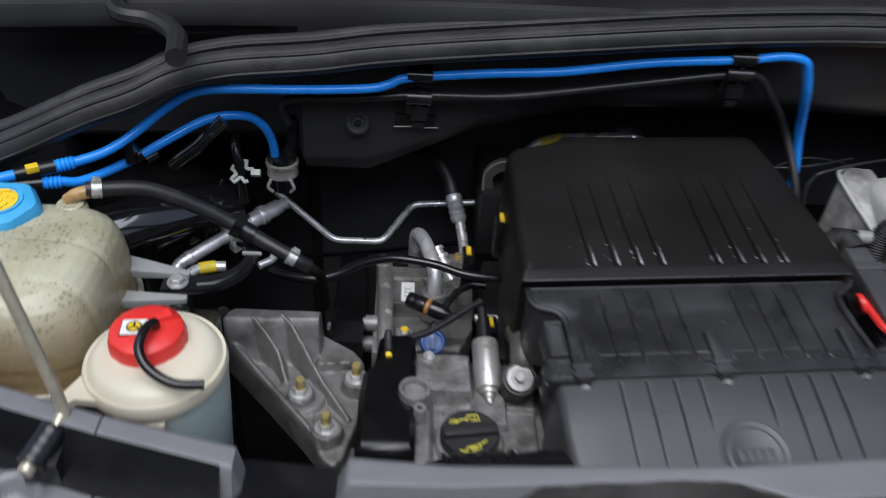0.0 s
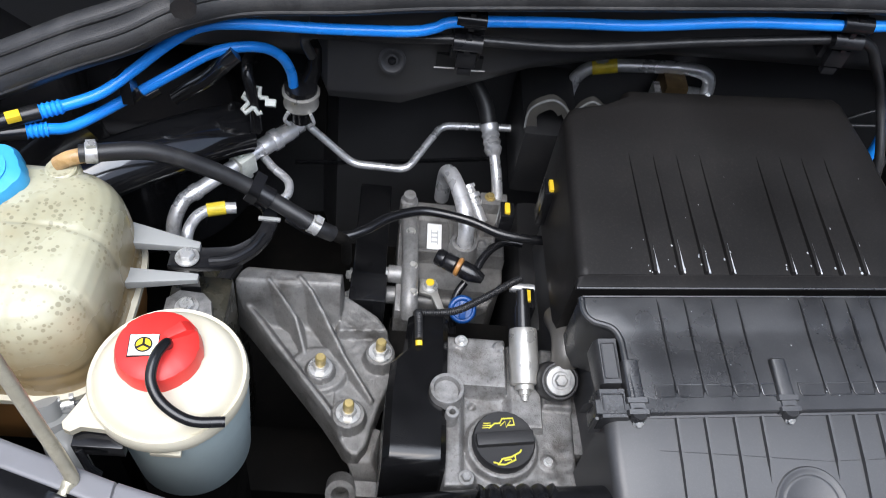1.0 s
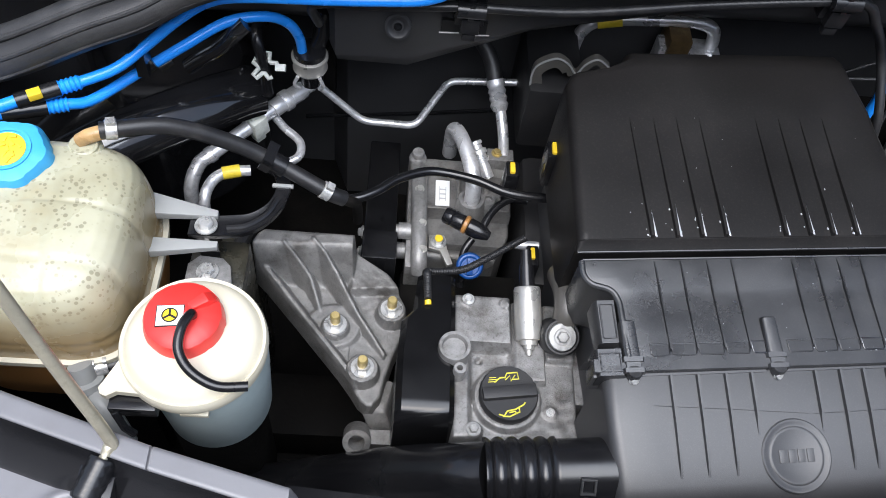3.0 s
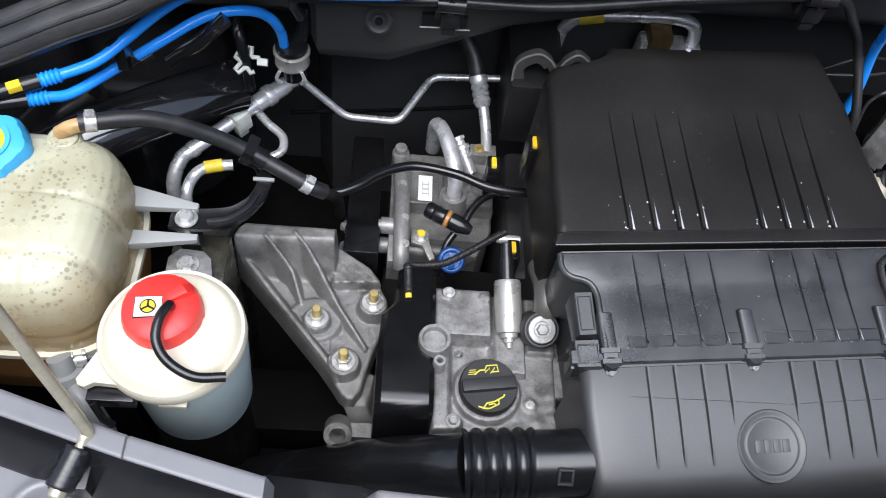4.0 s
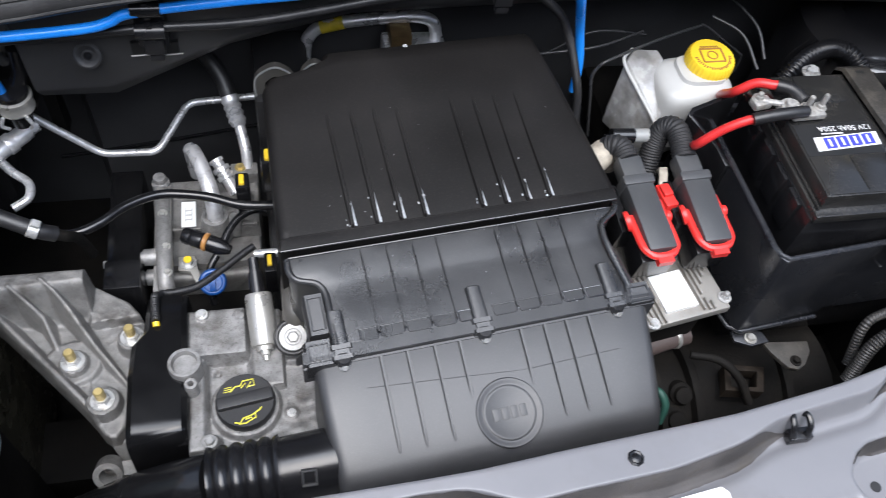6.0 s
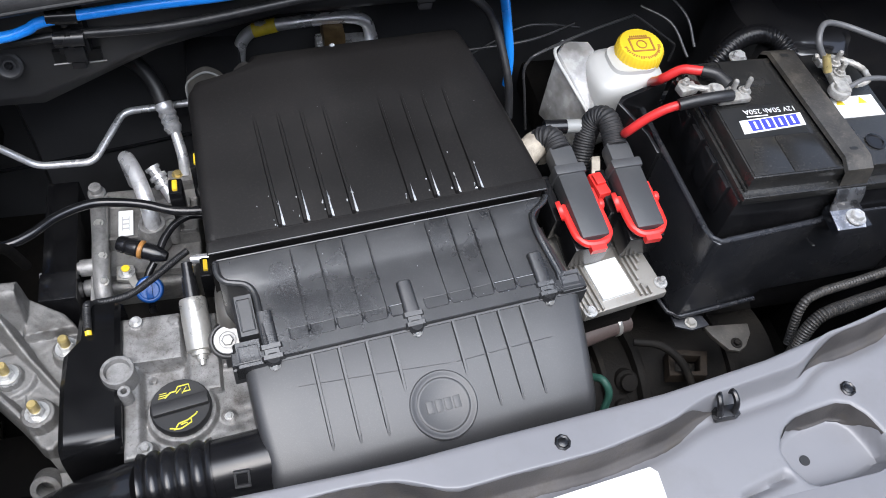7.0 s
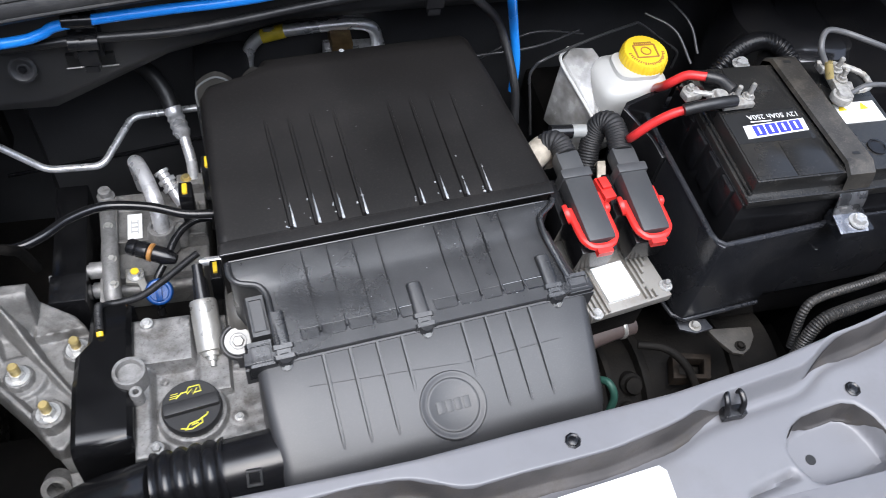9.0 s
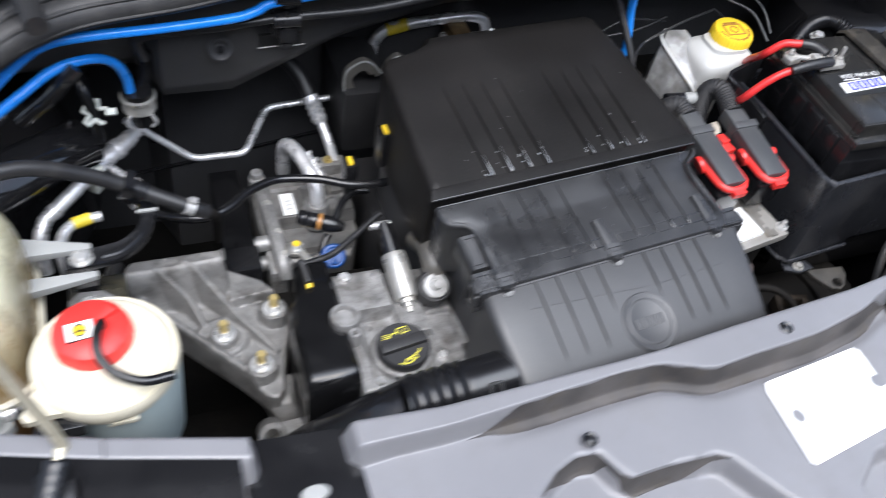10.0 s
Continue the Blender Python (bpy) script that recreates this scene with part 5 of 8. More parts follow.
    # two arms to the bracket
    for (x0, y0, z0), (x1, y1, z1), w0 in (((-0.372, 0.720, 0.852), (-0.300, 0.718, 0.845), 0.014), ((-0.368, 0.672, 0.842), (-0.296, 0.682, 0.838), 0.010)):
        f = B()
        rings(f, [[(x0, y0 - w0, z0 - 0.006), (x0, y0 + w0, z0 - 0.006), (x0, y0 + w0, z0 + 0.006), (x0, y0 - w0, z0 + 0.006)], [(x1, y1 - 0.004, z1 - 0.004), (x1, y1 + 0.004, z1 - 0.004), (x1, y1 + 0.004, z1 + 0.003), (x1, y1 - 0.004, z1 + 0.003)]])
        part("arm", f, CLEAR_ARM, top, "frosted plastic mounting arm", bevel=0.001)
    b = B()
    box(b, -0.56, -0.40, 0.59, 0.72, 0.40, 0.67)
    part("support", b, SHADED_IRON, top, "dark steel support", bevel=0.01)


tank()
# black bracket with bolt beside the tank
br = thing("tank_bracket", (-0.29, 0.70, 0.70), "black steel bracket with a bolt beside the coolant tank", "bracket")
b = B()
HOOK = spline([(-0.330, 0.705, 0.8395), (-0.292, 0.706, 0.8395), (-0.262, 0.714, 0.8400), (-0.241, 0.736, 0.8405), (-0.234, 0.763, 0.8400), (-0.241, 0.786, 0.8390), (-0.256, 0.799, 0.8370)], 7)
loops = []
for k, p in enumerate(HOOK):
    d = HOOK[min(k + 1, len(HOOK) - 1)] - HOOK[max(k - 1, 0)]
    side = Vector((-d.y, d.x, 0)).normalized() * lerp_table([(0, 0.0135), (10, 0.0130), (20, 0.0085), (42, 0.0070)], k)
    loops.append([p - side - Vector((0, 0, 0.004)), p + side - Vector((0, 0, 0.004)), p + side + Vector((0, 0, 0.004)), p + side * 0.7 + Vector((0, 0, 0.0025)), p - side * 0.7 + Vector((0, 0, 0.0025)), p - side + Vector((0, 0, 0.004))])
rings(b, loops)
part("plate", b, GLOSSY, br, "black hooked steel plate with raised edges", bevel=0.0008)
b = B()
box(b, -0.322, -0.300, 0.694, 0.712, 0.70, 0.84)
part("post", b, BODY, br)
bolt(br, (-0.311, 0.703, 0.844), 0.0085, ZINC)
b = B()
sweep(b, spline([(-0.289, 0.7035, 0.842), (-0.268, 0.708, 0.8425), (-0.249, 0.724, 0.843), (-0.2395, 0.745, 0.843)], 6), 0.0042, 10)
part("lip", b, GLOSSY, br, "glossy rolled edge")
for x, y in ((-0.2345, 0.765), (-0.252, 0.792)):
    b = B()
    box(b, x - 0.012, x + 0.012, y - 0.0022, y + 0.0022, 0.842, 0.8455)
    part("tie", b, CLEAR_ARM, br, "small pale tie", bevel=0.0006)

# ================= hoses and pipes =================
hose = thing("coolant_hose", (-0.28, 0.77, 0.80), "black rubber coolant hose with steel clamps at both ends", "hose")
HP = spline([(-0.412, 0.747, 0.941), (-0.398, 0.751, 0.940), (-0.349, 0.769, 0.930), (-0.296, 0.780, 0.900), (-0.249, 0.781, 0.870), (-0.185, 0.765, 0.840), (-0.165, 0.767, 0.825)], 8)
b = B()
sweep(b, HP, 0.0093, 20)
part("tube", b, RUBBER, hose)
clamp(hose, HP[7], HP[9] - HP[6], 0.0099)
clamp(hose, HP[40], HP[41] - HP[39], 0.0099)
b = B()
rod(b, HP[31], HP[34], 0.0122, 0.0122, 20)
box(b, -0.016, 0.016, 0.009, 0.0125, -0.002, 0.010, along(HP[31], HP[34]))
box(b, -0.016, -0.012, -0.004, 0.0125, -0.002, 0.010, along(HP[31], HP[34]))
part("clip", b, GLOSSY, hose, "black plastic clip")
b = B()
sweep(b, spline([(-0.17, 0.766, 0.828), (-0.157, 0.771, 0.814), (-0.151, 0.788, 0.785), (-0.150, 0.81, 0.72)], 6), 0.0066, 14)
part("stub", b, SHADED_IRON, hose, "dark metal pipe stub")

upper = thing("blue_washer_hose", (0.0, 0.88, 0.90), "bright blue plastic hose clipped along the bulkhead", "hose", group="blue hoses")
UP = [(-0.472, 0.810, 0.930), (-0.452, 0.822, 0.930), (-0.417, 0.838, 0.938), (-0.387, 0.862, 0.952), (-0.351, 0.878, 0.979), (-0.317, 0.89, 0.997), (-0.275, 0.897, 1.001), (-0.184, 0.903, 1.002), (-0.101, 0.908, 1.006), (-0.073, 0.911, 1.012), (-0.048, 0.914, 1.021), (0.054, 0.916, 1.032), (0.148, 0.918, 1.039), (0.259, 0.919, 1.057), (0.375, 0.917, 1.069), (0.423, 0.915, 1.077), (0.451, 0.914, 1.073), (0.462, 0.916, 1.054), (0.474, 0.922, 1.02), (0.497, 0.948, 0.953), (0.511, 0.947, 0.892), (0.515, 0.945, 0.84)]
b = B()
sweep(b, spline(UP, 6), 0.0062, 14)
part("tube", b, BLUE_HOSE, upper)
lower = thing("blue_washer_hose", (-0.35, 0.86, 0.86), "bright blue plastic hose curving to a metal valve", "hose", group="blue hoses")
LP = [(-0.485, 0.796, 0.914), (-0.466, 0.804, 0.912), (-0.445, 0.820, 0.905), (-0.401, 0.868, 0.907), (-0.357, 0.889, 0.928), (-0.310, 0.915, 0.946), (-0.268, 0.930, 0.946), (-0.245, 0.942, 0.928), (-0.2345, 0.953, 0.897), (-0.232, 0.960, 0.862)]
b = B()
sweep(b, spline(LP, 8), 0.0062, 14)
part("tube", b, BLUE_HOSE, lower)
for h, P in ((upper, UP), (lower, LP)):
    f = B()
    pts = dense([Vector(P[0]), Vector(P[1])], 0.0006)
    sweep(f, pts, 0.0078, 14, radius=lambda s: 1 + 0.10 * math.cos(2 * math.pi * s / 0.005))
    part("sleeve", f, BLUE_HOSE, h, "ribbed blue hose end")
    f = B()
    d = (Vector(P[0]) - Vector(P[1])).normalized()
    rod(f, Vector(P[0]), Vector(P[0]) + d * 0.045, 0.009, 0.0085, 16)
    fit_part = part("coupling", f, GLOSSY, h, "black quick coupling")
    if h is upper:
        f = B()
        box(f, -0.0055, 0.0055, -0.004, 0.004, -0.007, 0.007, along(Vector(P[0]) + d * 0.022 + Vector((0, -0.006, 0.007)), Vector(P[0]) + d * 0.023 + Vector((0, -0.006, 0.007))))
        part("catch", f, YELLOW, fit_part, "yellow release catch", bevel=0.001)
    f = B()
    sweep(f, spline([Vector(P[0]) + d * 0.045, Vector(P[0]) + d * 0.075, Vector(P[0]) + d * 0.15 + Vector((0, 0.01, 0.0))], 5), 0.0068, 12)
    part("tail", f, BLUE_HOSE, h)
# black pipe below the blue one
pipe = thing("black_pipe", (0.1, 0.90, 0.90), "thin black plastic pipe below the blue hose", "pipe")
b = B()
sweep(b, spline([(-0.208, 0.945, 0.929), (-0.215, 0.936, 0.959), (-0.200, 0.928, 0.975), (-0.122, 0.924, 0.983), (-0.035, 0.922, 0.993), (0.083, 0.924, 0.997), (0.228, 0.932, 1.017), (0.366, 0.924, 1.045), (0.405, 0.926, 1.042), (0.43, 0.93, 1.015), (0.477, 0.951, 0.955), (0.497, 0.906, 0.891), (0.50, 0.88, 0.84)], 7), 0.0058, 12)
part("tube", b, RUBBER, pipe)


def hose_clip(x, y, z, dz, name_label):
    c = thing("hose_clip", (x, y + 0.03, z - dz - 0.02), name_label, "hose clip", group="hose clips on the bulkhead")
    f = B()
    box(f, x - 0.017, x + 0.017, y + 0.008, y + 0.04, z - dz - 0.03, z + 0.004)
    body = part("body", f, GLOSSY, c, bevel=0.002)
    for k in range(2):
        f = B()
        lathe(f, [(0.0062, -0.016), (0.0095, -0.016), (0.0095, 0.016), (0.0062, 0.016)], Matrix.Translation((x, y, z - dz * k)) @ Matrix.Rotation(radians(90), 4, "Y"), 18)
        box(f, x - 0.003, x + 0.003, y - 0.006, y + 0.01, z - dz * k - 0.011, z - dz * k + 0.011)
        part("jaw", f, GLOSSY, body)
    f = B()
    box(f, x - 0.010, x + 0.012, y - 0.002, y + 0.010, z - dz - 0.034, z - dz - 0.012)
    box(f, x - 0.007, x + 0.009, y, y + 0.010, z - dz - 0.046, z - dz - 0.036)
    part("tongue", f, GLOSSY, body, bevel=0.0015)
    return c


hose_clip(-0.034, 0.917, 1.0235, 0.031, "black plastic clip holding the blue and black hoses")
hose_clip(0.374, 0.918, 1.070, 0.022, "black plastic clip holding the blue and black hoses")
c = thing("hose_clip", (-0.39, 0.85, 0.90), "small black plastic clip joining the two blue hoses", "hose clip", group="hose clips on the bulkhead")
f = B()
rod(f, (-0.404, 0.853, 0.942), (-0.395, 0.862, 0.947), 0.0085, 0.0085, 16)
rod(f, (-0.398, 0.868, 0.909), (-0.388, 0.874, 0.915), 0.0085, 0.0085, 16)
box(f, -0.402, -0.390, 0.853, 0.874, 0.911, 0.943)
rod(f, (-0.385, 0.878, 0.903), (-0.372, 0.886, 0.908), 0.006, 0.006, 12)
part("body", f, GLOSSY, c)

# slot in the bulkhead behind the clip, with its stud
slot = thing("bulkhead_slot", (-0.037, 0.946, 0.93), "slot painted as a black block with a bare lower edge on the bulkhead", "slot", kind="structure")
# black block paints the slot's shaded inside on the uncut bulkhead
f = B()
box(f, -0.064, -0.010, 0.9425, 0.9475, 0.936, 0.953)
part("recess", f, PRINT_BLACK, slot)
for x0, x1 in ((-0.066, -0.042), (-0.026, -0.006)):
    f = B()
    sweep(f, [(x0, 0.9415, 0.9345), (x1, 0.9415, 0.9360)], 0.0012, 6)
    part("lip", f, CAST, slot, "bare metal lip")
bolt(slot, (-0.034, 0.938, 0.949), 0.0045, ZINC, (0, -0.8, 0.5), "stud", "small zinc stud")
# round grommet in the bulkhead and a fitting under the tank
f = thing("bulkhead_grommet", (-0.115, 0.944, 0.92), "black rubber grommet in the bulkhead", "grommet")
g = B()
lathe(g, [(0.016, -0.012), (0.016, 0.003), (0.013, 0.005), (0.009, 0.003), (0.007, 0.0), (0.0001, 0.0)], along((-0.115, 0.944, 0.936), (-0.115, 0.904, 0.956)), 28)
part("ring", g, BULKHEAD, f)
g = B()
lathe(g, [(0.0045, -0.004), (0.005, 0.003), (0.003, 0.005), (0.0001, 0.005)], along((-0.115, 0.944, 0.936), (-0.115, 0.904, 0.956)), 12)
part("plug", g, GLOSSY, f, "small black stud in its centre")
f = thing("washer_fitting", (-0.40, 0.53, 0.70), "pale grey plastic pipe fitting under the tank", "pipe fitting")
g = B()
lathe(g, [(0.014, -0.10), (0.014, 0.0), (0.018, 0.002), (0.018, 0.010), (0.012, 0.012), (0.012, 0.03), (0.0001, 0.031)], along((-0.408, 0.528, 0.79), (-0.416, 0.545, 0.82)), 24)
part("body", g, CLEAR_ARM, f)
g = B()
sweep(g, spline([(-0.408, 0.528, 0.785), (-0.392, 0.512, 0.792), (-0.380, 0.500, 0.780), (-0.372, 0.49, 0.74)], 6), 0.011, 14)
part("elbow", g, CLEAR_ARM, f)

# rubber seal along the scuttle
seal = thing("bonnet_seal", (0.1, 0.83, 1.05), "thick black rubber bonnet seal with two ridges", "seal", kind="structure")
SP = [(-0.62, 0.835, 0.908), (-0.530, 0.826, 0.945), (-0.435, 0.838, 0.989), (-0.378, 0.853, 1.008), (-0.331, 0.872, 1.0268), (-0.268, 0.896, 1.0346), (-0.1655, 0.903, 1.0447), (-0.0647, 0.906, 1.0607), (0.1486, 0.914, 1.0828), (0.3615, 0.922, 1.1024), (0.5659, 0.925, 1.1124), (0.80, 0.91, 1.108), (1.1, 0.87, 1.07)]
SEAL_LINE = spline(SP, 7)
b = B()
sweep(b, SEAL_LINE, 0.0190, 20)
part("bulb", b, SEAL, seal)
b = B()
sweep(b, [p + Vector((-0.003, 0.027, 0.010)) for p in SEAL_LINE], 0.0140, 16)
part("upper_ridge", b, SEAL, seal)
b = B()
sweep(b, [p + Vector((0.0, 0.026, -0.013)) for p in SEAL_LINE], 0.0130, 12)
part("foot", b, RUBBER, seal)
for dy, dz, r in ((-0.0130, 0.0140, 0.0028), (0.015, 0.0195, 0.0034), (-0.0180, -0.006, 0.0022)):
    b = B()
    sweep(b, [p + Vector((0.0, dy, dz)) for p in SEAL_LINE], r, 8)
    part("bead", b, SEAL, seal, "pale dusty moulded bead")

# air-conditioning pipes
ac = thing("air_conditioning_pipe", (-0.3, 0.92, 0.66), "silver aluminium air-conditioning pipe with white clip", "pipe", group="air-conditioning pipes")
AP = spline([(-0.378, 0.848, 0.66), (-0.378, 0.860, 0.700), (-0.368, 0.882, 0.722), (-0.350, 0.897, 0.730), (-0.296, 0.955, 0.738), (-0.268, 0.985, 0.742), (-0.232, 1.02, 0.745)], 8)
b = B()
sweep(b, AP, 0.0098, 18)
part("tube", b, ALU_PIPE, ac)
for p, q, r in ((36, 40, 0.0125), (40, 42, 0.0150), (42, 46, 0.0125), (22, 24, 0.0112)):
    b = B()
    rod(b, AP[p], AP[q], r, r, 20)
    part("union", b, ALU_PIPE, ac, "crimped pipe union", bevel=0.001)
b = B()
box(b, -0.016, 0.016, -0.016, 0.016, -0.012, 0.012, along(AP[31], AP[33]))
box(b, -0.008, 0.008, -0.034, 0.034, -0.008, 0.008, along(AP[31], AP[33]))
part("clip", b, CLIP_WHITE, ac, "milky white plastic clip", bevel=0.003)
b = B()
sweep(b, spline([(-0.278, 0.972, 0.725), (-0.262, 0.955, 0.722), (-0.240, 0.935, 0.720), (-0.238, 0.910, 0.720), (-0.256, 0.895, 0.718)], 6), 0.006, 12)
part("branch", b, ALU_PIPE, ac)
b = B()
sweep(b, spline([(-0.345, 0.806, 0.66), (-0.348, 0.812, 0.73), (-0.342, 0.838, 0.742), (-0.325, 0.855, 0.743), (-0.295, 0.862, 0.742)], 6), 0.0074, 14)
branch2 = part("small_pipe", b, ALU_PIPE, ac)
b = B()
rod(b, (-0.330, 0.853, 0.743), (-0.308, 0.860, 0.743), 0.0086, 0.0086, 16)
part("tape", b, TAPE, branch2, "yellow tape band")

kink = thing("air_conditioning_pipe", (-0.1, 1.04, 0.66), "thin bent aluminium pipe across the bulkhead", "pipe", group="air-conditioning pipes")
KP = [Vector(p) for p in ((-0.248, 1.036, 0.755), (-0.158, 1.020, 0.677), (-0.079, 1.013, 0.683), (-0.032, 1.085, 0.709), (0.10, 1.08, 0.725))]
KB = [KP[0]]
for p, q, r in zip(KP, KP[1:], KP[2:]):
    a, c = q + (p - q).normalized() * 0.014, q + (r - q).normalized() * 0.014
    KB += [a.lerp(q, k / 8).lerp(q.lerp(c, k / 8), k / 8) for k in range(9)]
KB.append(KP[-1])
b = B()
sweep(b, KB, 0.0056, 14)
part("tube", b, ALU_PIPE, kink)

ferr = thing("air_conditioning_hose", (0.03, 1.0, 0.68), "black rubber hose crimped to an aluminium pipe", "hose", group="air-conditioning pipes")
b = B()
sweep(b, spline([(0.051, 0.955, 0.695), (0.050, 0.985, 0.704), (0.045, 1.012, 0.720), (0.041, 1.026, 0.729)], 6), 0.008, 14)
part("tube", b, ALU_PIPE, ferr)
b = B()
F0, F1 = Vector((0.043, 1.018, 0.724)), Vector((0.032, 1.052, 0.752))
lathe(b, [(0.010, 0), *[(0.0135 if k % 2 else 0.0115, 0.004 + 0.005 * k) for k in range(8)], (0.0125, 0.046)], along(F0, F1), 20)
part("crimp", b, ALU_PIPE, ferr, "ribbed aluminium crimp sleeve")
b = B()
sweep(b, spline([(0.032, 1.052, 0.752), (0.022, 1.074, 0.774), (0.002, 1.096, 0.792), (-0.03, 1.125, 0.795)], 6), 0.0118, 16)
part("rubber", b, RUBBER, ferr)

VALVE = shader("brown_anodised_metal", (0.16, 0.105, 0.05), 0.4, metal=0.5, vary=0.4, size=50, dirt=(0.40, 0.30, 0.12), dirt_amount=0.6, dirt_size=40)
rear = thing("air_conditioning_pipe", (0.24, 1.04, 0.78), "aluminium pipe with yellow tape behind the filter box", "pipe", group="air-conditioning pipes")
b = B()
RP = spline([(0.146, 1.095, 0.71), (0.147, 1.110, 0.765), (0.154, 1.118, 0.800), (0.176, 1.121, 0.820), (0.213, 1.118, 0.829), (0.26, 1.116, 0.835), (0.312, 1.112, 0.840), (0.338, 1.110, 0.832), (0.346, 1.108, 0.810), (0.346, 1.110, 0.785)], 6)
sweep(b, RP, 0.0095, 16)
part("tube", b, ALU_PIPE, rear)
b = B()
rod(b, (0.173, 1.121, 0.818), (0.207, 1.119, 0.828), 0.0108, 0.0108, 18)
part("tape", b, TAPE, rear, "yellow tape band")
b = B()
box(b, 0.272, 0.304, 1.075, 1.125, 0.75, 0.834)
part("valve_block", b, VALVE, rear, "brownish metal expansion valve block", bevel=0.003)
b = B()
box(b, 0.304, 0.360, 1.075, 1.125, 0.74, 0.800)
box(b, 0.262, 0.276, 1.080, 1.110, 0.75, 0.815)
part("flange", b, ALU_PIPE, rear, bevel=0.003)
ring = thing("pipe_bracket", (0.12, 1.0, 0.70), "dark moulded bracket with two arches and a pale rim", "bracket")
ARCH = spline([(0.074, 1.005, 0.782), (0.072, 1.005, 0.820), (0.079, 1.005, 0.837), (0.100, 1.005, 0.849), (0.118, 1.005, 0.840), (0.131, 1.005, 0.824), (0.140, 1.005, 0.842), (0.155, 1.005, 0.853), (0.174, 1.005, 0.840)], 6)
b = B()
loops = []
for k, p in enumerate(ARCH):
    heart = Vector((0.102, 1.005, 0.800)) if k < 30 else Vector((0.157, 1.005, 0.828))
    q = p + (heart - p).normalized() * (0.017 if k < 26 else 0.010)
    loops.append([p, p + Vector((0, 0.010, 0.001)), q + Vector((0, 0.010, 0.001)), q])
rings(b, loops)
part("arch", b, NECK, ring, "dusty dark moulded arches", angle=50)
b = B()
sweep(b, [p + Vector((0, -0.001, 0.0005)) for p in ARCH], 0.0016, 8)
part("edge", b, CLEAR_ARM, ring, "pale worn edge")
b = B()
box(b, 0.07, 0.15, 0.99, 1.14, 0.68, 0.80)
part("base", b, PLASTIC_DULL, ring, bevel=0.01)

# valve puck under the blue hose, white connector
puck = thing("vacuum_valve", (-0.224, 0.962, 0.77), "round metal valve under the blue hose", "valve")
b = B()
lathe(b, [(0.012, 0.860), (0.021, 0.861), (0.0225, 0.864), (0.0215, 0.868), (0.0215, 0.878), (0.0235, 0.880), (0.0235, 0.884), (0.020, 0.886), (0.008, 0.886)], Matrix.Translation((-0.224, 0.964, -0.026)), 32)
part("body", b, STEEL, puck)
b = B()
lathe(b, [(0.0205, 0.884), (0.0205, 0.893), (0.012, 0.896), (0.0001, 0.896)], Matrix.Translation((-0.224, 0.964, -0.026)), 24)
lathe(b, [(0.013, 0.835), (0.017, 0.861)], Matrix.Translation((-0.224, 0.964, -0.026)), 12)
sweep(b, [(-0.216, 0.972, 0.864), (-0.208, 0.978, 0.885), (-0.205, 0.98, 0.92)], 0.010, 12)
part("cap", b, GLOSSY, puck, "black rubber cap")
b = B()
box(b, -0.216, -0.200, 1.04, 1.07, 0.70, 0.836)
box(b, -0.228, -0.204, 0.970, 1.06, 0.824, 0.834)
part("support", b, SHADED_IRON, puck, "black support")
for a in (-0.014, 0.014):
    b = B()
    sweep(b, spline([(-0.224 + a, 0.944, 0.838), (-0.224 + a * 1.3, 0.942, 0.826), (-0.224 + a * 0.9, 0.946, 0.816)], 5), 0.0024, 8)
    part("clip_leg", b, ALU_PIPE, puck, "bright wire clip leg")
conn = thing("pipe_clip", (-0.277, 0.95, 0.80), "translucent white plastic clip on a black cable", "clip")
b = B()
CL = Matrix.Translation((-0.280, 0.953, 0.842)) @ Matrix.Rotation(radians(38), 4, "X")
star = []
for k in range(10):
    a, r = 2 * math.pi * k / 10 + 0.2, (0.0165, 0.0090)[k % 2] * (1.12 if k in (2, 6) else 0.95)
    star += [(r * math.cos(a - 0.16), r * math.sin(a - 0.16), 0), (r * math.cos(a + 0.16), r * math.sin(a + 0.16), 0)]
sweep(b, [CL @ Vector(q) for q in star[:18]], 0.0030, 8)
box(b, 0.013, 0.026, -0.0045, 0.0045, -0.006, 0.004, CL)
part("body", b, CLIP_WHITE, conn, bevel=0.001)
b = B()
sweep(b, spline([(-0.281, 0.955, 0.79), (-0.283, 0.957, 0.842), (-0.290, 0.970, 0.872), (-0.291, 0.99, 0.877), (-0.286, 1.005, 0.868)], 6), 0.0075, 12)
part("cable", b, GLOSSY, conn)


# ================= compressor side of the engine =================
comp = thing("compressor", (-0.01, 0.86, 0.50), "grey cast aluminium compressor with a white label", "compressor")
def compressor_height(x, y):
    z = 0.676
    # stepped barrel lobes across the front
    for yc, r, zc in ((0.8535, 0.0125, 0.662), (0.8325, 0.0105, 0.655), (0.8130, 0.0095, 0.640)):
        d = abs(y - yc)
        if d < r:
            z = max(z if y > 0.866 else 0.0, zc + math.sqrt(r * r - d * d))
        elif y < 0.866:
            z = min(z, 0.655) if y > 0.82 else min(z, 0.640)
    if y > 0.866:
        z += 0.0045 * smooth((y - 0.925) / 0.004)
        for xc in (-0.012, 0.028, 0.050):
            z += 0.0028 * smooth((0.004 - abs(x - xc)) / 0.002) * smooth((0.012 - abs(y - 0.912)) / 0.004)
        z -= 0.004 * smooth((0.007 - abs(x - 0.020)) / 0.003) * smooth((0.006 - abs(y - 0.938)) / 0.003)
    return z


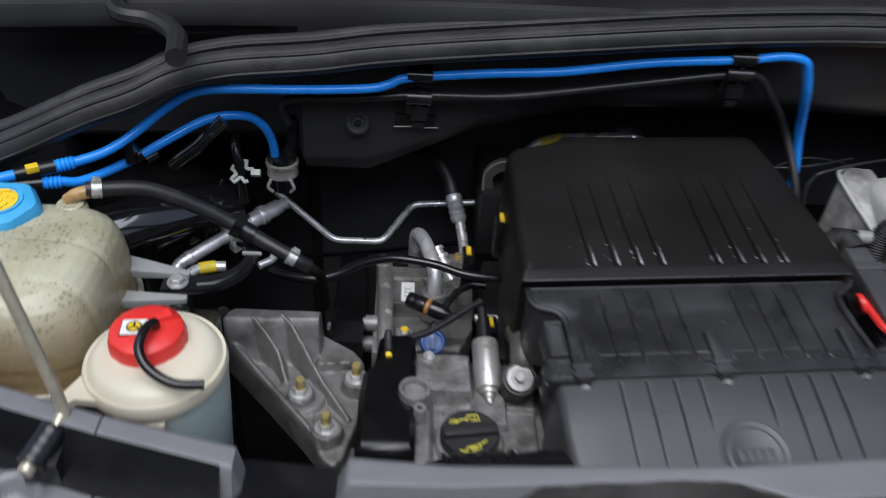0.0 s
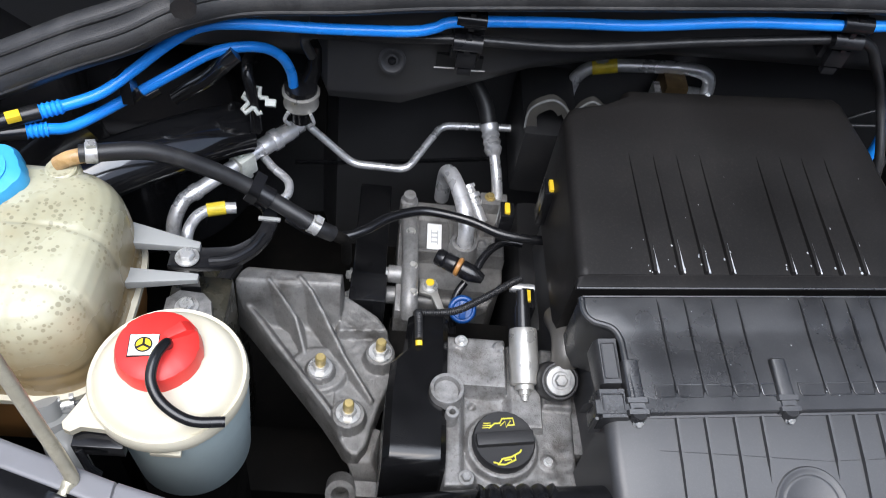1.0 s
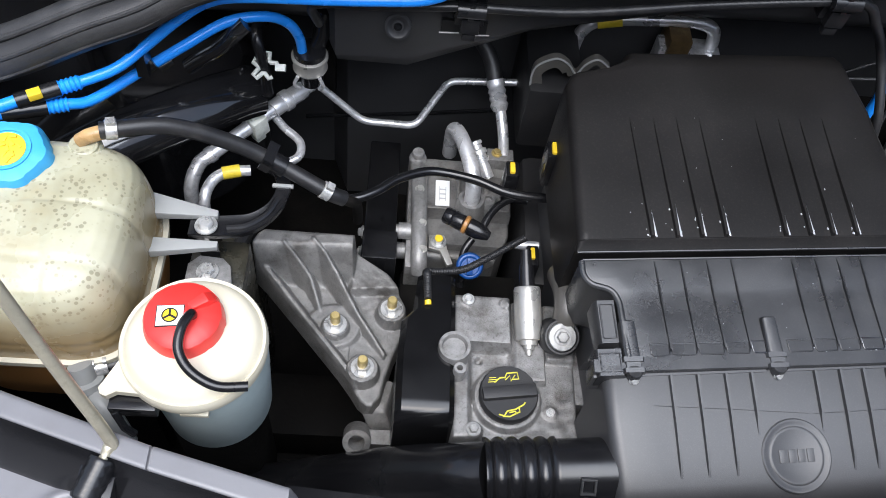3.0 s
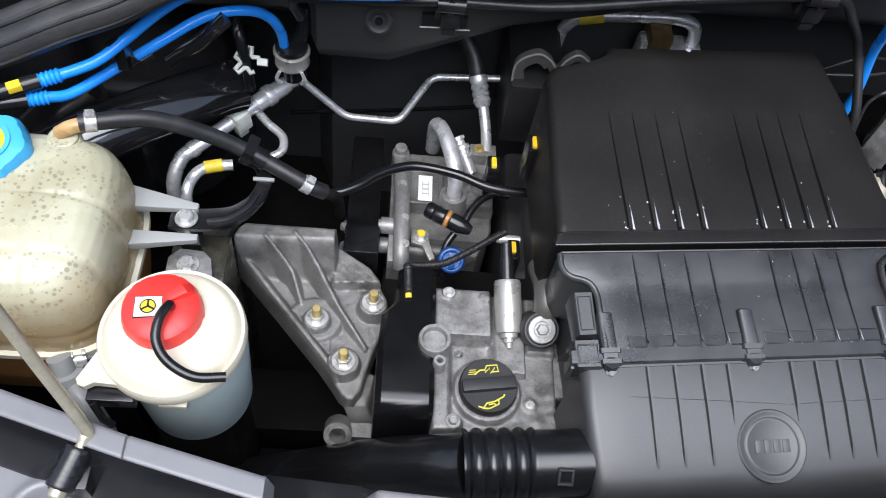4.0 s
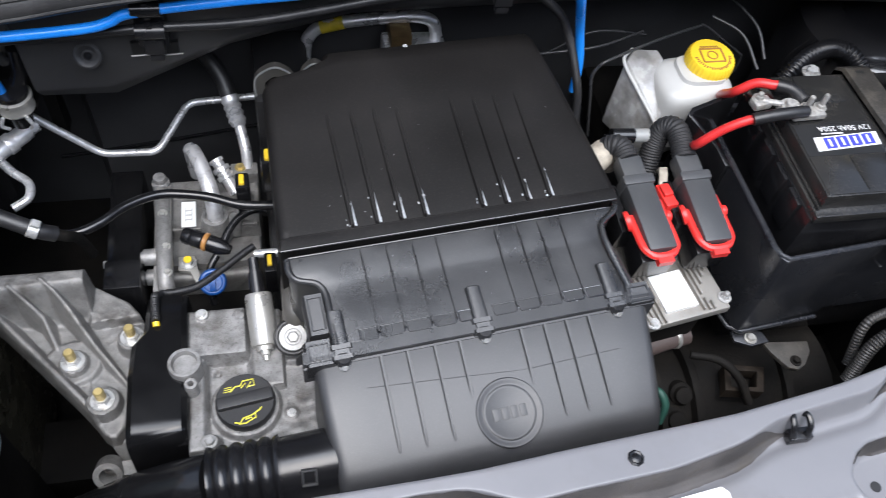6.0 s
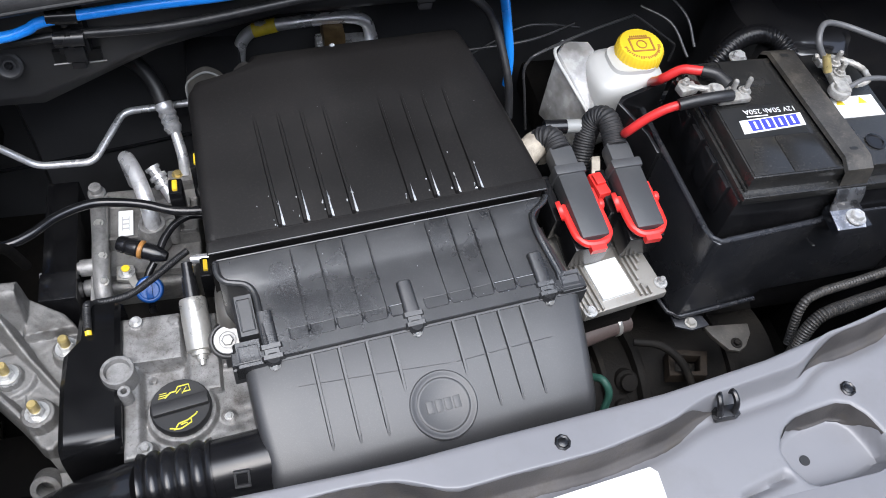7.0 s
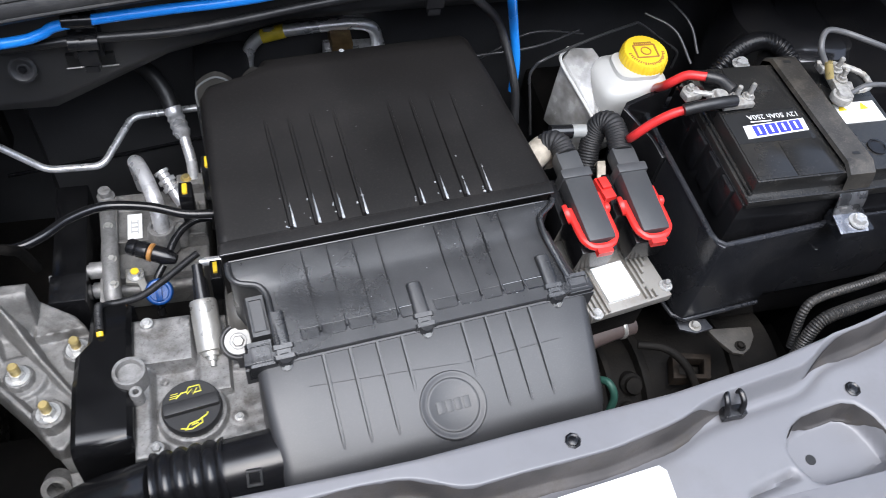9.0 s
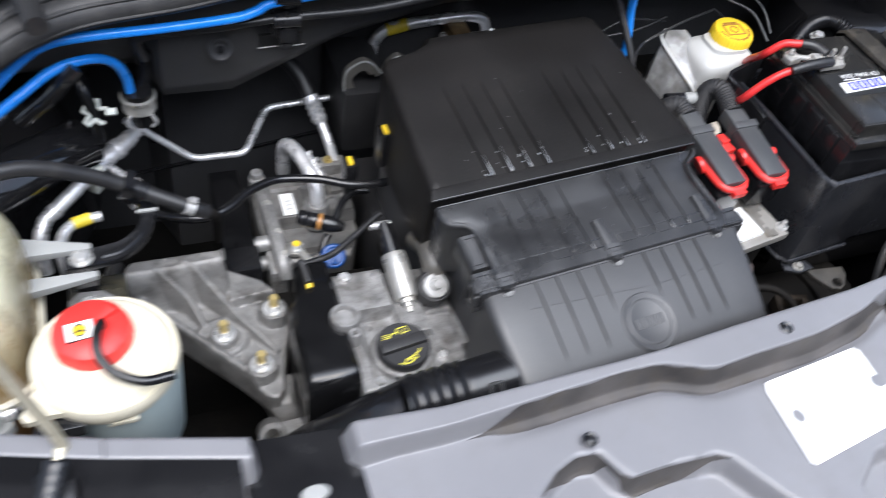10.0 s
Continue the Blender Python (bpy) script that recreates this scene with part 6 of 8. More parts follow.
part("body", casting(0.804, 0.956, [(0.80, -0.066), (0.99, -0.064)], [(0.80, 0.040), (0.835, 0.058), (0.846, 0.0625), (0.99, 0.0650)], compressor_height, 0.50, cols=64, step=0.0018, edge=0.004), CAST_DIRTY, comp, "grimy cast compressor housing", angle=45)
for x0, x1, y0, y1, z in ((0.028, 0.060, 0.868, 0.874, 0.6815), (-0.062, -0.012, 0.866, 0.871, 0.6815), (0.034, 0.054, 0.905, 0.926, 0.684), (-0.016, -0.010, 0.878, 0.925, 0.682), (-0.064, -0.058, 0.86, 0.945, 0.688)):
    f = B()
    box(f, x0, x1, y0, y1, 0.66, z)
    part("pad", f, CAST_DIRTY, comp, bevel=0.0015)
b = B()
sweep(b, spline([(-0.0735, 0.948, 0.682), (-0.071, 0.91, 0.684), (-0.0685, 0.869, 0.685), (-0.067, 0.822, 0.684), (-0.066, 0.785, 0.678), (-0.064, 0.770, 0.660)], 5), 0.0112, 16)
lathe(b, [(0.0125, 0.64), (0.0125, 0.690), (0.0088, 0.694), (0.0088, 0.703), (0.0001, 0.703)], Matrix.Translation((-0.0732, 0.9475, 0)), 20)
box(b, -0.084, -0.060, 0.775, 0.945, 0.50, 0.668)
part("end_plate", b, CAST, comp, "cast upright flange with a pin on top", bevel=0.002)
for x, y, z in ((-0.069, 0.888, 0.694), (-0.064, 0.832, 0.692), (-0.062, 0.792, 0.688)):
    bolt(comp, (x, y, z), 0.0045, STEEL)
for y, z in ((0.829, 0.674), (0.8145, 0.646)):
    f = B()
    rod(f, (-0.0955, y, z), (-0.062, y, z), 0.0118, 0.0118, 24)
    lathe(f, [(0.0085, -0.004), (0.0085, 0.001)], along((-0.0955, y, z), (-0.060, y, z)), 20)
    part("stud_boss", f, CAST, comp, bevel=0.001)
f = B()
prism(f, [(-0.052, 0.834), (-0.030, 0.834), (-0.026, 0.812), (-0.018, 0.788), (-0.026, 0.785), (-0.036, 0.808), (-0.052, 0.812)], 0.655, 0.662)
part("stay", f, STEEL, comp, "bent steel stay", bevel=0.001)
b = B()
box(b, -0.0455, -0.0255, 0.872, 0.9165, 0.672, 0.6805)
part("label", b, LABEL, comp, "white label with tiny bars", bevel=0.0006)
b = B()
for y in (0.884, 0.892, 0.900):
    box(b, -0.040, -0.031, y - 0.0012, y + 0.0012, 0.6805, 0.6810)
box(b, -0.0405, -0.0395, 0.880, 0.905, 0.6805, 0.6810)
box(b, -0.0315, -0.0305, 0.880, 0.905, 0.6805, 0.6810)
part("print", b, PRINT_GREY, comp)
b = B()
lathe(b, [(0.0215, 0.66), (0.0215, 0.684), (0.0195, 0.688), (0.0190, 0.700), (0.0175, 0.704), (0.0135, 0.704), (0.0130, 0.700), (0.0001, 0.700)], Matrix.Translation((0.003, 0.870, 0)), 32)
lathe(b, [(0.0115, 0.66), (0.0115, 0.697), (0.0095, 0.7005), (0.0055, 0.7005), (0.0050, 0.696), (0.0001, 0.696)], Matrix.Translation((0.0275, 0.874, 0)), 20)
part("port", b, CAST, comp, "machined pipe port with a bolt eye")
b = B()
box(b, 0.0265, 0.0650, 0.944, 0.966, 0.64, 0.701)
part("port", b, CAST, comp, "machined pipe port", bevel=0.002)
b = B()
sweep(b, spline([(0.003, 0.870, 0.690), (0.0035, 0.874, 0.715), (0.001, 0.890, 0.732), (-0.008, 0.922, 0.741), (-0.018, 0.950, 0.7425), (-0.0242, 0.966, 0.735), (-0.026, 0.978, 0.712), (-0.025, 0.985, 0.66)], 7), 0.0108, 20)
part("pipe", b, ALU_PIPE, comp, "bent aluminium pipe")
b = B()
lathe(b, [(0.009, -0.03), (0.009, -0.006), (0.0125, -0.005), (0.0130, 0.001), (0.0100, 0.002), (0.0100, 0.006), (0.0128, 0.007), (0.0128, 0.013), (0.0085, 0.015), (0.0085, 0.021), (0.0110, 0.022), (0.0110, 0.027), (0.0001, 0.028)], along((0.018, 0.950, 0.694), (0.004, 0.972, 0.712)), 28)
part("fitting", b, ALU_PIPE, comp, "ribbed aluminium fitting")
bolt(comp, (0.0405, 0.957, 0.701), 0.0055, BRASS)
bolt(comp, (-0.0385, 0.8225, 0.6615), 0.0078, ZINC)
f = B()
lathe(f, [(0.0056, 0.668), (0.0056, 0.6715), (0.0001, 0.6715)], Matrix.Translation((-0.0385, 0.8225, 0)), 14)
part("paint_mark", f, YELLOW, comp, "dab of yellow paint")
pump = thing("accessory_drive_cover", (-0.12, 0.87, 0.45), "flat black plastic cover beside the compressor", "cover")
b = B()
box(b, -0.1425, -0.0985, 0.818, 0.978, 0.45, 0.684)
part("body", b, COVER_BLACK, pump, bevel=0.003)
b = B()
box(b, -0.1435, -0.0965, 0.772, 0.8165, 0.45, 0.690)
part("front_cap", b, GLOSSY, pump, "glossy black front face", bevel=0.003)
for y, z in ((0.829, 0.664), (0.8135, 0.637), (0.84, 0.60)):
    bolt(pump, (-0.1435, y, z), 0.0062, ZINC, (-0.95, -0.15, 0.25))
low = B()
box(low, 0.075, 0.15, 0.74, 0.96, 0.45, 0.70)
box(low, -0.05, 0.075, 0.70, 0.78, 0.45, 0.60)
single("intake_manifold", low, PLASTIC_DULL, "dull black plastic manifold in the shade", "manifold", bevel=0.015)
b = thing("blue_sensor", (0.005, 0.755, 0.66), "dark blue round plastic sensor cap", "sensor")
f = B()
BS = Matrix.Translation((-0.001, 0.755, 0.712)) @ Matrix.Rotation(radians(40), 4, "X")
lathe(f, [(0.0125, -0.030), (0.0125, -0.008), (0.0175, -0.007), (0.0180, 0.0), (0.0165, 0.003), (0.0130, 0.0035), (0.0115, 0.002), (0.0001, 0.002)], BS, 28)
box(f, -0.004, 0.004, -0.011, 0.011, 0.001, 0.006, BS)
part("body", f, BLUE_DARK, b, bevel=0.001)


def wire(points, r, material, label, name="cable", category="cable", group="engine cables", n=10, wave=0.0):
    f = B()
    pts = spline(points, 7)
    if wave:
        pts = dense(pts, wave / 6)
        sweep(f, pts, r, n, radius=lambda s: 1 + 0.09 * math.cos(2 * math.pi * s / wave))
    else:
        sweep(f, pts, r, n)
    return single(name, f, material, label, category, group, angle=60)


wire([(-0.225, 0.835, 0.760), (-0.195, 0.812, 0.770), (-0.160, 0.804, 0.774), (-0.130, 0.817, 0.775), (-0.103, 0.840, 0.774), (-0.072, 0.857, 0.771), (-0.045, 0.862, 0.768), (0.0, 0.855, 0.766), (0.042, 0.841, 0.762), (0.085, 0.838, 0.760), (0.115, 0.84, 0.76)], 0.0062, GLOSSY, "glossy black cable over the compressor")
wire([(0.075, 0.850, 0.735), (0.055, 0.852, 0.734), (0.036, 0.842, 0.731), (0.022, 0.824, 0.727), (0.014, 0.806, 0.722)], 0.0055, GLOSSY, "black cable bending into the rubber boot")
boot = thing("cable_boot", (-0.01, 0.81, 0.70), "black rubber boot with a brown ring on a cable end", "cable boot", group="engine cables")
BOOT = along((-0.036, 0.824, 0.7275), (0.018, 0.800, 0.722))
f = B()
lathe(f, [(0.0001, -0.002), (0.0090, -0.001), (0.0112, 0.002), (0.0118, 0.010), (0.0105, 0.012), (0.0118, 0.014), (0.0118, 0.026), (0.0095, 0.029)], BOOT, 20)
part("cap", f, GLOSSY, boot)
f = B()
lathe(f, [(0.0095, 0.0275), (0.0125, 0.029), (0.0128, 0.033), (0.0100, 0.035)], BOOT, 20)
part("ring", f, AMBER, boot, "brown ring")
f = B()
lathe(f, [(0.0098, 0.033), (0.0120, 0.036), (0.0115, 0.050), (0.0085, 0.060), (0.0060, 0.066), (0.0001, 0.067)], BOOT, 20)
part("sleeve", f, GLOSSY, boot)
wire([(0.004, 0.806, 0.700), (-0.006, 0.792, 0.69), (-0.008, 0.775, 0.675), (-0.006, 0.76, 0.65)], 0.0052, GLOSSY, "black cable looping down beside the sensor")
wire([(0.058, 0.752, 0.792), (0.042, 0.744, 0.786), (0.012, 0.730, 0.772), (-0.015, 0.720, 0.760), (-0.042, 0.722, 0.748), (-0.056, 0.724, 0.744), (-0.0605, 0.714, 0.756), (-0.0605, 0.695, 0.782), (-0.0590, 0.664, 0.781)], 0.0046, RUBBER, "braided black sensor cable along the cover", wave=0.0022)
wire([(-0.059, 0.663, 0.780), (-0.0585, 0.658, 0.778)], 0.0040, YELLOW, "yellow cable end on the timing cover", name="cable_end", n=12)
wire([(0.055, 0.775, 0.74), (0.085, 0.775, 0.74)], 0.006, ALU_PIPE, "short bare metal pipe", name="pipe_stub")
for k, (x, y, z) in enumerate(((0.0464, 0.8614, 0.7886), (0.0830, 0.8315, 0.8690))):
    f = thing("plug", (x, y, z - 0.06), "black electrical plug with a yellow catch", "plug", group="plugs beside the filter box")
    g = B()
    box(g, x - 0.009, x + 0.009, y - 0.012, y + 0.014, z - 0.06, z - 0.002)
    part("body", g, GLOSSY, f, bevel=0.003)
    g = B()
    box(g, x - 0.004, x + 0.003, y - 0.008, y + 0.009, z - 0.010, z + 0.002)
    part("catch", g, YELLOW, f, "yellow catch", bevel=0.002)
f = thing("plug", (0.068, 0.745, 0.70), "black electrical plug with a yellow catch", "plug", group="plugs beside the filter box")
g = B()
box(g, 0.067, 0.083, 0.738, 0.768, 0.70, 0.752)
part("body", g, GLOSSY, f, bevel=0.003)
g = B()
box(g, 0.0715, 0.0770, 0.746, 0.762, 0.751, 0.756)
part("catch", g, YELLOW, f, "yellow-green catch", bevel=0.001)


# ================= battery side =================
TRAY = shader("scuffed_black_plastic", (0.019, 0.020, 0.0235), 0.28, grain=500, bump=0.15, dirt=(0.05, 0.048, 0.046), dirt_amount=0.4, dirt_size=18, spec=0.7, dust=(0.10, 0.10, 0.10), dust_amount=0.25, dust_size=200)
btray = thing("battery_tray", (0.85, 0.74, 0.60), "deep black plastic battery tray", "battery tray")
b = B()
X0, X1, Y0, Y1 = 0.680, 1.03, 0.610, 0.880
FLOOR = 0.705
outer = [(X0 + 0.014, Y0 + 0.002), (0.842, Y0 + 0.017), (0.853, Y0 + 0.024), (X1, Y0 + 0.026), (X1, Y1), (X0 - 0.002, Y1), (X0 + 0.003, Y0 + 0.024), (X0 + 0.007, Y0 + 0.009)]
inner = [(X0 + 0.018, Y0 + 0.010), (0.842, Y0 + 0.022), (0.853, Y0 + 0.0285), (X1 - 0.008, Y0 + 0.030), (X1 - 0.008, Y1 - 0.008), (X0 + 0.006, Y1 - 0.008), (X0 + 0.010, Y0 + 0.028), (X0 + 0.013, Y0 + 0.015)]
low = [(x - (0.020 if 0.83 < x < 0.86 else 0.0), y - (0.006 if x < 0.86 and y < 0.64 else 0.0)) for x, y in outer]
rings(b, [[(x, y, FLOOR) for x, y in low], [(x, y, FLOOR + 0.012) for x, y in low], [(x, y, 0.864) for x, y in outer], [(x, y, 0.867) for x, y in outer], [(x, y, 0.867) for x, y in inner], [(x, y, 0.74) for x, y in inner]])
part("tub", b, TRAY, btray, bevel=0.004, angle=45)
b = B()
sweep(b, dense([(0.864, Y0 + 0.027, 0.866), (0.843, Y0 + 0.0195, 0.866), (X0 + 0.017, Y0 + 0.0065, 0.866), (X0 + 0.010, Y0 + 0.012, 0.866), (X0 + 0.006, Y0 + 0.026, 0.866), (X0 + 0.002, Y1 - 0.07, 0.866)], 0.012), 0.0042, 10)
part("rolled_rim", b, TRAY, btray, "rounded worn upper rim")
b = B()
sweep(b, dense([(0.818, Y0 + 0.007, FLOOR), (X0 + 0.014, Y0 - 0.005, FLOOR), (X0 - 0.002, Y0 + 0.010, FLOOR), (X0 - 0.002, Y1 - 0.05, FLOOR)], 0.02), 0.0034, 10)
part("bottom_lip", b, TRAY, btray, "scuffed rolled bottom edge")
b = B()
prism(b, [(0.690, 0.615), (0.735, 0.606), (0.740, 0.590), (0.712, 0.586), (0.690, 0.596)], 0.692, 0.697)
part("tab", b, TRAY, btray, "mounting tab", bevel=0.001)
bolt(btray, (0.714, 0.597, 0.697), 0.006, STEEL)
bolt(btray, (0.872, 0.6355, 0.803), 0.0032, STEEL, (0, -1, 0.3), "screw", "small bright screw")
b = B()
prism(b, [(0.848, 0.598), (0.896, 0.600), (0.898, 0.640), (0.850, 0.640)], 0.868, 0.8855)
part("clip_ledge", b, TRAY, btray, "ledge under the strap's clip", bevel=0.003)
b = B()
loops = []
for x, y, nx, ny, z in ((0.712, 0.860, 0.0, 0.006, 0.902), (0.675, 0.849, -0.002, 0.006, 0.902), (0.642, 0.838, -0.003, 0.006, 0.900), (0.636, 0.833, -0.006, 0.001, 0.898), (0.650, 0.820, -0.004, -0.004, 0.888), (0.672, 0.800, -0.005, -0.003, 0.872), (0.680, 0.770, -0.006, 0.0, 0.864)):
    loops.append([(x, y, 0.79), (x, y, z), (x + nx, y + ny, z), (x + nx, y + ny, 0.79)])
rings(b, loops)
part("rear_wall", b, GLOSSY, btray, "raised rear edge", bevel=0.001)
b = B()
box(b, 0.72, 1.03, 0.65, 0.86, 0.60, 0.704)
part("stand", b, BODY, btray, "black steel stand under the tray", bevel=0.01)

BATTERY = shader("dusty_battery_plastic", (0.019, 0.0186, 0.018), 0.28, rough_vary=0.1, grain=600, bump=0.08, dirt=(0.050, 0.046, 0.040), dirt_amount=0.45, dirt_size=15, spec=0.6, dust=(0.10, 0.095, 0.085), dust_amount=0.2, dust_size=260)
bat = thing("car_battery", (0.84, 0.74, 0.741), "black car battery with white labels and corroded terminals", "battery")
b = B()
box(b, 0.714, 0.965, 0.642, 0.856, 0.741, 0.912)
case = part("case", b, GLOSSY, bat, bevel=0.003)
b = B()
box(b, 0.724, 0.962, 0.650, 0.850, 0.912, 0.944)
lid = part("lid", b, BATTERY, bat, bevel=0.003)
b = B()
box(b, 0.716, 0.964, 0.638, 0.852, 0.908, 0.921)
part("lid_step", b, BATTERY, bat, bevel=0.002)
for x0, x1, y0, y1 in ((0.7265, 0.7800, 0.6525, 0.7105), (0.7815, 0.8440, 0.6525, 0.7105), (0.7640, 0.8220, 0.800, 0.848)):
    g = B()
    box(g, x0, x1, y0, y1, 0.94, 0.9452)
    part("lid_panel", g, BATTERY, lid, bevel=0.001)
g = B()
sweep(g, [(0.722, 0.648, 0.9235), (0.722, 0.850, 0.9235)], 0.0022, 8)
part("lid_edge", g, BATTERY, lid, "scuffed raised edge")
for y in (0.68, 0.72, 0.76, 0.80):
    g = B()
    box(g, 0.7085, 0.714, y - 0.014, y + 0.014, 0.86, 0.911)
    part("case_rib", g, GLOSSY, case, bevel=0.001)
b = B()
box(b, 0.727, 0.832, 0.712, 0.764, 0.944, 0.9448)
part("label", b, PRINT_BLACK, bat, "black and white printed label")
b = B()
field = [(0.7435, 0.7185), (0.8335, 0.7245), (0.8355, 0.7455), (0.7460, 0.7405)]
prism(b, field, 0.9446, 0.9456)
face = part("label_field", b, LABEL, bat)
for k in range(4):
    g = B()
    x, y = 0.7565 + 0.0182 * k, 0.7215 + 0.0012 * k
    prism(g, [(x, y), (x + 0.0152, y + 0.001), (x + 0.0165, y + 0.0182), (x + 0.0010, y + 0.0172)], 0.9456, 0.9461)
    block = part("label_block", g, PRINT_BLUE, bat)
    g = B()
    prism(g, [(x + 0.0060, y + 0.0030), (x + 0.0090, y + 0.0030), (x + 0.0096, y + 0.0150), (x + 0.0066, y + 0.0150)], 0.9461, 0.9464)
    part("label_bar", g, LABEL, block)
g = B()
box(g, 0.760, 0.790, 0.7455, 0.7475, 0.9446, 0.9452)
part("label_bars", g, PRINT_WHITE, bat)
b = B()
box(b, 0.891, 0.953, 0.729, 0.765, 0.944, 0.9455)
part("label", b, LABEL, bat, "white warning label")
for x in (0.893, 0.926):
    g = B()
    prism(g, [(x, 0.751), (x + 0.013, 0.751), (x + 0.0065, 0.763)], 0.9453, 0.9462)
    part("warning_mark", g, YELLOW, bat, "yellow triangle")
g = B()
lathe(g, [(0.013, 0.944), (0.013, 0.946), (0.010, 0.9465), (0.009, 0.945), (0.0001, 0.945)], Matrix.Translation((0.913, 0.6855, 0)), 24)
part("plug", g, GLOSSY, bat)
# hold-down strap
CLIP_STEEL = shader("scuffed_plated_steel", (0.42, 0.42, 0.43), 0.26, metal=0.95, vary=0.3, size=60, grain=300, bump=0.25, dirt=(0.10, 0.095, 0.09), dirt_amount=0.5, dirt_size=50)
STRAP = shader("dusty_dark_steel", (0.040, 0.037, 0.033), 0.42, metal=0.2, vary=0.3, size=25, grain=400, bump=0.2, dirt=(0.12, 0.105, 0.085), dirt_amount=0.7, dirt_size=30, dust=(0.16, 0.14, 0.12), dust_amount=0.3, dust_size=260)
strap = thing("battery_strap", (0.855, 0.74, 0.86), "dark steel hold-down strap across the battery", "strap")
b = B()
rings(b, [[(x, y, z), (x + 0.002, y, z + 0.005), (x + 0.038, y, z + 0.005), (x + 0.040, y, z), (x + 0.038, y, z + 0.002), (x + 0.002, y, z + 0.002)] for x, y, z in ((0.837, 0.862, 0.90), (0.837, 0.862, 0.940), (0.838, 0.850, 0.9485), (0.848, 0.66, 0.9485), (0.8485, 0.645, 0.940), (0.8485, 0.640, 0.920))])
band = part("band", b, STRAP, strap)
# thin black plates on the strap paint in the shade of its slots
for y, x in ((0.842, 0.858), (0.672, 0.868)):
    g = B()
    prism(g, [(x - 0.005, y - 0.0022), (x + 0.005, y - 0.0030), (x + 0.006, y), (x + 0.004, y + 0.0022), (x - 0.005, y + 0.0026)], 0.9536, 0.9539)
    part("slot", g, PRINT_BLACK, band, "small black plate painting a slot's shade")
b = B()
rings(b, [[(0.848 - k * 0.0012, y, z), (0.889 - k * 0.0012, y, z), (0.889 - k * 0.0012, y - 0.0025, z - 0.0015), (0.848 - k * 0.0012, y - 0.0025, z - 0.0015)] for k, (y, z) in enumerate(((0.652, 0.920), (0.640, 0.919), (0.634, 0.912), (0.630, 0.899), (0.626, 0.892), (0.600, 0.889)))])
part("clip_plate", b, CLIP_STEEL, strap, "bright steel clip")
bolt(strap, (0.8735, 0.611, 0.8905), 0.0085, ZINC)


BRAKE_LINE = shader("coated_brake_line", (0.045, 0.045, 0.046), 0.3, vary=0.2, grain=300, bump=0.05)
GREY_WIRE = shader("grey_cable", (0.11, 0.11, 0.112), 0.4, vary=0.2, grain=300, bump=0.1)


CORRODED = shader("corroded_lead", (0.36, 0.35, 0.33), 0.5, metal=0.35, vary=0.4, size=130, grain=500, bump=0.5, dirt=(0.20, 0.17, 0.12), dirt_amount=0.8, dirt_size=70)


def terminal(at, turn, label, studs, plates, lead):
    """A corroded lead clamp: overlapping plates and a lead along a turned axis, with upright studs."""
    t = thing("battery_terminal", at, label, "terminal", group="battery terminals")
    m = Matrix.Translation(at) @ Matrix.Rotation(radians(turn), 4, "Z")
    g = B()
    lathe(g, [(0.0100, 0.0), (0.0092, 0.014), (0.0078, 0.017), (0.0001, 0.0165)], m, 20)
    post = part("post", g, CORRODED, t, "grey lead post")
    g = B()
    lathe(g, [(0.0104, 0.004), (0.0140, 0.004), (0.0146, 0.009), (0.0132, 0.0128), (0.0104, 0.013)], m, 20)
    part("post_clamp", g, CORRODED, t, "corroded lead clamp")
    for x0, x1, y0, y1, z0, z1, lean in plates:
        g = B()
        box(g, x0, x1, y0, y1, z0, z1, m @ Matrix.Rotation(radians(lean), 4, "Z"))
        part("jaw", g, CORRODED, t, bevel=0.0022)
    for x, y, z, h in studs:
        p = m @ Vector((x, y, z))
        bolt(t, p, 0.0056, CORRODED, stud=h, stud_material=CORRODED)
    g = B()
    sweep(g, spline([m @ Vector(p) for p in lead], 5), 0.0040, 10, radius=lambda s: 1 + 0.10 * math.sin(s * 900))
    part("lead_bar", g, CORRODED, t, "crumbling grey lead bar")
    return t


terminal((0.731, 0.786, 0.944), 0, "corroded positive battery terminal with small nuts", ((0.018, -0.005, 0.012, 0.020), (0.037, -0.005, 0.012, 0.022), (-0.038, 0.016, 0.011, 0.010)),
         ((-0.004, 0.041, -0.020, -0.002, 0.004, 0.0125, 2), (0.004, 0.022, -0.014, 0.012, 0.002, 0.0105, -6), (-0.012, 0.006, -0.006, 0.012, 0.002, 0.010, 18), (-0.045, -0.020, 0.010, 0.026, 0.002, 0.012, 10)),
         [(-0.046, 0.018, 0.008), (-0.036, 0.014, 0.0095), (-0.024, 0.010, 0.010), (-0.008, 0.006, 0.010)])
terminal((0.897, 0.764, 0.950), 82, "corroded negative battery terminal with small nuts", ((0.026, -0.006, 0.016, 0.018), (0.042, -0.004, 0.018, 0.020)),
         ((-0.006, 0.054, -0.013, 0.006, 0.004, 0.0150, 0), (0.010, 0.030, -0.020, -0.004, 0.002, 0.0120, -8), (0.044, 0.062, -0.006, 0.007, 0.008, 0.018, 10)),
         [(0.056, 0.018, 0.016), (0.053, 0.006, 0.019), (0.050, -0.010, 0.019), (0.045, -0.030, 0.017), (0.034, -0.044, 0.015), (0.016, -0.044, 0.013), (0.008, -0.024, 0.012)])
wire([(0.735, 0.768, 0.964), (0.706, 0.766, 0.962), (0.667, 0.771, 0.950), (0.640, 0.774, 0.930), (0.622, 0.780, 0.900), (0.640, 0.808, 0.866), (0.660, 0.84, 0.82)], 0.0060, RED_RUBBER, "thick red cable from the battery", n=14)
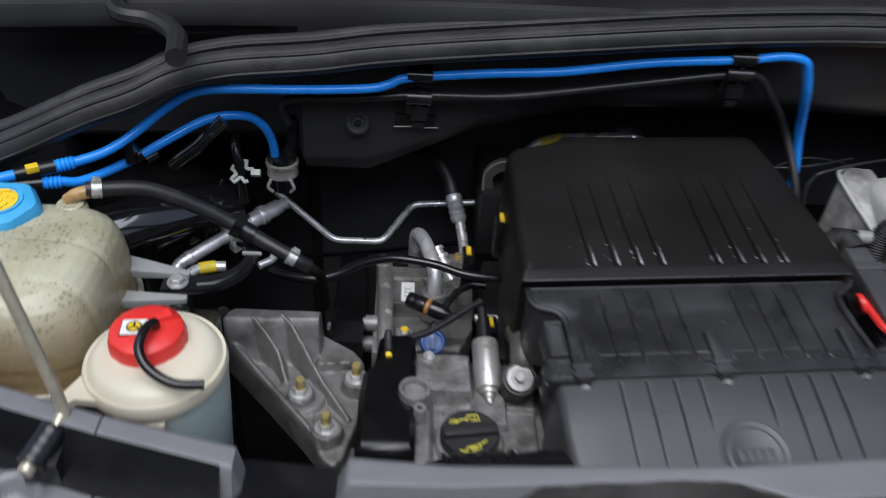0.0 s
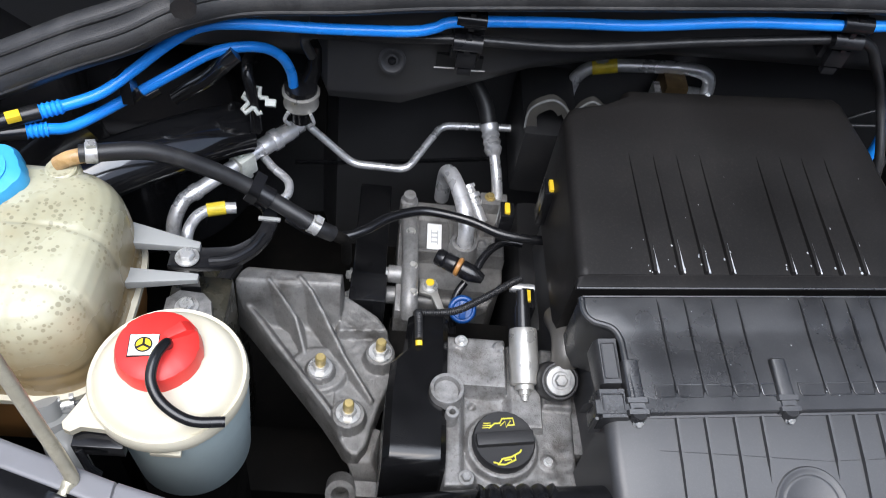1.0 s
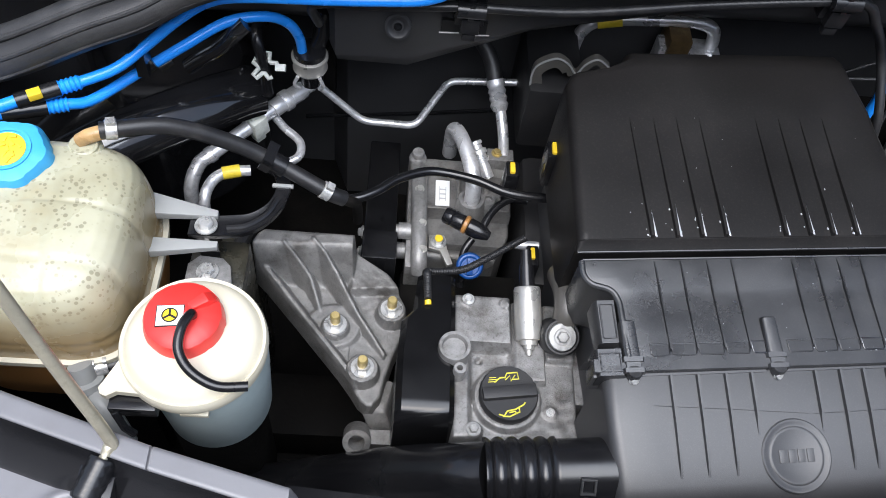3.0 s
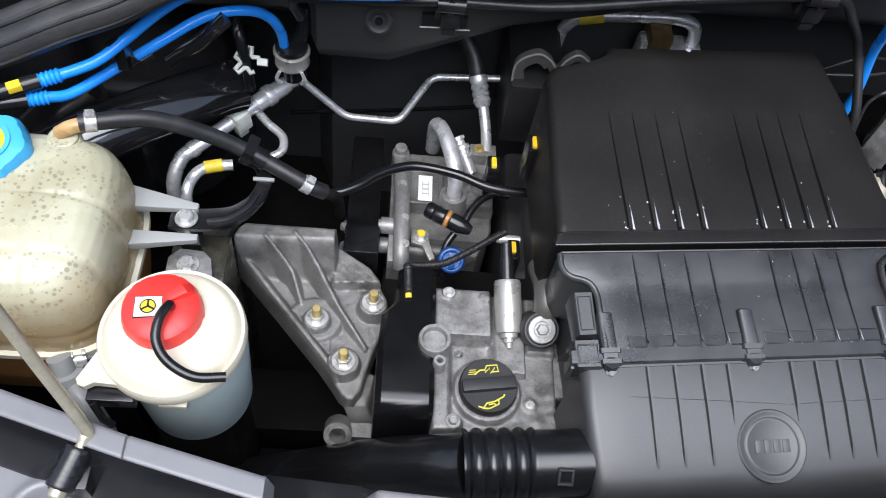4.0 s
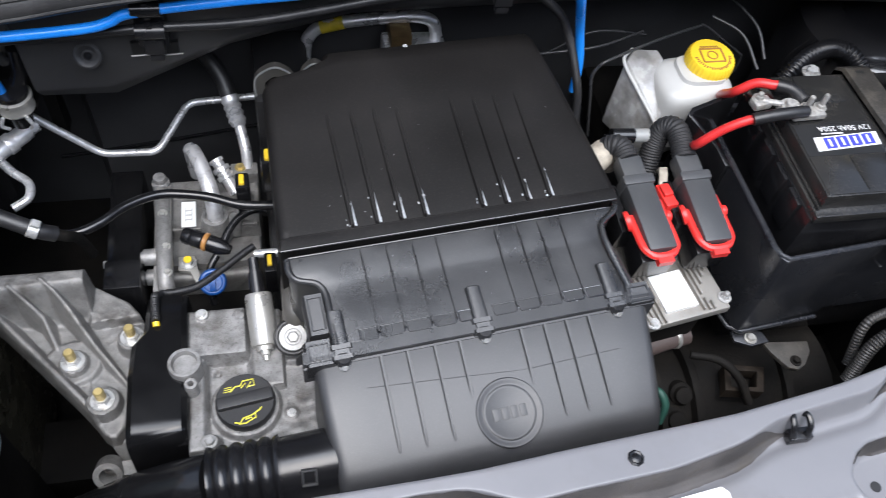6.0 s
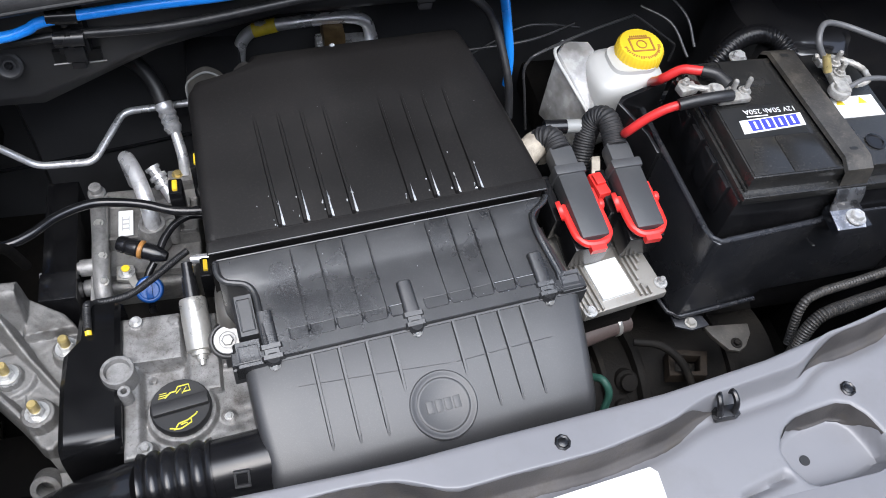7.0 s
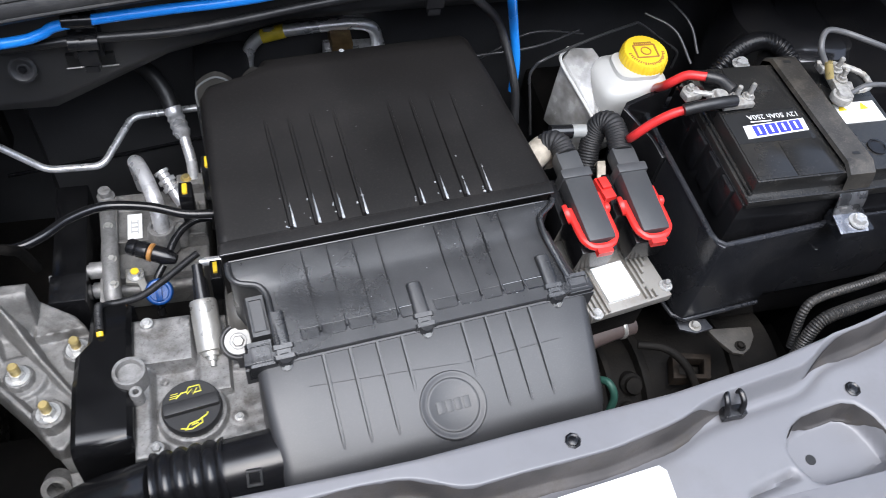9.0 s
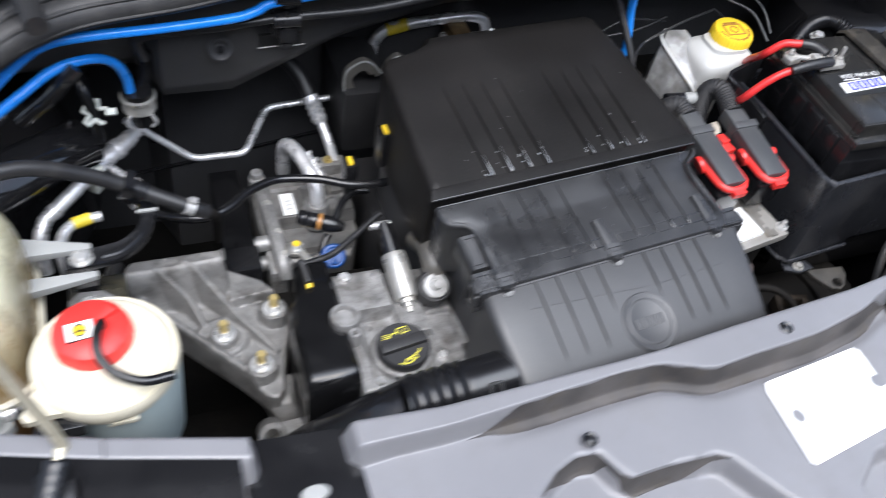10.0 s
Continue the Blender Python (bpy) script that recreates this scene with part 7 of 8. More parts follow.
wire([(0.740, 0.768, 0.964), (0.718, 0.766, 0.965), (0.692, 0.766, 0.962), (0.670, 0.767, 0.956)], 0.0076, RUBBER, "black shrink sleeve over the red cable", n=14)
wire([(0.745, 0.795, 0.960), (0.735, 0.812, 0.962), (0.717, 0.820, 0.960), (0.700, 0.829, 0.955), (0.685, 0.834, 0.939), (0.684, 0.844, 0.924), (0.692, 0.866, 0.900), (0.71, 0.89, 0.87)], 0.0062, RED_RUBBER, "thin red cable arching behind the battery", n=14)
wire([(0.748, 0.790, 0.960), (0.738, 0.808, 0.962), (0.722, 0.818, 0.961)], 0.0080, RUBBER, "black sleeve on the rear red cable", n=14)
wire([(0.878, 0.800, 0.985), (0.868, 0.812, 1.003), (0.882, 0.832, 1.012), (0.913, 0.835, 1.006), (0.955, 0.815, 1.0), (1.06, 0.79, 0.97)], 0.0040, GREY_WIRE, "black wire arching from the negative terminal")
wire([(0.884, 0.786, 0.972), (0.879, 0.799, 0.990)], 0.0054, BRASS, "brown corroded metal cable lug", name="cable_lug")
wire([(0.905, 0.765, 0.96), (0.95, 0.775, 0.965), (1.06, 0.78, 0.94)], 0.0036, GREY_WIRE, "black wire from the negative terminal")
wire([(0.792, 0.895, 0.86), (0.815, 0.908, 0.892), (0.848, 0.926, 0.908), (0.888, 0.934, 0.911), (0.916, 0.920, 0.905), (0.930, 0.89, 0.885), (0.935, 0.87, 0.85)], 0.0130, GLOSSY, "black corrugated conduit behind the battery", name="conduit", category="conduit", n=16, wave=0.006)
f = thing("body_bolt", (0.815, 0.873, 0.86), "zinc bolt on the battery tray's rear edge", "bolt")
g = B()
rod(g, (0.815, 0.873, 0.86), (0.815, 0.873, 0.925), 0.012, 0.012, 16)
part("post", g, GLOSSY, f)
bolt(f, (0.815, 0.873, 0.925), 0.0085, ZINC)

tower = B()
lathe(tower, [(0.13, 0.60), (0.125, 0.86), (0.115, 0.895), (0.09, 0.91), (0.06, 0.912), (0.05, 0.905), (0.0001, 0.905)], Matrix.Translation((1.00, 1.00, 0)), 40)
single("strut_tower", tower, BODY, "glossy black strut tower beside the battery", "strut tower", kind="structure")
tower = B()
sweep(tower, spline([(0.895, 0.992, 0.874), (0.935, 0.975, 0.868), (1.0, 0.962, 0.850), (1.14, 0.945, 0.835)], 8), 0.026, 24, flat=0.8)
single("wing_rib", tower, BODY, "glossy black pressed rib on the inner wing", "body panel", kind="structure")

# brake fluid reservoir
brk = thing("brake_fluid_reservoir", (0.65, 0.92, 0.70), "milky plastic brake fluid reservoir with yellow cap", "fluid reservoir")
b = B()
rings(b, [[(0.640, 0.910, 0.77), (0.700, 0.890, 0.77), (0.715, 0.965, 0.77), (0.640, 0.975, 0.77)], [(0.640, 0.910, 0.83), (0.704, 0.890, 0.83), (0.718, 0.966, 0.83), (0.640, 0.974, 0.83)],
          [(0.640, 0.918, 0.846), (0.702, 0.896, 0.846), (0.716, 0.962, 0.846), (0.640, 0.970, 0.846)]])
part("body", b, WHITE_PLASTIC, brk, bevel=0.006)
b = B()
rings(b, [[(0.578, 0.946, 0.770), (0.600, 0.985, 0.775), (0.665, 0.980, 0.775), (0.685, 0.890, 0.765), (0.618, 0.866, 0.765)], [(0.580, 0.949, 0.83), (0.602, 0.980, 0.83), (0.662, 0.976, 0.83), (0.684, 0.895, 0.81), (0.6185, 0.872, 0.805)],
          [(0.582, 0.950, 0.884), (0.601, 0.973, 0.886), (0.637, 0.970, 0.886), (0.668, 0.925, 0.858), (0.619, 0.876, 0.836)], [(0.5845, 0.9505, 0.8885), (0.602, 0.971, 0.8895), (0.635, 0.968, 0.8895), (0.665, 0.925, 0.862), (0.621, 0.8795, 0.8405)]])
part("chamber", b, CLOUDY, brk, "cloudy clear fluid chamber", bevel=0.006)
b = B()
sweep(b, spline([(0.600, 0.9745, 0.887), (0.5805, 0.951, 0.886), (0.5980, 0.916, 0.862), (0.6175, 0.8750, 0.8375), (0.628, 0.869, 0.80)], 6), 0.0024, 8)
part("weld_seam", b, WHITE_PLASTIC, brk, "raised moulding seam")
b = B()
rings(b, [[(0.678 + k * 0.056 * math.copysign(abs(math.cos(a)) ** 0.5, math.cos(a)) + (1 - k) * 0.02, 0.920 + k * 0.046 * math.copysign(abs(math.sin(a)) ** 0.6, math.sin(a)) + (1 - k) * 0.012, z) for a in [2 * math.pi * i / 48 for i in range(48)]] for k, z in ((0.90, 0.78), (0.95, 0.83), (0.975, 0.856), (0.970, 0.866), (0.945, 0.8735), (0.88, 0.8790), (0.78, 0.8825), (0.68, 0.8845), (0.62, 0.8865), (0.60, 0.892))])
part("neck", b, WHITE_PLASTIC, brk)
b = B()
YC = Matrix.Translation((0.699, 0.934, 0.882)) @ Matrix.Rotation(radians(4), 4, "X")
lathe(b, [(0.0335, 0.0), (0.0345, 0.003), (0.0338, 0.022), (0.031, 0.0262), (0.0001, 0.0266)], YC, 240, wave=lambda a: 1 + 0.014 * math.cos(36 * a))
cap = part("cap", b, YELLOW, brk, "yellow ribbed screw cap")
g = B()
for s in (-1, 1):
    box(g, -0.016, 0.016, s * 0.012 - 0.0012, s * 0.012 + 0.0012, 0.026, 0.0275, YC)
    box(g, s * 0.016 - 0.0012, s * 0.016 + 0.0012, -0.012, 0.012, 0.026, 0.0275, YC)
for k in range(22):
    a = math.pi * (1.02 + 0.96 * (k + 0.5) / 22)
    ring = YC @ Matrix.Rotation(a, 4, "Z")
    box(g, 0.0232, 0.0232 + (0.0042, 0.0030, 0.0046)[k % 3], -0.0011, 0.0011, 0.025, 0.0270, ring)
for k in range(9):
    box(g, -0.0135 + 0.0031 * k, -0.0117 + 0.0031 * k, 0.0145, 0.0175, 0.026, 0.0274, YC)
lathe(g, [(0.008, 0.026), (0.008, 0.0275), (0.0062, 0.0275), (0.0062, 0.026)], YC, 20)
part("cap_print", g, AMBER, cap, "darker moulded warning sign")
b = B()
rod(b, (0.62, 0.93, 0.70), (0.62, 0.93, 0.79), 0.03, 0.03, 20)
box(b, 0.60, 0.76, 0.93, 1.10, 0.68, 0.74)
part("master_cylinder", b, SHADED_IRON, brk, "dark metal cylinder below", bevel=0.01)

# ECU with two plugs
ECU_ALLOY = shader("dusty_light_alloy", (0.30, 0.285, 0.26), 0.48, metal=0.5, vary=0.15, grain=700, bump=0.2, dirt=(0.18, 0.15, 0.12), dirt_amount=0.6, dirt_size=40)
ecu = thing("engine_control_unit", (0.585, 0.635, 0.70), "finned metal engine control unit with a white label", "control unit")
EM = Matrix.Translation((0.576, 0.636, 0.0)) @ Matrix.Rotation(radians(9), 4, "Z")
b = B()
box(b, -0.055, 0.066, -0.045, 0.10, 0.773, 0.787, EM)
part("case", b, ECU_ALLOY, ecu, bevel=0.003)
for x0, y0, y1 in ((-0.052, -0.042, 0.030), (-0.045, -0.044, 0.034), (-0.038, -0.044, 0.036), (-0.031, -0.044, 0.036), (0.0275, -0.040, 0.036), (0.0345, -0.018, 0.036), (0.0415, -0.004, 0.036), (0.0485, 0.006, 0.036), (0.0555, 0.014, 0.036), (0.0345, -0.042, -0.024), (0.0415, -0.042, -0.030)):
    g = B()
    box(g, x0, x0 + 0.0030, y0, y1, 0.786, 0.7925, EM)
    part("fin", g, ECU_ALLOY, ecu, bevel=0.0008)
b = B()
box(b, -0.024, 0.022, -0.032, 0.022, 0.786, 0.7925, EM)
part("label", b, LABEL, ecu, "blank white label")
bolt(ecu, EM @ Vector((0.064, -0.030, 0.787)), 0.006, ZINC, stud=0.012, stud_material=ZINC)
bolt(ecu, EM @ Vector((-0.046, -0.040, 0.787)), 0.006, ZINC)
b = B()
box(b, -0.050, 0.040, -0.035, 0.06, 0.70, 0.774, EM)
part("bracket", b, SHADED_IRON, ecu, "dark bracket below", bevel=0.003)


def ecu_plug(p0, p1, bend, label):
    """A grey plug in a red locking lever, with a corrugated conduit on it."""
    p0, p1 = Vector(p0), Vector(p1)
    t = thing("ecu_plug", (p0.x, p0.y, p0.z - 0.05), label, "plug", group="control unit plugs")
    d = (p1 - p0).normalized()
    side = d.cross(Vector((0, 0, 1))).normalized()
    up = side.cross(d).normalized()
    R = Matrix((side, d, up)).transposed().to_4x4()
    F = Matrix.Translation(p0) @ R
    L = (p1 - p0).length
    g = B()
    box(g, -0.019, 0.019, 0.002, L * 0.74, -0.020, 0.010, F)
    part("housing", g, PLUG_GREY, t, "dark grey plug housing", bevel=0.005)
    g = B()
    box(g, -0.0165, 0.0165, L * 0.66, L * 0.98, -0.016, 0.009, F)
    part("sleeve", g, PLUG_GREY, t, bevel=0.006)
    g = B()
    box(g, -0.021, 0.021, L * 0.66, L * 0.76, -0.020, 0.0125, F)
    part("collar", g, PLUG_GREY, t, bevel=0.003)
    g = B()
    box(g, -0.024, 0.024, -0.004, L * 0.45, -0.055, -0.010, F)
    part("socket", g, GLOSSY, t, "black socket", bevel=0.002)
    g = B()
    pts = [(-0.023, L * 0.40, -0.004), (-0.0225, 0.016, 0.0), (-0.0185, 0.004, 0.001), (-0.010, -0.003, 0.001), (0.010, -0.003, 0.001), (0.0185, 0.004, 0.001), (0.0225, 0.016, 0.0), (0.022, L * 0.52, -0.004)]
    sweep(g, [F @ p for p in spline(pts, 5)], 0.0048, 8)
    for s in (-1, 1):
        lathe(g, [(0.0128 if s < 0 else 0.007, -0.003), (0.0135 if s < 0 else 0.0075, 0.0), (0.0125 if s < 0 else 0.007, 0.003), (0.0052, 0.003), (0.0050, 0.0005), (0.0001, 0.0005)], F @ Matrix.Translation((s * 0.027, L * 0.36, -0.004)) @ Matrix.Rotation(radians(-25 if s < 0 else 0), 4, "Y") @ Matrix.Rotation(radians(90), 4, "Y"), 16)
    box(g, -0.010, 0.010, -0.014, -0.006, -0.006, 0.004, F)
    part("locking_lever", g, RED, t, "red locking lever")
    g = B()
    box(g, -0.034, -0.020, L * 0.30, L * 0.78, -0.060, -0.014, F)
    part("slide", g, GLOSSY, t, "black sliding latch", bevel=0.003)
    g = B()
    pts = dense(spline([p1 - d * 0.006, *[Vector(q) for q in bend]], 8), 0.0008)
    sweep(g, pts, 0.0150, 18, radius=lambda s: 1 + 0.045 * math.cos(2 * math.pi * s / 0.0042))
    part("conduit", g, PLASTIC_DULL, t, "black corrugated conduit", angle=60)


PLUG_GREY = shader("dark_grey_plastic", (0.045, 0.047, 0.05), 0.45, grain=600, bump=0.15, dirt=(0.09, 0.09, 0.085), dirt_amount=0.3)
ecu_plug((0.545, 0.648, 0.856), (0.536, 0.790, 0.873), [(0.533, 0.800, 0.876), (0.526, 0.808, 0.874), (0.518, 0.812, 0.862), (0.512, 0.812, 0.83)], "grey plug with a red lever and conduit")
ecu_plug((0.620, 0.653, 0.856), (0.615, 0.788, 0.873), [(0.615, 0.804, 0.881), (0.612, 0.822, 0.885), (0.603, 0.832, 0.874), (0.595, 0.826, 0.848), (0.586, 0.800, 0.81)], "grey plug with a red lever and arched conduit")
f = thing("locking_tab", (0.581, 0.738, 0.82), "red plastic locking tab between the two plugs", "locking tab")
g = B()
TAB = Matrix.Translation((0.581, 0.738, 0.853)) @ Matrix.Rotation(radians(8), 4, "Z")
box(g, -0.0085, 0.0085, -0.020, 0.016, -0.030, 0.004, TAB)
box(g, -0.0065, 0.0065, -0.006, 0.012, 0.004, 0.009, TAB)
part("body", g, RED, f, bevel=0.002)
g = B()
rings(g, [[(0.583 + dx - 0.006, y, z - 0.006), (0.583 + dx + 0.006, y, z - 0.006), (0.583 + dx + 0.006, y, z), (0.583 + dx - 0.006, y, z)] for dx, y, z in ((0.0, 0.752, 0.852), (0.004, 0.768, 0.858), (0.009, 0.782, 0.856), (0.011, 0.788, 0.842))])
part("strip", g, CLOTH_TAPE, f, "frayed pale tape strip", bevel=0.001)
f = thing("wiring_plug", (0.56, 0.84, 0.80), "black and grey wiring connector", "plug")
g = B()
rod(g, (0.535, 0.838, 0.860), (0.566, 0.836, 0.860), 0.010, 0.010, 12)
box(g, 0.528, 0.552, 0.822, 0.845, 0.80, 0.856)
part("body", g, GLOSSY, f)
g = B()
rod(g, (0.562, 0.836, 0.860), (0.600, 0.834, 0.860), 0.0095, 0.0095, 14)
part("collar", g, CLEAR_ARM, f, "grey collar")
wire([(0.478, 0.792, 0.830), (0.492, 0.796, 0.846), (0.506, 0.804, 0.856), (0.520, 0.812, 0.858), (0.530, 0.82, 0.83)], 0.0185, CLOTH_TAPE, "cloth-taped wiring loom beside the filter box", name="wiring_loom", n=14)
for k, pts in enumerate(([(0.563, 0.945, 0.742), (0.545, 0.945, 0.825), (0.537, 0.945, 0.862), (0.541, 0.946, 0.880), (0.557, 0.948, 0.893), (0.645, 0.990, 0.888), (0.722, 1.026, 0.878), (0.738, 1.03, 0.876), (0.780, 1.03, 0.847), (0.815, 1.03, 0.822), (0.826, 1.03, 0.810), (0.827, 1.03, 0.78)],
                         [(0.47, 1.05, 0.79), (0.5216, 1.05, 0.825), (0.5625, 1.05, 0.851), (0.60, 1.05, 0.855), (0.66, 1.05, 0.845)], [(0.47, 1.00, 0.86), (0.56, 1.0, 0.87), (0.64, 1.03, 0.87)],
                         [(0.72, 1.0, 0.92), (0.76, 0.97, 0.91), (0.78, 0.93, 0.88)], [(0.75, 1.05, 0.93), (0.79, 0.99, 0.91), (0.80, 0.95, 0.88)])):
    wire(pts, 0.0022, BRAKE_LINE, "thin dark brake line or wire behind the reservoir", n=8)

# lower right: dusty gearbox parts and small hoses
# casing and bracket colours are near black, painting in the shade below the battery
GEARBOX = shader("shaded_dusty_gearbox_alloy", (0.009, 0.008, 0.007), 0.75, metal=0.0, vary=0.4, size=18, grain=240, bump=0.5, spec=0.2, dirt=(0.030, 0.025, 0.019), dirt_amount=0.5, dirt_size=16)
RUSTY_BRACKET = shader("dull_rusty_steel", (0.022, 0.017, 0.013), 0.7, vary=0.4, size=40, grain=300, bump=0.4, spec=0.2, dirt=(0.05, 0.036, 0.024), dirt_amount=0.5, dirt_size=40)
DUSTY_LUG = shader("dusty_cast_lug", (0.060, 0.055, 0.048), 0.6, metal=0.2, vary=0.35, size=40, grain=300, bump=0.4, dirt=(0.14, 0.125, 0.10), dirt_amount=0.6, dirt_size=60)
LOOM_GREY = shader("dusty_grey_conduit", (0.055, 0.053, 0.051), 0.42, vary=0.3, size=40, grain=300, bump=0.15, dirt=(0.10, 0.09, 0.075), dirt_amount=0.6, dirt_size=40)
RUSTY_RUBBER = shader("faded_brown_rubber", (0.075, 0.055, 0.05), 0.55, vary=0.2, grain=300, bump=0.2, dirt=(0.12, 0.09, 0.07), dirt_amount=0.4, dirt_size=30)
gb = thing("gearbox", (0.66, 0.58, 0.33), "dusty brown gearbox casing below the battery, darkened as if shaded", "gearbox")
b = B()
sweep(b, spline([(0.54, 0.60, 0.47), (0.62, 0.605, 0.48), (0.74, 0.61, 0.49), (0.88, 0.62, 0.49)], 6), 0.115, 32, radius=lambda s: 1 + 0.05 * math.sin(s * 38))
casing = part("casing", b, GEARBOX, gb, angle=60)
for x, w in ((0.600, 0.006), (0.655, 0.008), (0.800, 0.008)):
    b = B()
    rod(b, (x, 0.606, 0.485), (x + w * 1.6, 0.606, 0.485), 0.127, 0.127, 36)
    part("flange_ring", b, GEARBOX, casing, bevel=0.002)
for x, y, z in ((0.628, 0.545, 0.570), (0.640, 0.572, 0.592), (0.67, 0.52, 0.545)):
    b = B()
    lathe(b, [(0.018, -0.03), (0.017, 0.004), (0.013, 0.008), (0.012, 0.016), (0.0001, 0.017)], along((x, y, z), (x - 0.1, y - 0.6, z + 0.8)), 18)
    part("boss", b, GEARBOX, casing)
b = B()
loop = [(0.686, 0.552), (0.742, 0.542), (0.758, 0.580), (0.700, 0.592)]
hole = [(0.698, 0.557), (0.734, 0.551), (0.744, 0.574), (0.707, 0.581)]
rings(b, [[(x, y, 0.612) for x, y in loop], [(x, y, 0.634) for x, y in loop], [(x, y, 0.634) for x, y in hole], [(x, y, 0.612) for x, y in hole], [(x, y, 0.612) for x, y in loop]], cap0=False, cap1=False)
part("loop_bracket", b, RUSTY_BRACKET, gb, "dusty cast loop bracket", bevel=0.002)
b = B()
prism(b, [(0.738, 0.596), (0.806, 0.590), (0.803, 0.574), (0.788, 0.556), (0.774, 0.549), (0.760, 0.554), (0.745, 0.578)], 0.676, 0.684)
part("lug", b, DUSTY_LUG, gb, "dusty triangular mounting lug", bevel=0.002)
bolt(gb, (0.775, 0.562, 0.684), 0.0055, GEARBOX)
wire([(0.525, 0.592, 0.70), (0.552, 0.598, 0.702), (0.590, 0.607, 0.702), (0.622, 0.613, 0.700)], 0.0145, RUSTY_RUBBER, "faded brown rubber hose stub below the control unit", name="hose_stub", category="hose", n=16)
f = B()
rod(f, (0.600, 0.6093, 0.7015), (0.606, 0.6105, 0.7012), 0.0165, 0.0165, 20)
single("hose_band", f, STEEL, "dull steel band round the brown hose", "hose clamp", bevel=0.001)
wire([(0.565, 0.560, 0.655), (0.574, 0.548, 0.665), (0.580, 0.532, 0.655), (0.575, 0.520, 0.63)], 0.0055, shader("dull_green_rubber", (0.03, 0.10, 0.075), 0.5), "dull green hose loop beside the gearbox", category="hose")
wire([(0.640, 0.600, 0.66), (0.675, 0.585, 0.665), (0.700, 0.560, 0.655), (0.715, 0.530, 0.63)], 0.006, GEARBOX, "dusty black wire across the gearbox")
wire([(0.868, 0.560, 0.66), (0.872, 0.584, 0.715), (0.895, 0.594, 0.733), (0.968, 0.603, 0.738), (1.04, 0.612, 0.745)], 0.0065, LOOM_GREY, "dusty corrugated cable below the battery", name="conduit", category="conduit", n=12, wave=0.0048)
wire([(0.855, 0.535, 0.66), (0.880, 0.560, 0.72), (0.93, 0.568, 0.738), (1.04, 0.582, 0.742)], 0.009, LOOM_GREY, "dusty black cable below the battery", name="conduit", category="conduit", n=12, wave=0.004)

# ================= on the cross member =================
ROD = shader("yellowed_steel_rod", (0.52, 0.48, 0.37), 0.36, metal=0.6, vary=0.25, size=40, grain=300, bump=0.2, dirt=(0.16, 0.13, 0.08), dirt_amount=0.6, dirt_size=40)
stay = thing("bonnet_stay", (-0.322, 0.41, 0.92), "bare steel bonnet stay rod in a black clip", "bonnet stay")
b = B()
sweep(b, spline([(-0.342, 0.385, 0.922), (-0.334, 0.406, 0.928), (-0.329, 0.419, 0.934), (-0.330, 0.427, 0.948), (-0.370, 0.466, 1.065), (-0.51, 0.61, 1.46)], 8), 0.0052, 12)
part("rod", b, ROD, stay)
b = B()
sweep(b, [Vector((-0.332, 0.412, 0.929)).lerp(Vector((-0.343, 0.380, 0.920)), i / 12) for i in range(13)], 0.0125, 20, radius=lambda s: 1.0 if (s / 0.0085) % 1 > 0.25 else 0.95)
box(b, -0.352, -0.322, 0.380, 0.412, 0.895, 0.922)
part("clip", b, GLOSSY, stay, "ribbed black plastic bush", bevel=0.001)
b = B()
lathe(b, [(0.007, 0.0), (0.007, 0.006), (0.005, 0.008), (0.0001, 0.008)], along((-0.343, 0.380, 0.920), (-0.3455, 0.373, 0.918)), 16)
part("rod_end", b, ROD, stay, "pale rounded rod end")
sticker = thing("blank_sticker", (0.41, 0.29, 0.925), "large blank white sticker on the front panel", "sticker")
b = B()
prism(b, [(0.345, 0.322), (0.350, 0.332), (0.478, 0.346), (0.484, 0.340), (0.482, 0.262), (0.474, 0.256), (0.350, 0.236), (0.344, 0.240)], 0.9170, 0.9180)
part("sheet", b, LABEL, sticker)


bracket = thing("lamp_bracket", (0.609, 0.277, 0.905), "grey painted steel bracket plate screwed to the front panel", "bracket")
b = B()
prism(b, [(0.5686, 0.2955), (0.5615, 0.2409), (0.661, 0.2145), (0.7262, 0.3006)], 0.9075, 0.9165)
part("plate", b, GREY, bracket, bevel=0.0025)
b = B()
lathe(b, [(0.0135, 0.9155), (0.0135, 0.9178), (0.0115, 0.9185), (0.0105, 0.9172), (0.0075, 0.9172), (0.0070, 0.9195), (0.0050, 0.9205), (0.0001, 0.9200)], Matrix.Translation((0.6094, 0.2770, 0)), 28)
part("screw", b, GREY, bracket, "round grey-painted screw")


def push_rivet(x, y, z, r=0.008):
    t = thing("push_rivet", (x, y, z), "black plastic push rivet in the grey panel", "rivet", group="rivets on the front panel")
    g = B()
    lathe(g, [(r, 0), (r, 0.001), (r * 0.8, 0.0022), (r * 0.6, 0.0012), (r * 0.35, 0.002), (0.0001, 0.002)], Matrix.Translation((x, y, z)), 8)
    part("head", g, GLOSSY, t)
    return t


push_rivet(0.394, 0.376, 0.942)
push_rivet(0.719, 0.387, 0.9165, 0.0085)
push_rivet(0.134, 0.320, 0.9165)
g = thing("cable_clip", (0.585, 0.395, 0.92), "black plastic cable clip on the grey panel", "clip")
for s in (-1, 1):
    f = B()
    sweep(f, spline([(0.573 + s * 0.007, 0.380, 0.921), (0.573 + s * 0.009, 0.386, 0.934), (0.573 + s * 0.008, 0.396, 0.939), (0.573 + s * 0.005, 0.401, 0.934)], 4), 0.0032, 8)
    part("prong", f, GLOSSY, g)
f = B()
box(f, 0.563, 0.587, 0.378, 0.390, 0.912, 0.925)
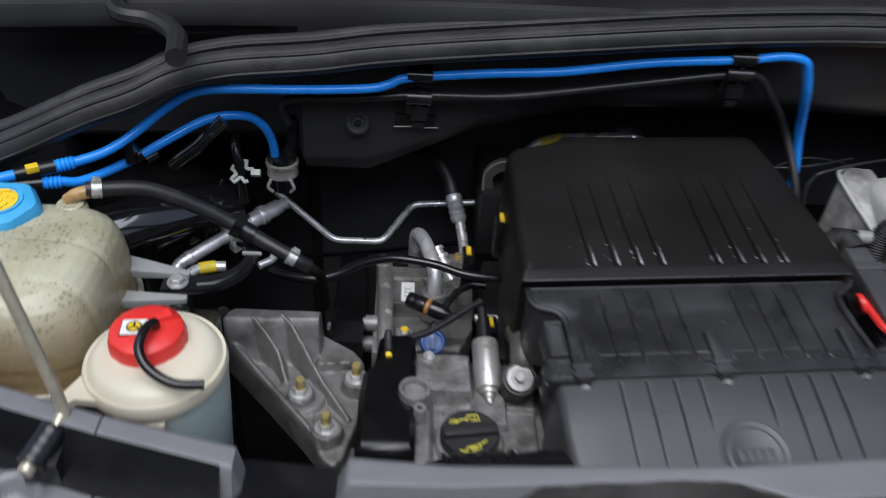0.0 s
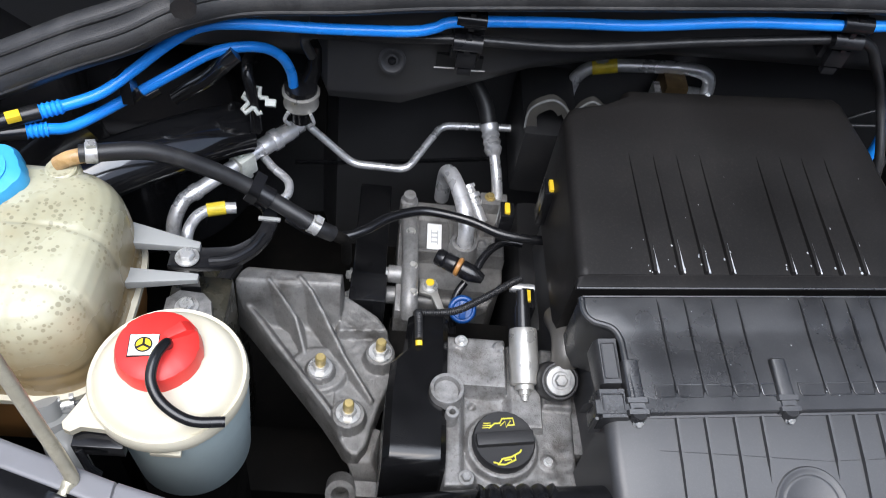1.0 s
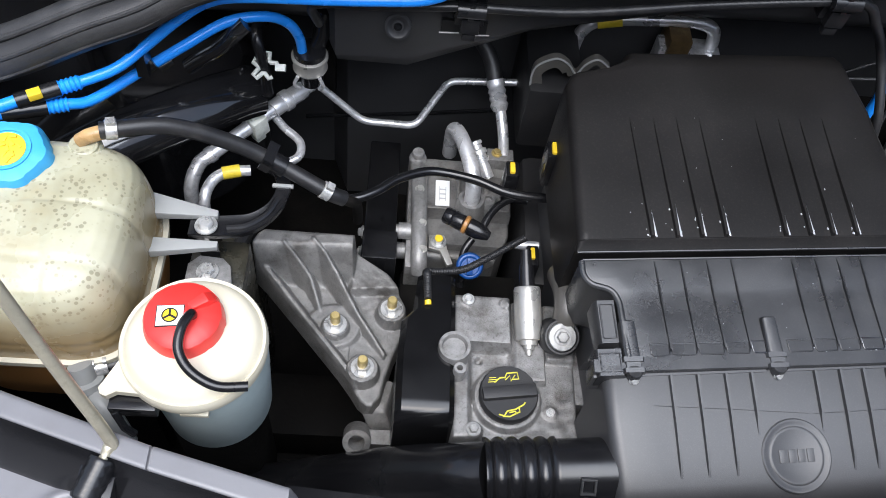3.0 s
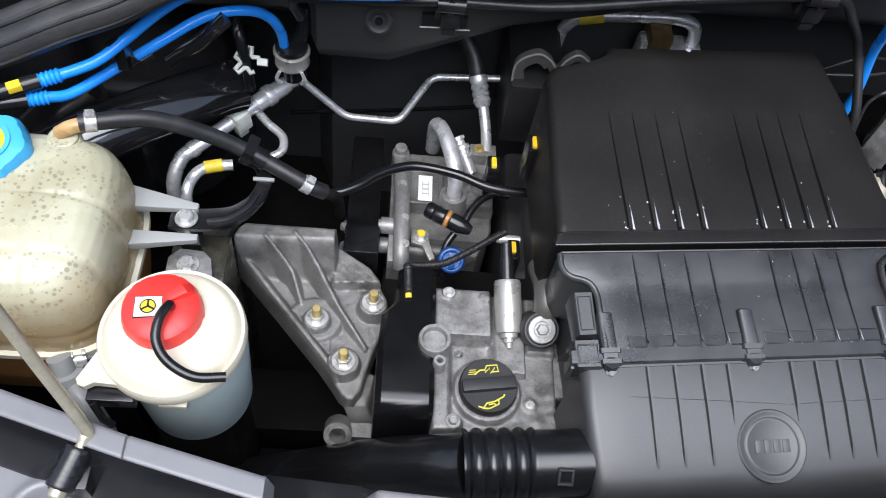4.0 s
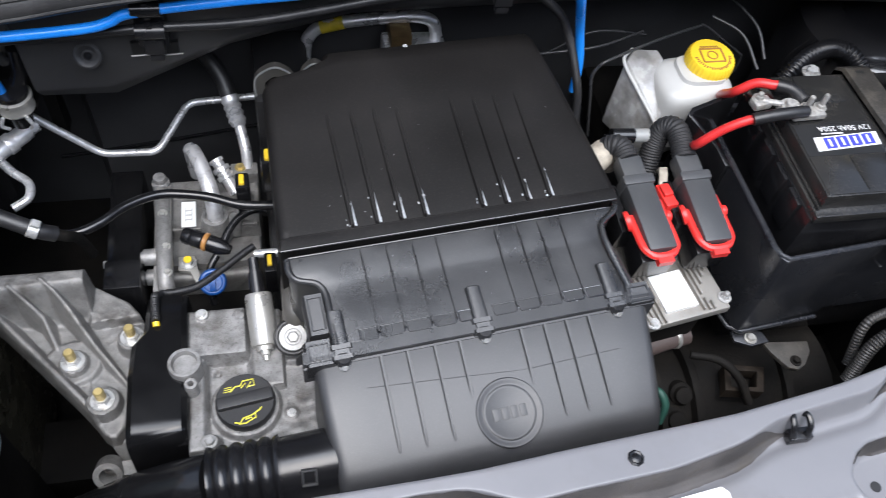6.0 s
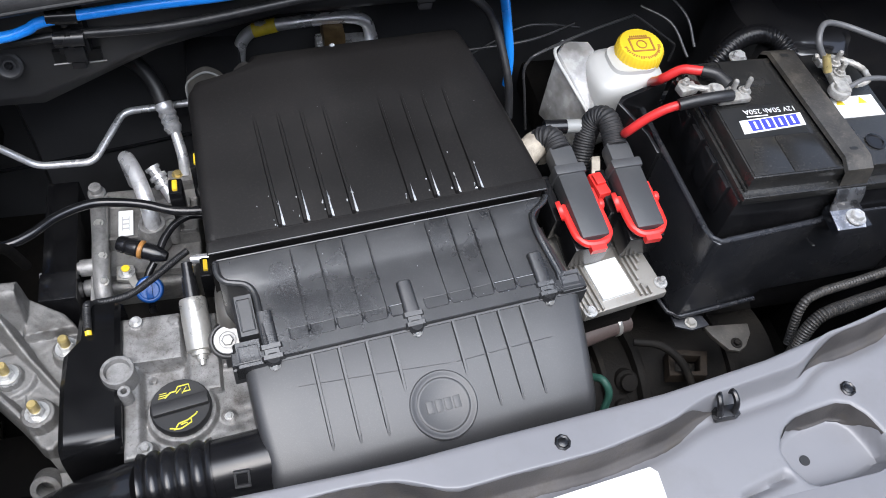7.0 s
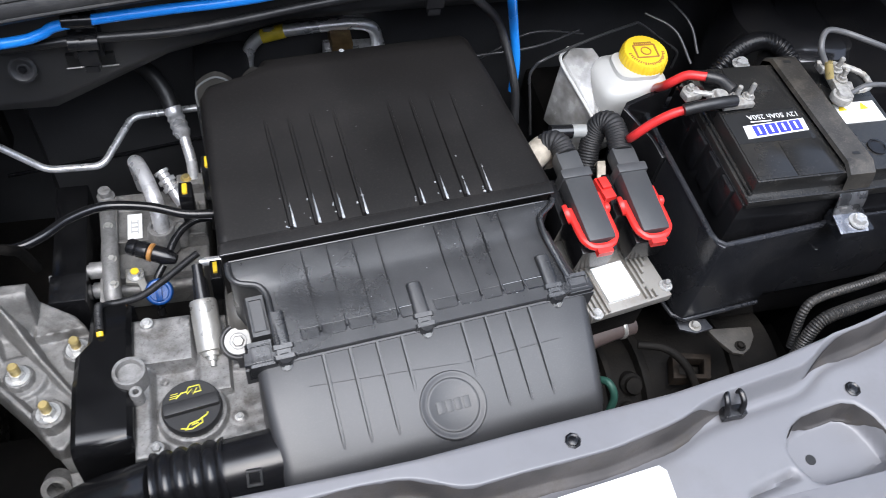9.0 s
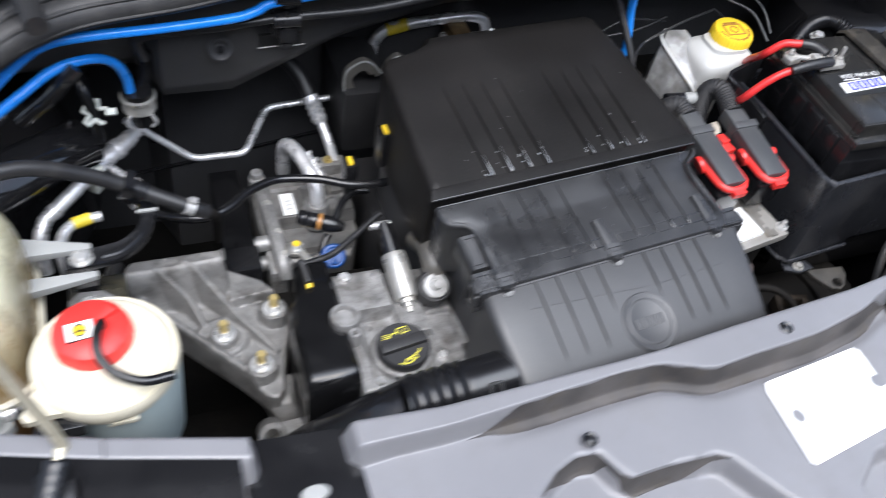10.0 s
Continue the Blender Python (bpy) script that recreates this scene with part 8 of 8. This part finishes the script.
part("base", f, GLOSSY, g, bevel=0.001)


# ================= writing, water drops, small details last =================
def lettering(text, size, m, material, parent, label):
    """Words in the built-in font as a flat mesh part."""
    c = bpy.data.curves.new("lettering", "FONT")
    c.body, c.size, c.align_x, c.align_y, c.extrude = text, size, "CENTER", "CENTER", 0.0002
    ob = new("lettering", c)
    bpy.context.view_layer.update()
    mesh = bpy.data.meshes.new_from_object(ob.evaluated_get(bpy.context.evaluated_depsgraph_get()))
    bpy.data.objects.remove(ob)
    mesh.transform(Matrix.Translation(-ORIGIN[parent]) @ m)
    mesh.materials.clear()
    mesh.materials.append(material)
    ob = new("lettering", mesh)
    ob.parent = parent
    return tagged(ob, label)


lettering("12V 50Ah 250A", 0.0115, Matrix.Translation((0.796, 0.7545, 0.9452)) @ Matrix.Rotation(math.pi, 4, "Z"), PRINT_WHITE, bat, "white printed rating text")

# rain drops on the filter box
WATER = bpy.data.materials.new("water")
WATER.use_nodes = True
wb = WATER.node_tree.nodes["Principled BSDF"]
wb.inputs["Base Color"].default_value = (0.9, 0.93, 0.95, 1)
wb.inputs["Roughness"].default_value = 0.03
wb.inputs["IOR"].default_value = 1.33
wb.inputs["Transmission Weight"].default_value = 0.6
rng = random.Random(5)
drops = B()


def drop(u, v, z, r, stretch=1.0):
    m = AIR @ Matrix.Translation((u, v, z)) @ Matrix.Diagonal((1, stretch, 1, 1))
    lathe(drops, [(r, -0.0004), (r * 0.95, r * 0.25), (r * 0.6, r * 0.5), (0.0001, r * 0.6)], m, 8)


def lid_height(v):
    return lerp_table([(0.006, 0.912), (0.08, 0.922), (0.14, 0.931), (0.165, 0.936), (0.26, 0.941)], v)


def run_off(u, v0, length):
    """A thin film of water running down beside a rib."""
    steps = 8
    loops = []
    for i in range(steps + 1):
        v = v0 + length * i / steps
        w = 0.0011 * (1 - i / steps) + 0.0002
        z = lid_height(v)
        loops.append([(u - w * 1.4, v, z + 0.0016), (u - w * 0.2, v, z + 0.0010), (u + w, v, z + 0.0001), (u, v, z - 0.0006)])
    s = len(drops.verts)
    rings(drops, loops)
    moved(drops, s, AIR)


for u in LID_RIBS:
    run_off(u + 0.0040, 0.0055, rng.uniform(0.018, 0.04))
    for k in range(5):
        v = 0.006 + abs(rng.gauss(0, 0.022))
        drop(u + rng.choice((-1, 1)) * rng.uniform(0.003, 0.0055), v, lid_height(v), rng.uniform(0.0004, 0.0010), rng.uniform(1, 2.6))
for k in range(12):
    v = rng.uniform(0.005, 0.23)
    drop(rng.uniform(-0.18, 0.15), v, lid_height(v), rng.uniform(0.0003, 0.0006))
for k in range(12):
    v, u = rng.uniform(-0.115, -0.01), rng.uniform(-0.14, 0.17)
    drop(u, v, 0.8755 + (v + 0.115) * 0.135, rng.uniform(0.0003, 0.0006), rng.uniform(1, 1.8))
for u in RIBS[4:]:
    for k in range(5):
        drop(u + rng.uniform(0.004, 0.022), rng.uniform(-0.119, -0.107), 0.8755, rng.uniform(0.0005, 0.0011), rng.uniform(0.6, 1.2))
drop(-0.012, 0.2505, 0.9385, 0.0035)
for k in range(34):
    x = rng.choice((rng.uniform(-0.02, 0.12), rng.uniform(0.16, 0.30), rng.uniform(0.30, 0.42)))
    y, z = lerp_table([(p[0], p[1]) for p in SP], x), lerp_table([(p[0], p[2]) for p in SP], x)
    r = rng.uniform(0.0012, 0.0022)
    lathe(drops, [(0.0001, -r), (r * 0.8, -r * 0.5), (r, 0), (r * 0.6, r * 0.8), (0.0001, r)], Matrix.Translation((x, y + 0.004, z - 0.0195 + rng.uniform(-0.001, 0.002))), 8)
single("water_drops", drops, WATER, "small clear rain drops on the lids and seal", "water drops", kind="stuff")

# scattered notches of the sticker, panel oval hole
for x, y in ((0.362, 0.288), (0.478, 0.302)):
    f = B()
    lathe(f, [(0.0074, 0.9165), (0.0074, 0.9186), (0.0001, 0.9186)], Matrix.Translation((x, y, 0)), 20)
    part("hole", f, GREY, sticker, "round hole showing the grey panel")
f = thing("panel_grommet", (-0.130, 0.338, 0.90), "pale oval grommet in the dark front panel", "grommet")
g = B()
lathe(g, [(0.013, -0.01), (0.013, 0.003), (0.011, 0.005), (0.0001, 0.005)], Matrix.Translation((-0.130, 0.338, 0.908)) @ Matrix.Diagonal((1, 0.6, 1, 1)), 24)
part("disc", g, CLEAR_ARM, f)
# black disc paints in the hole's shade; the panel isn't cut
f = thing("panel_hole", (0.652, 0.331, 0.887), "black disc painting a round hole's shade on the recessed panel", "hole", kind="structure")
g = B()
lathe(g, [(0.0055, -0.003), (0.0055, 0.0012), (0.0001, 0.0012)], Matrix.Translation((0.652, 0.331, 0.8895)), 20)
part("rim", g, PRINT_BLACK, f)
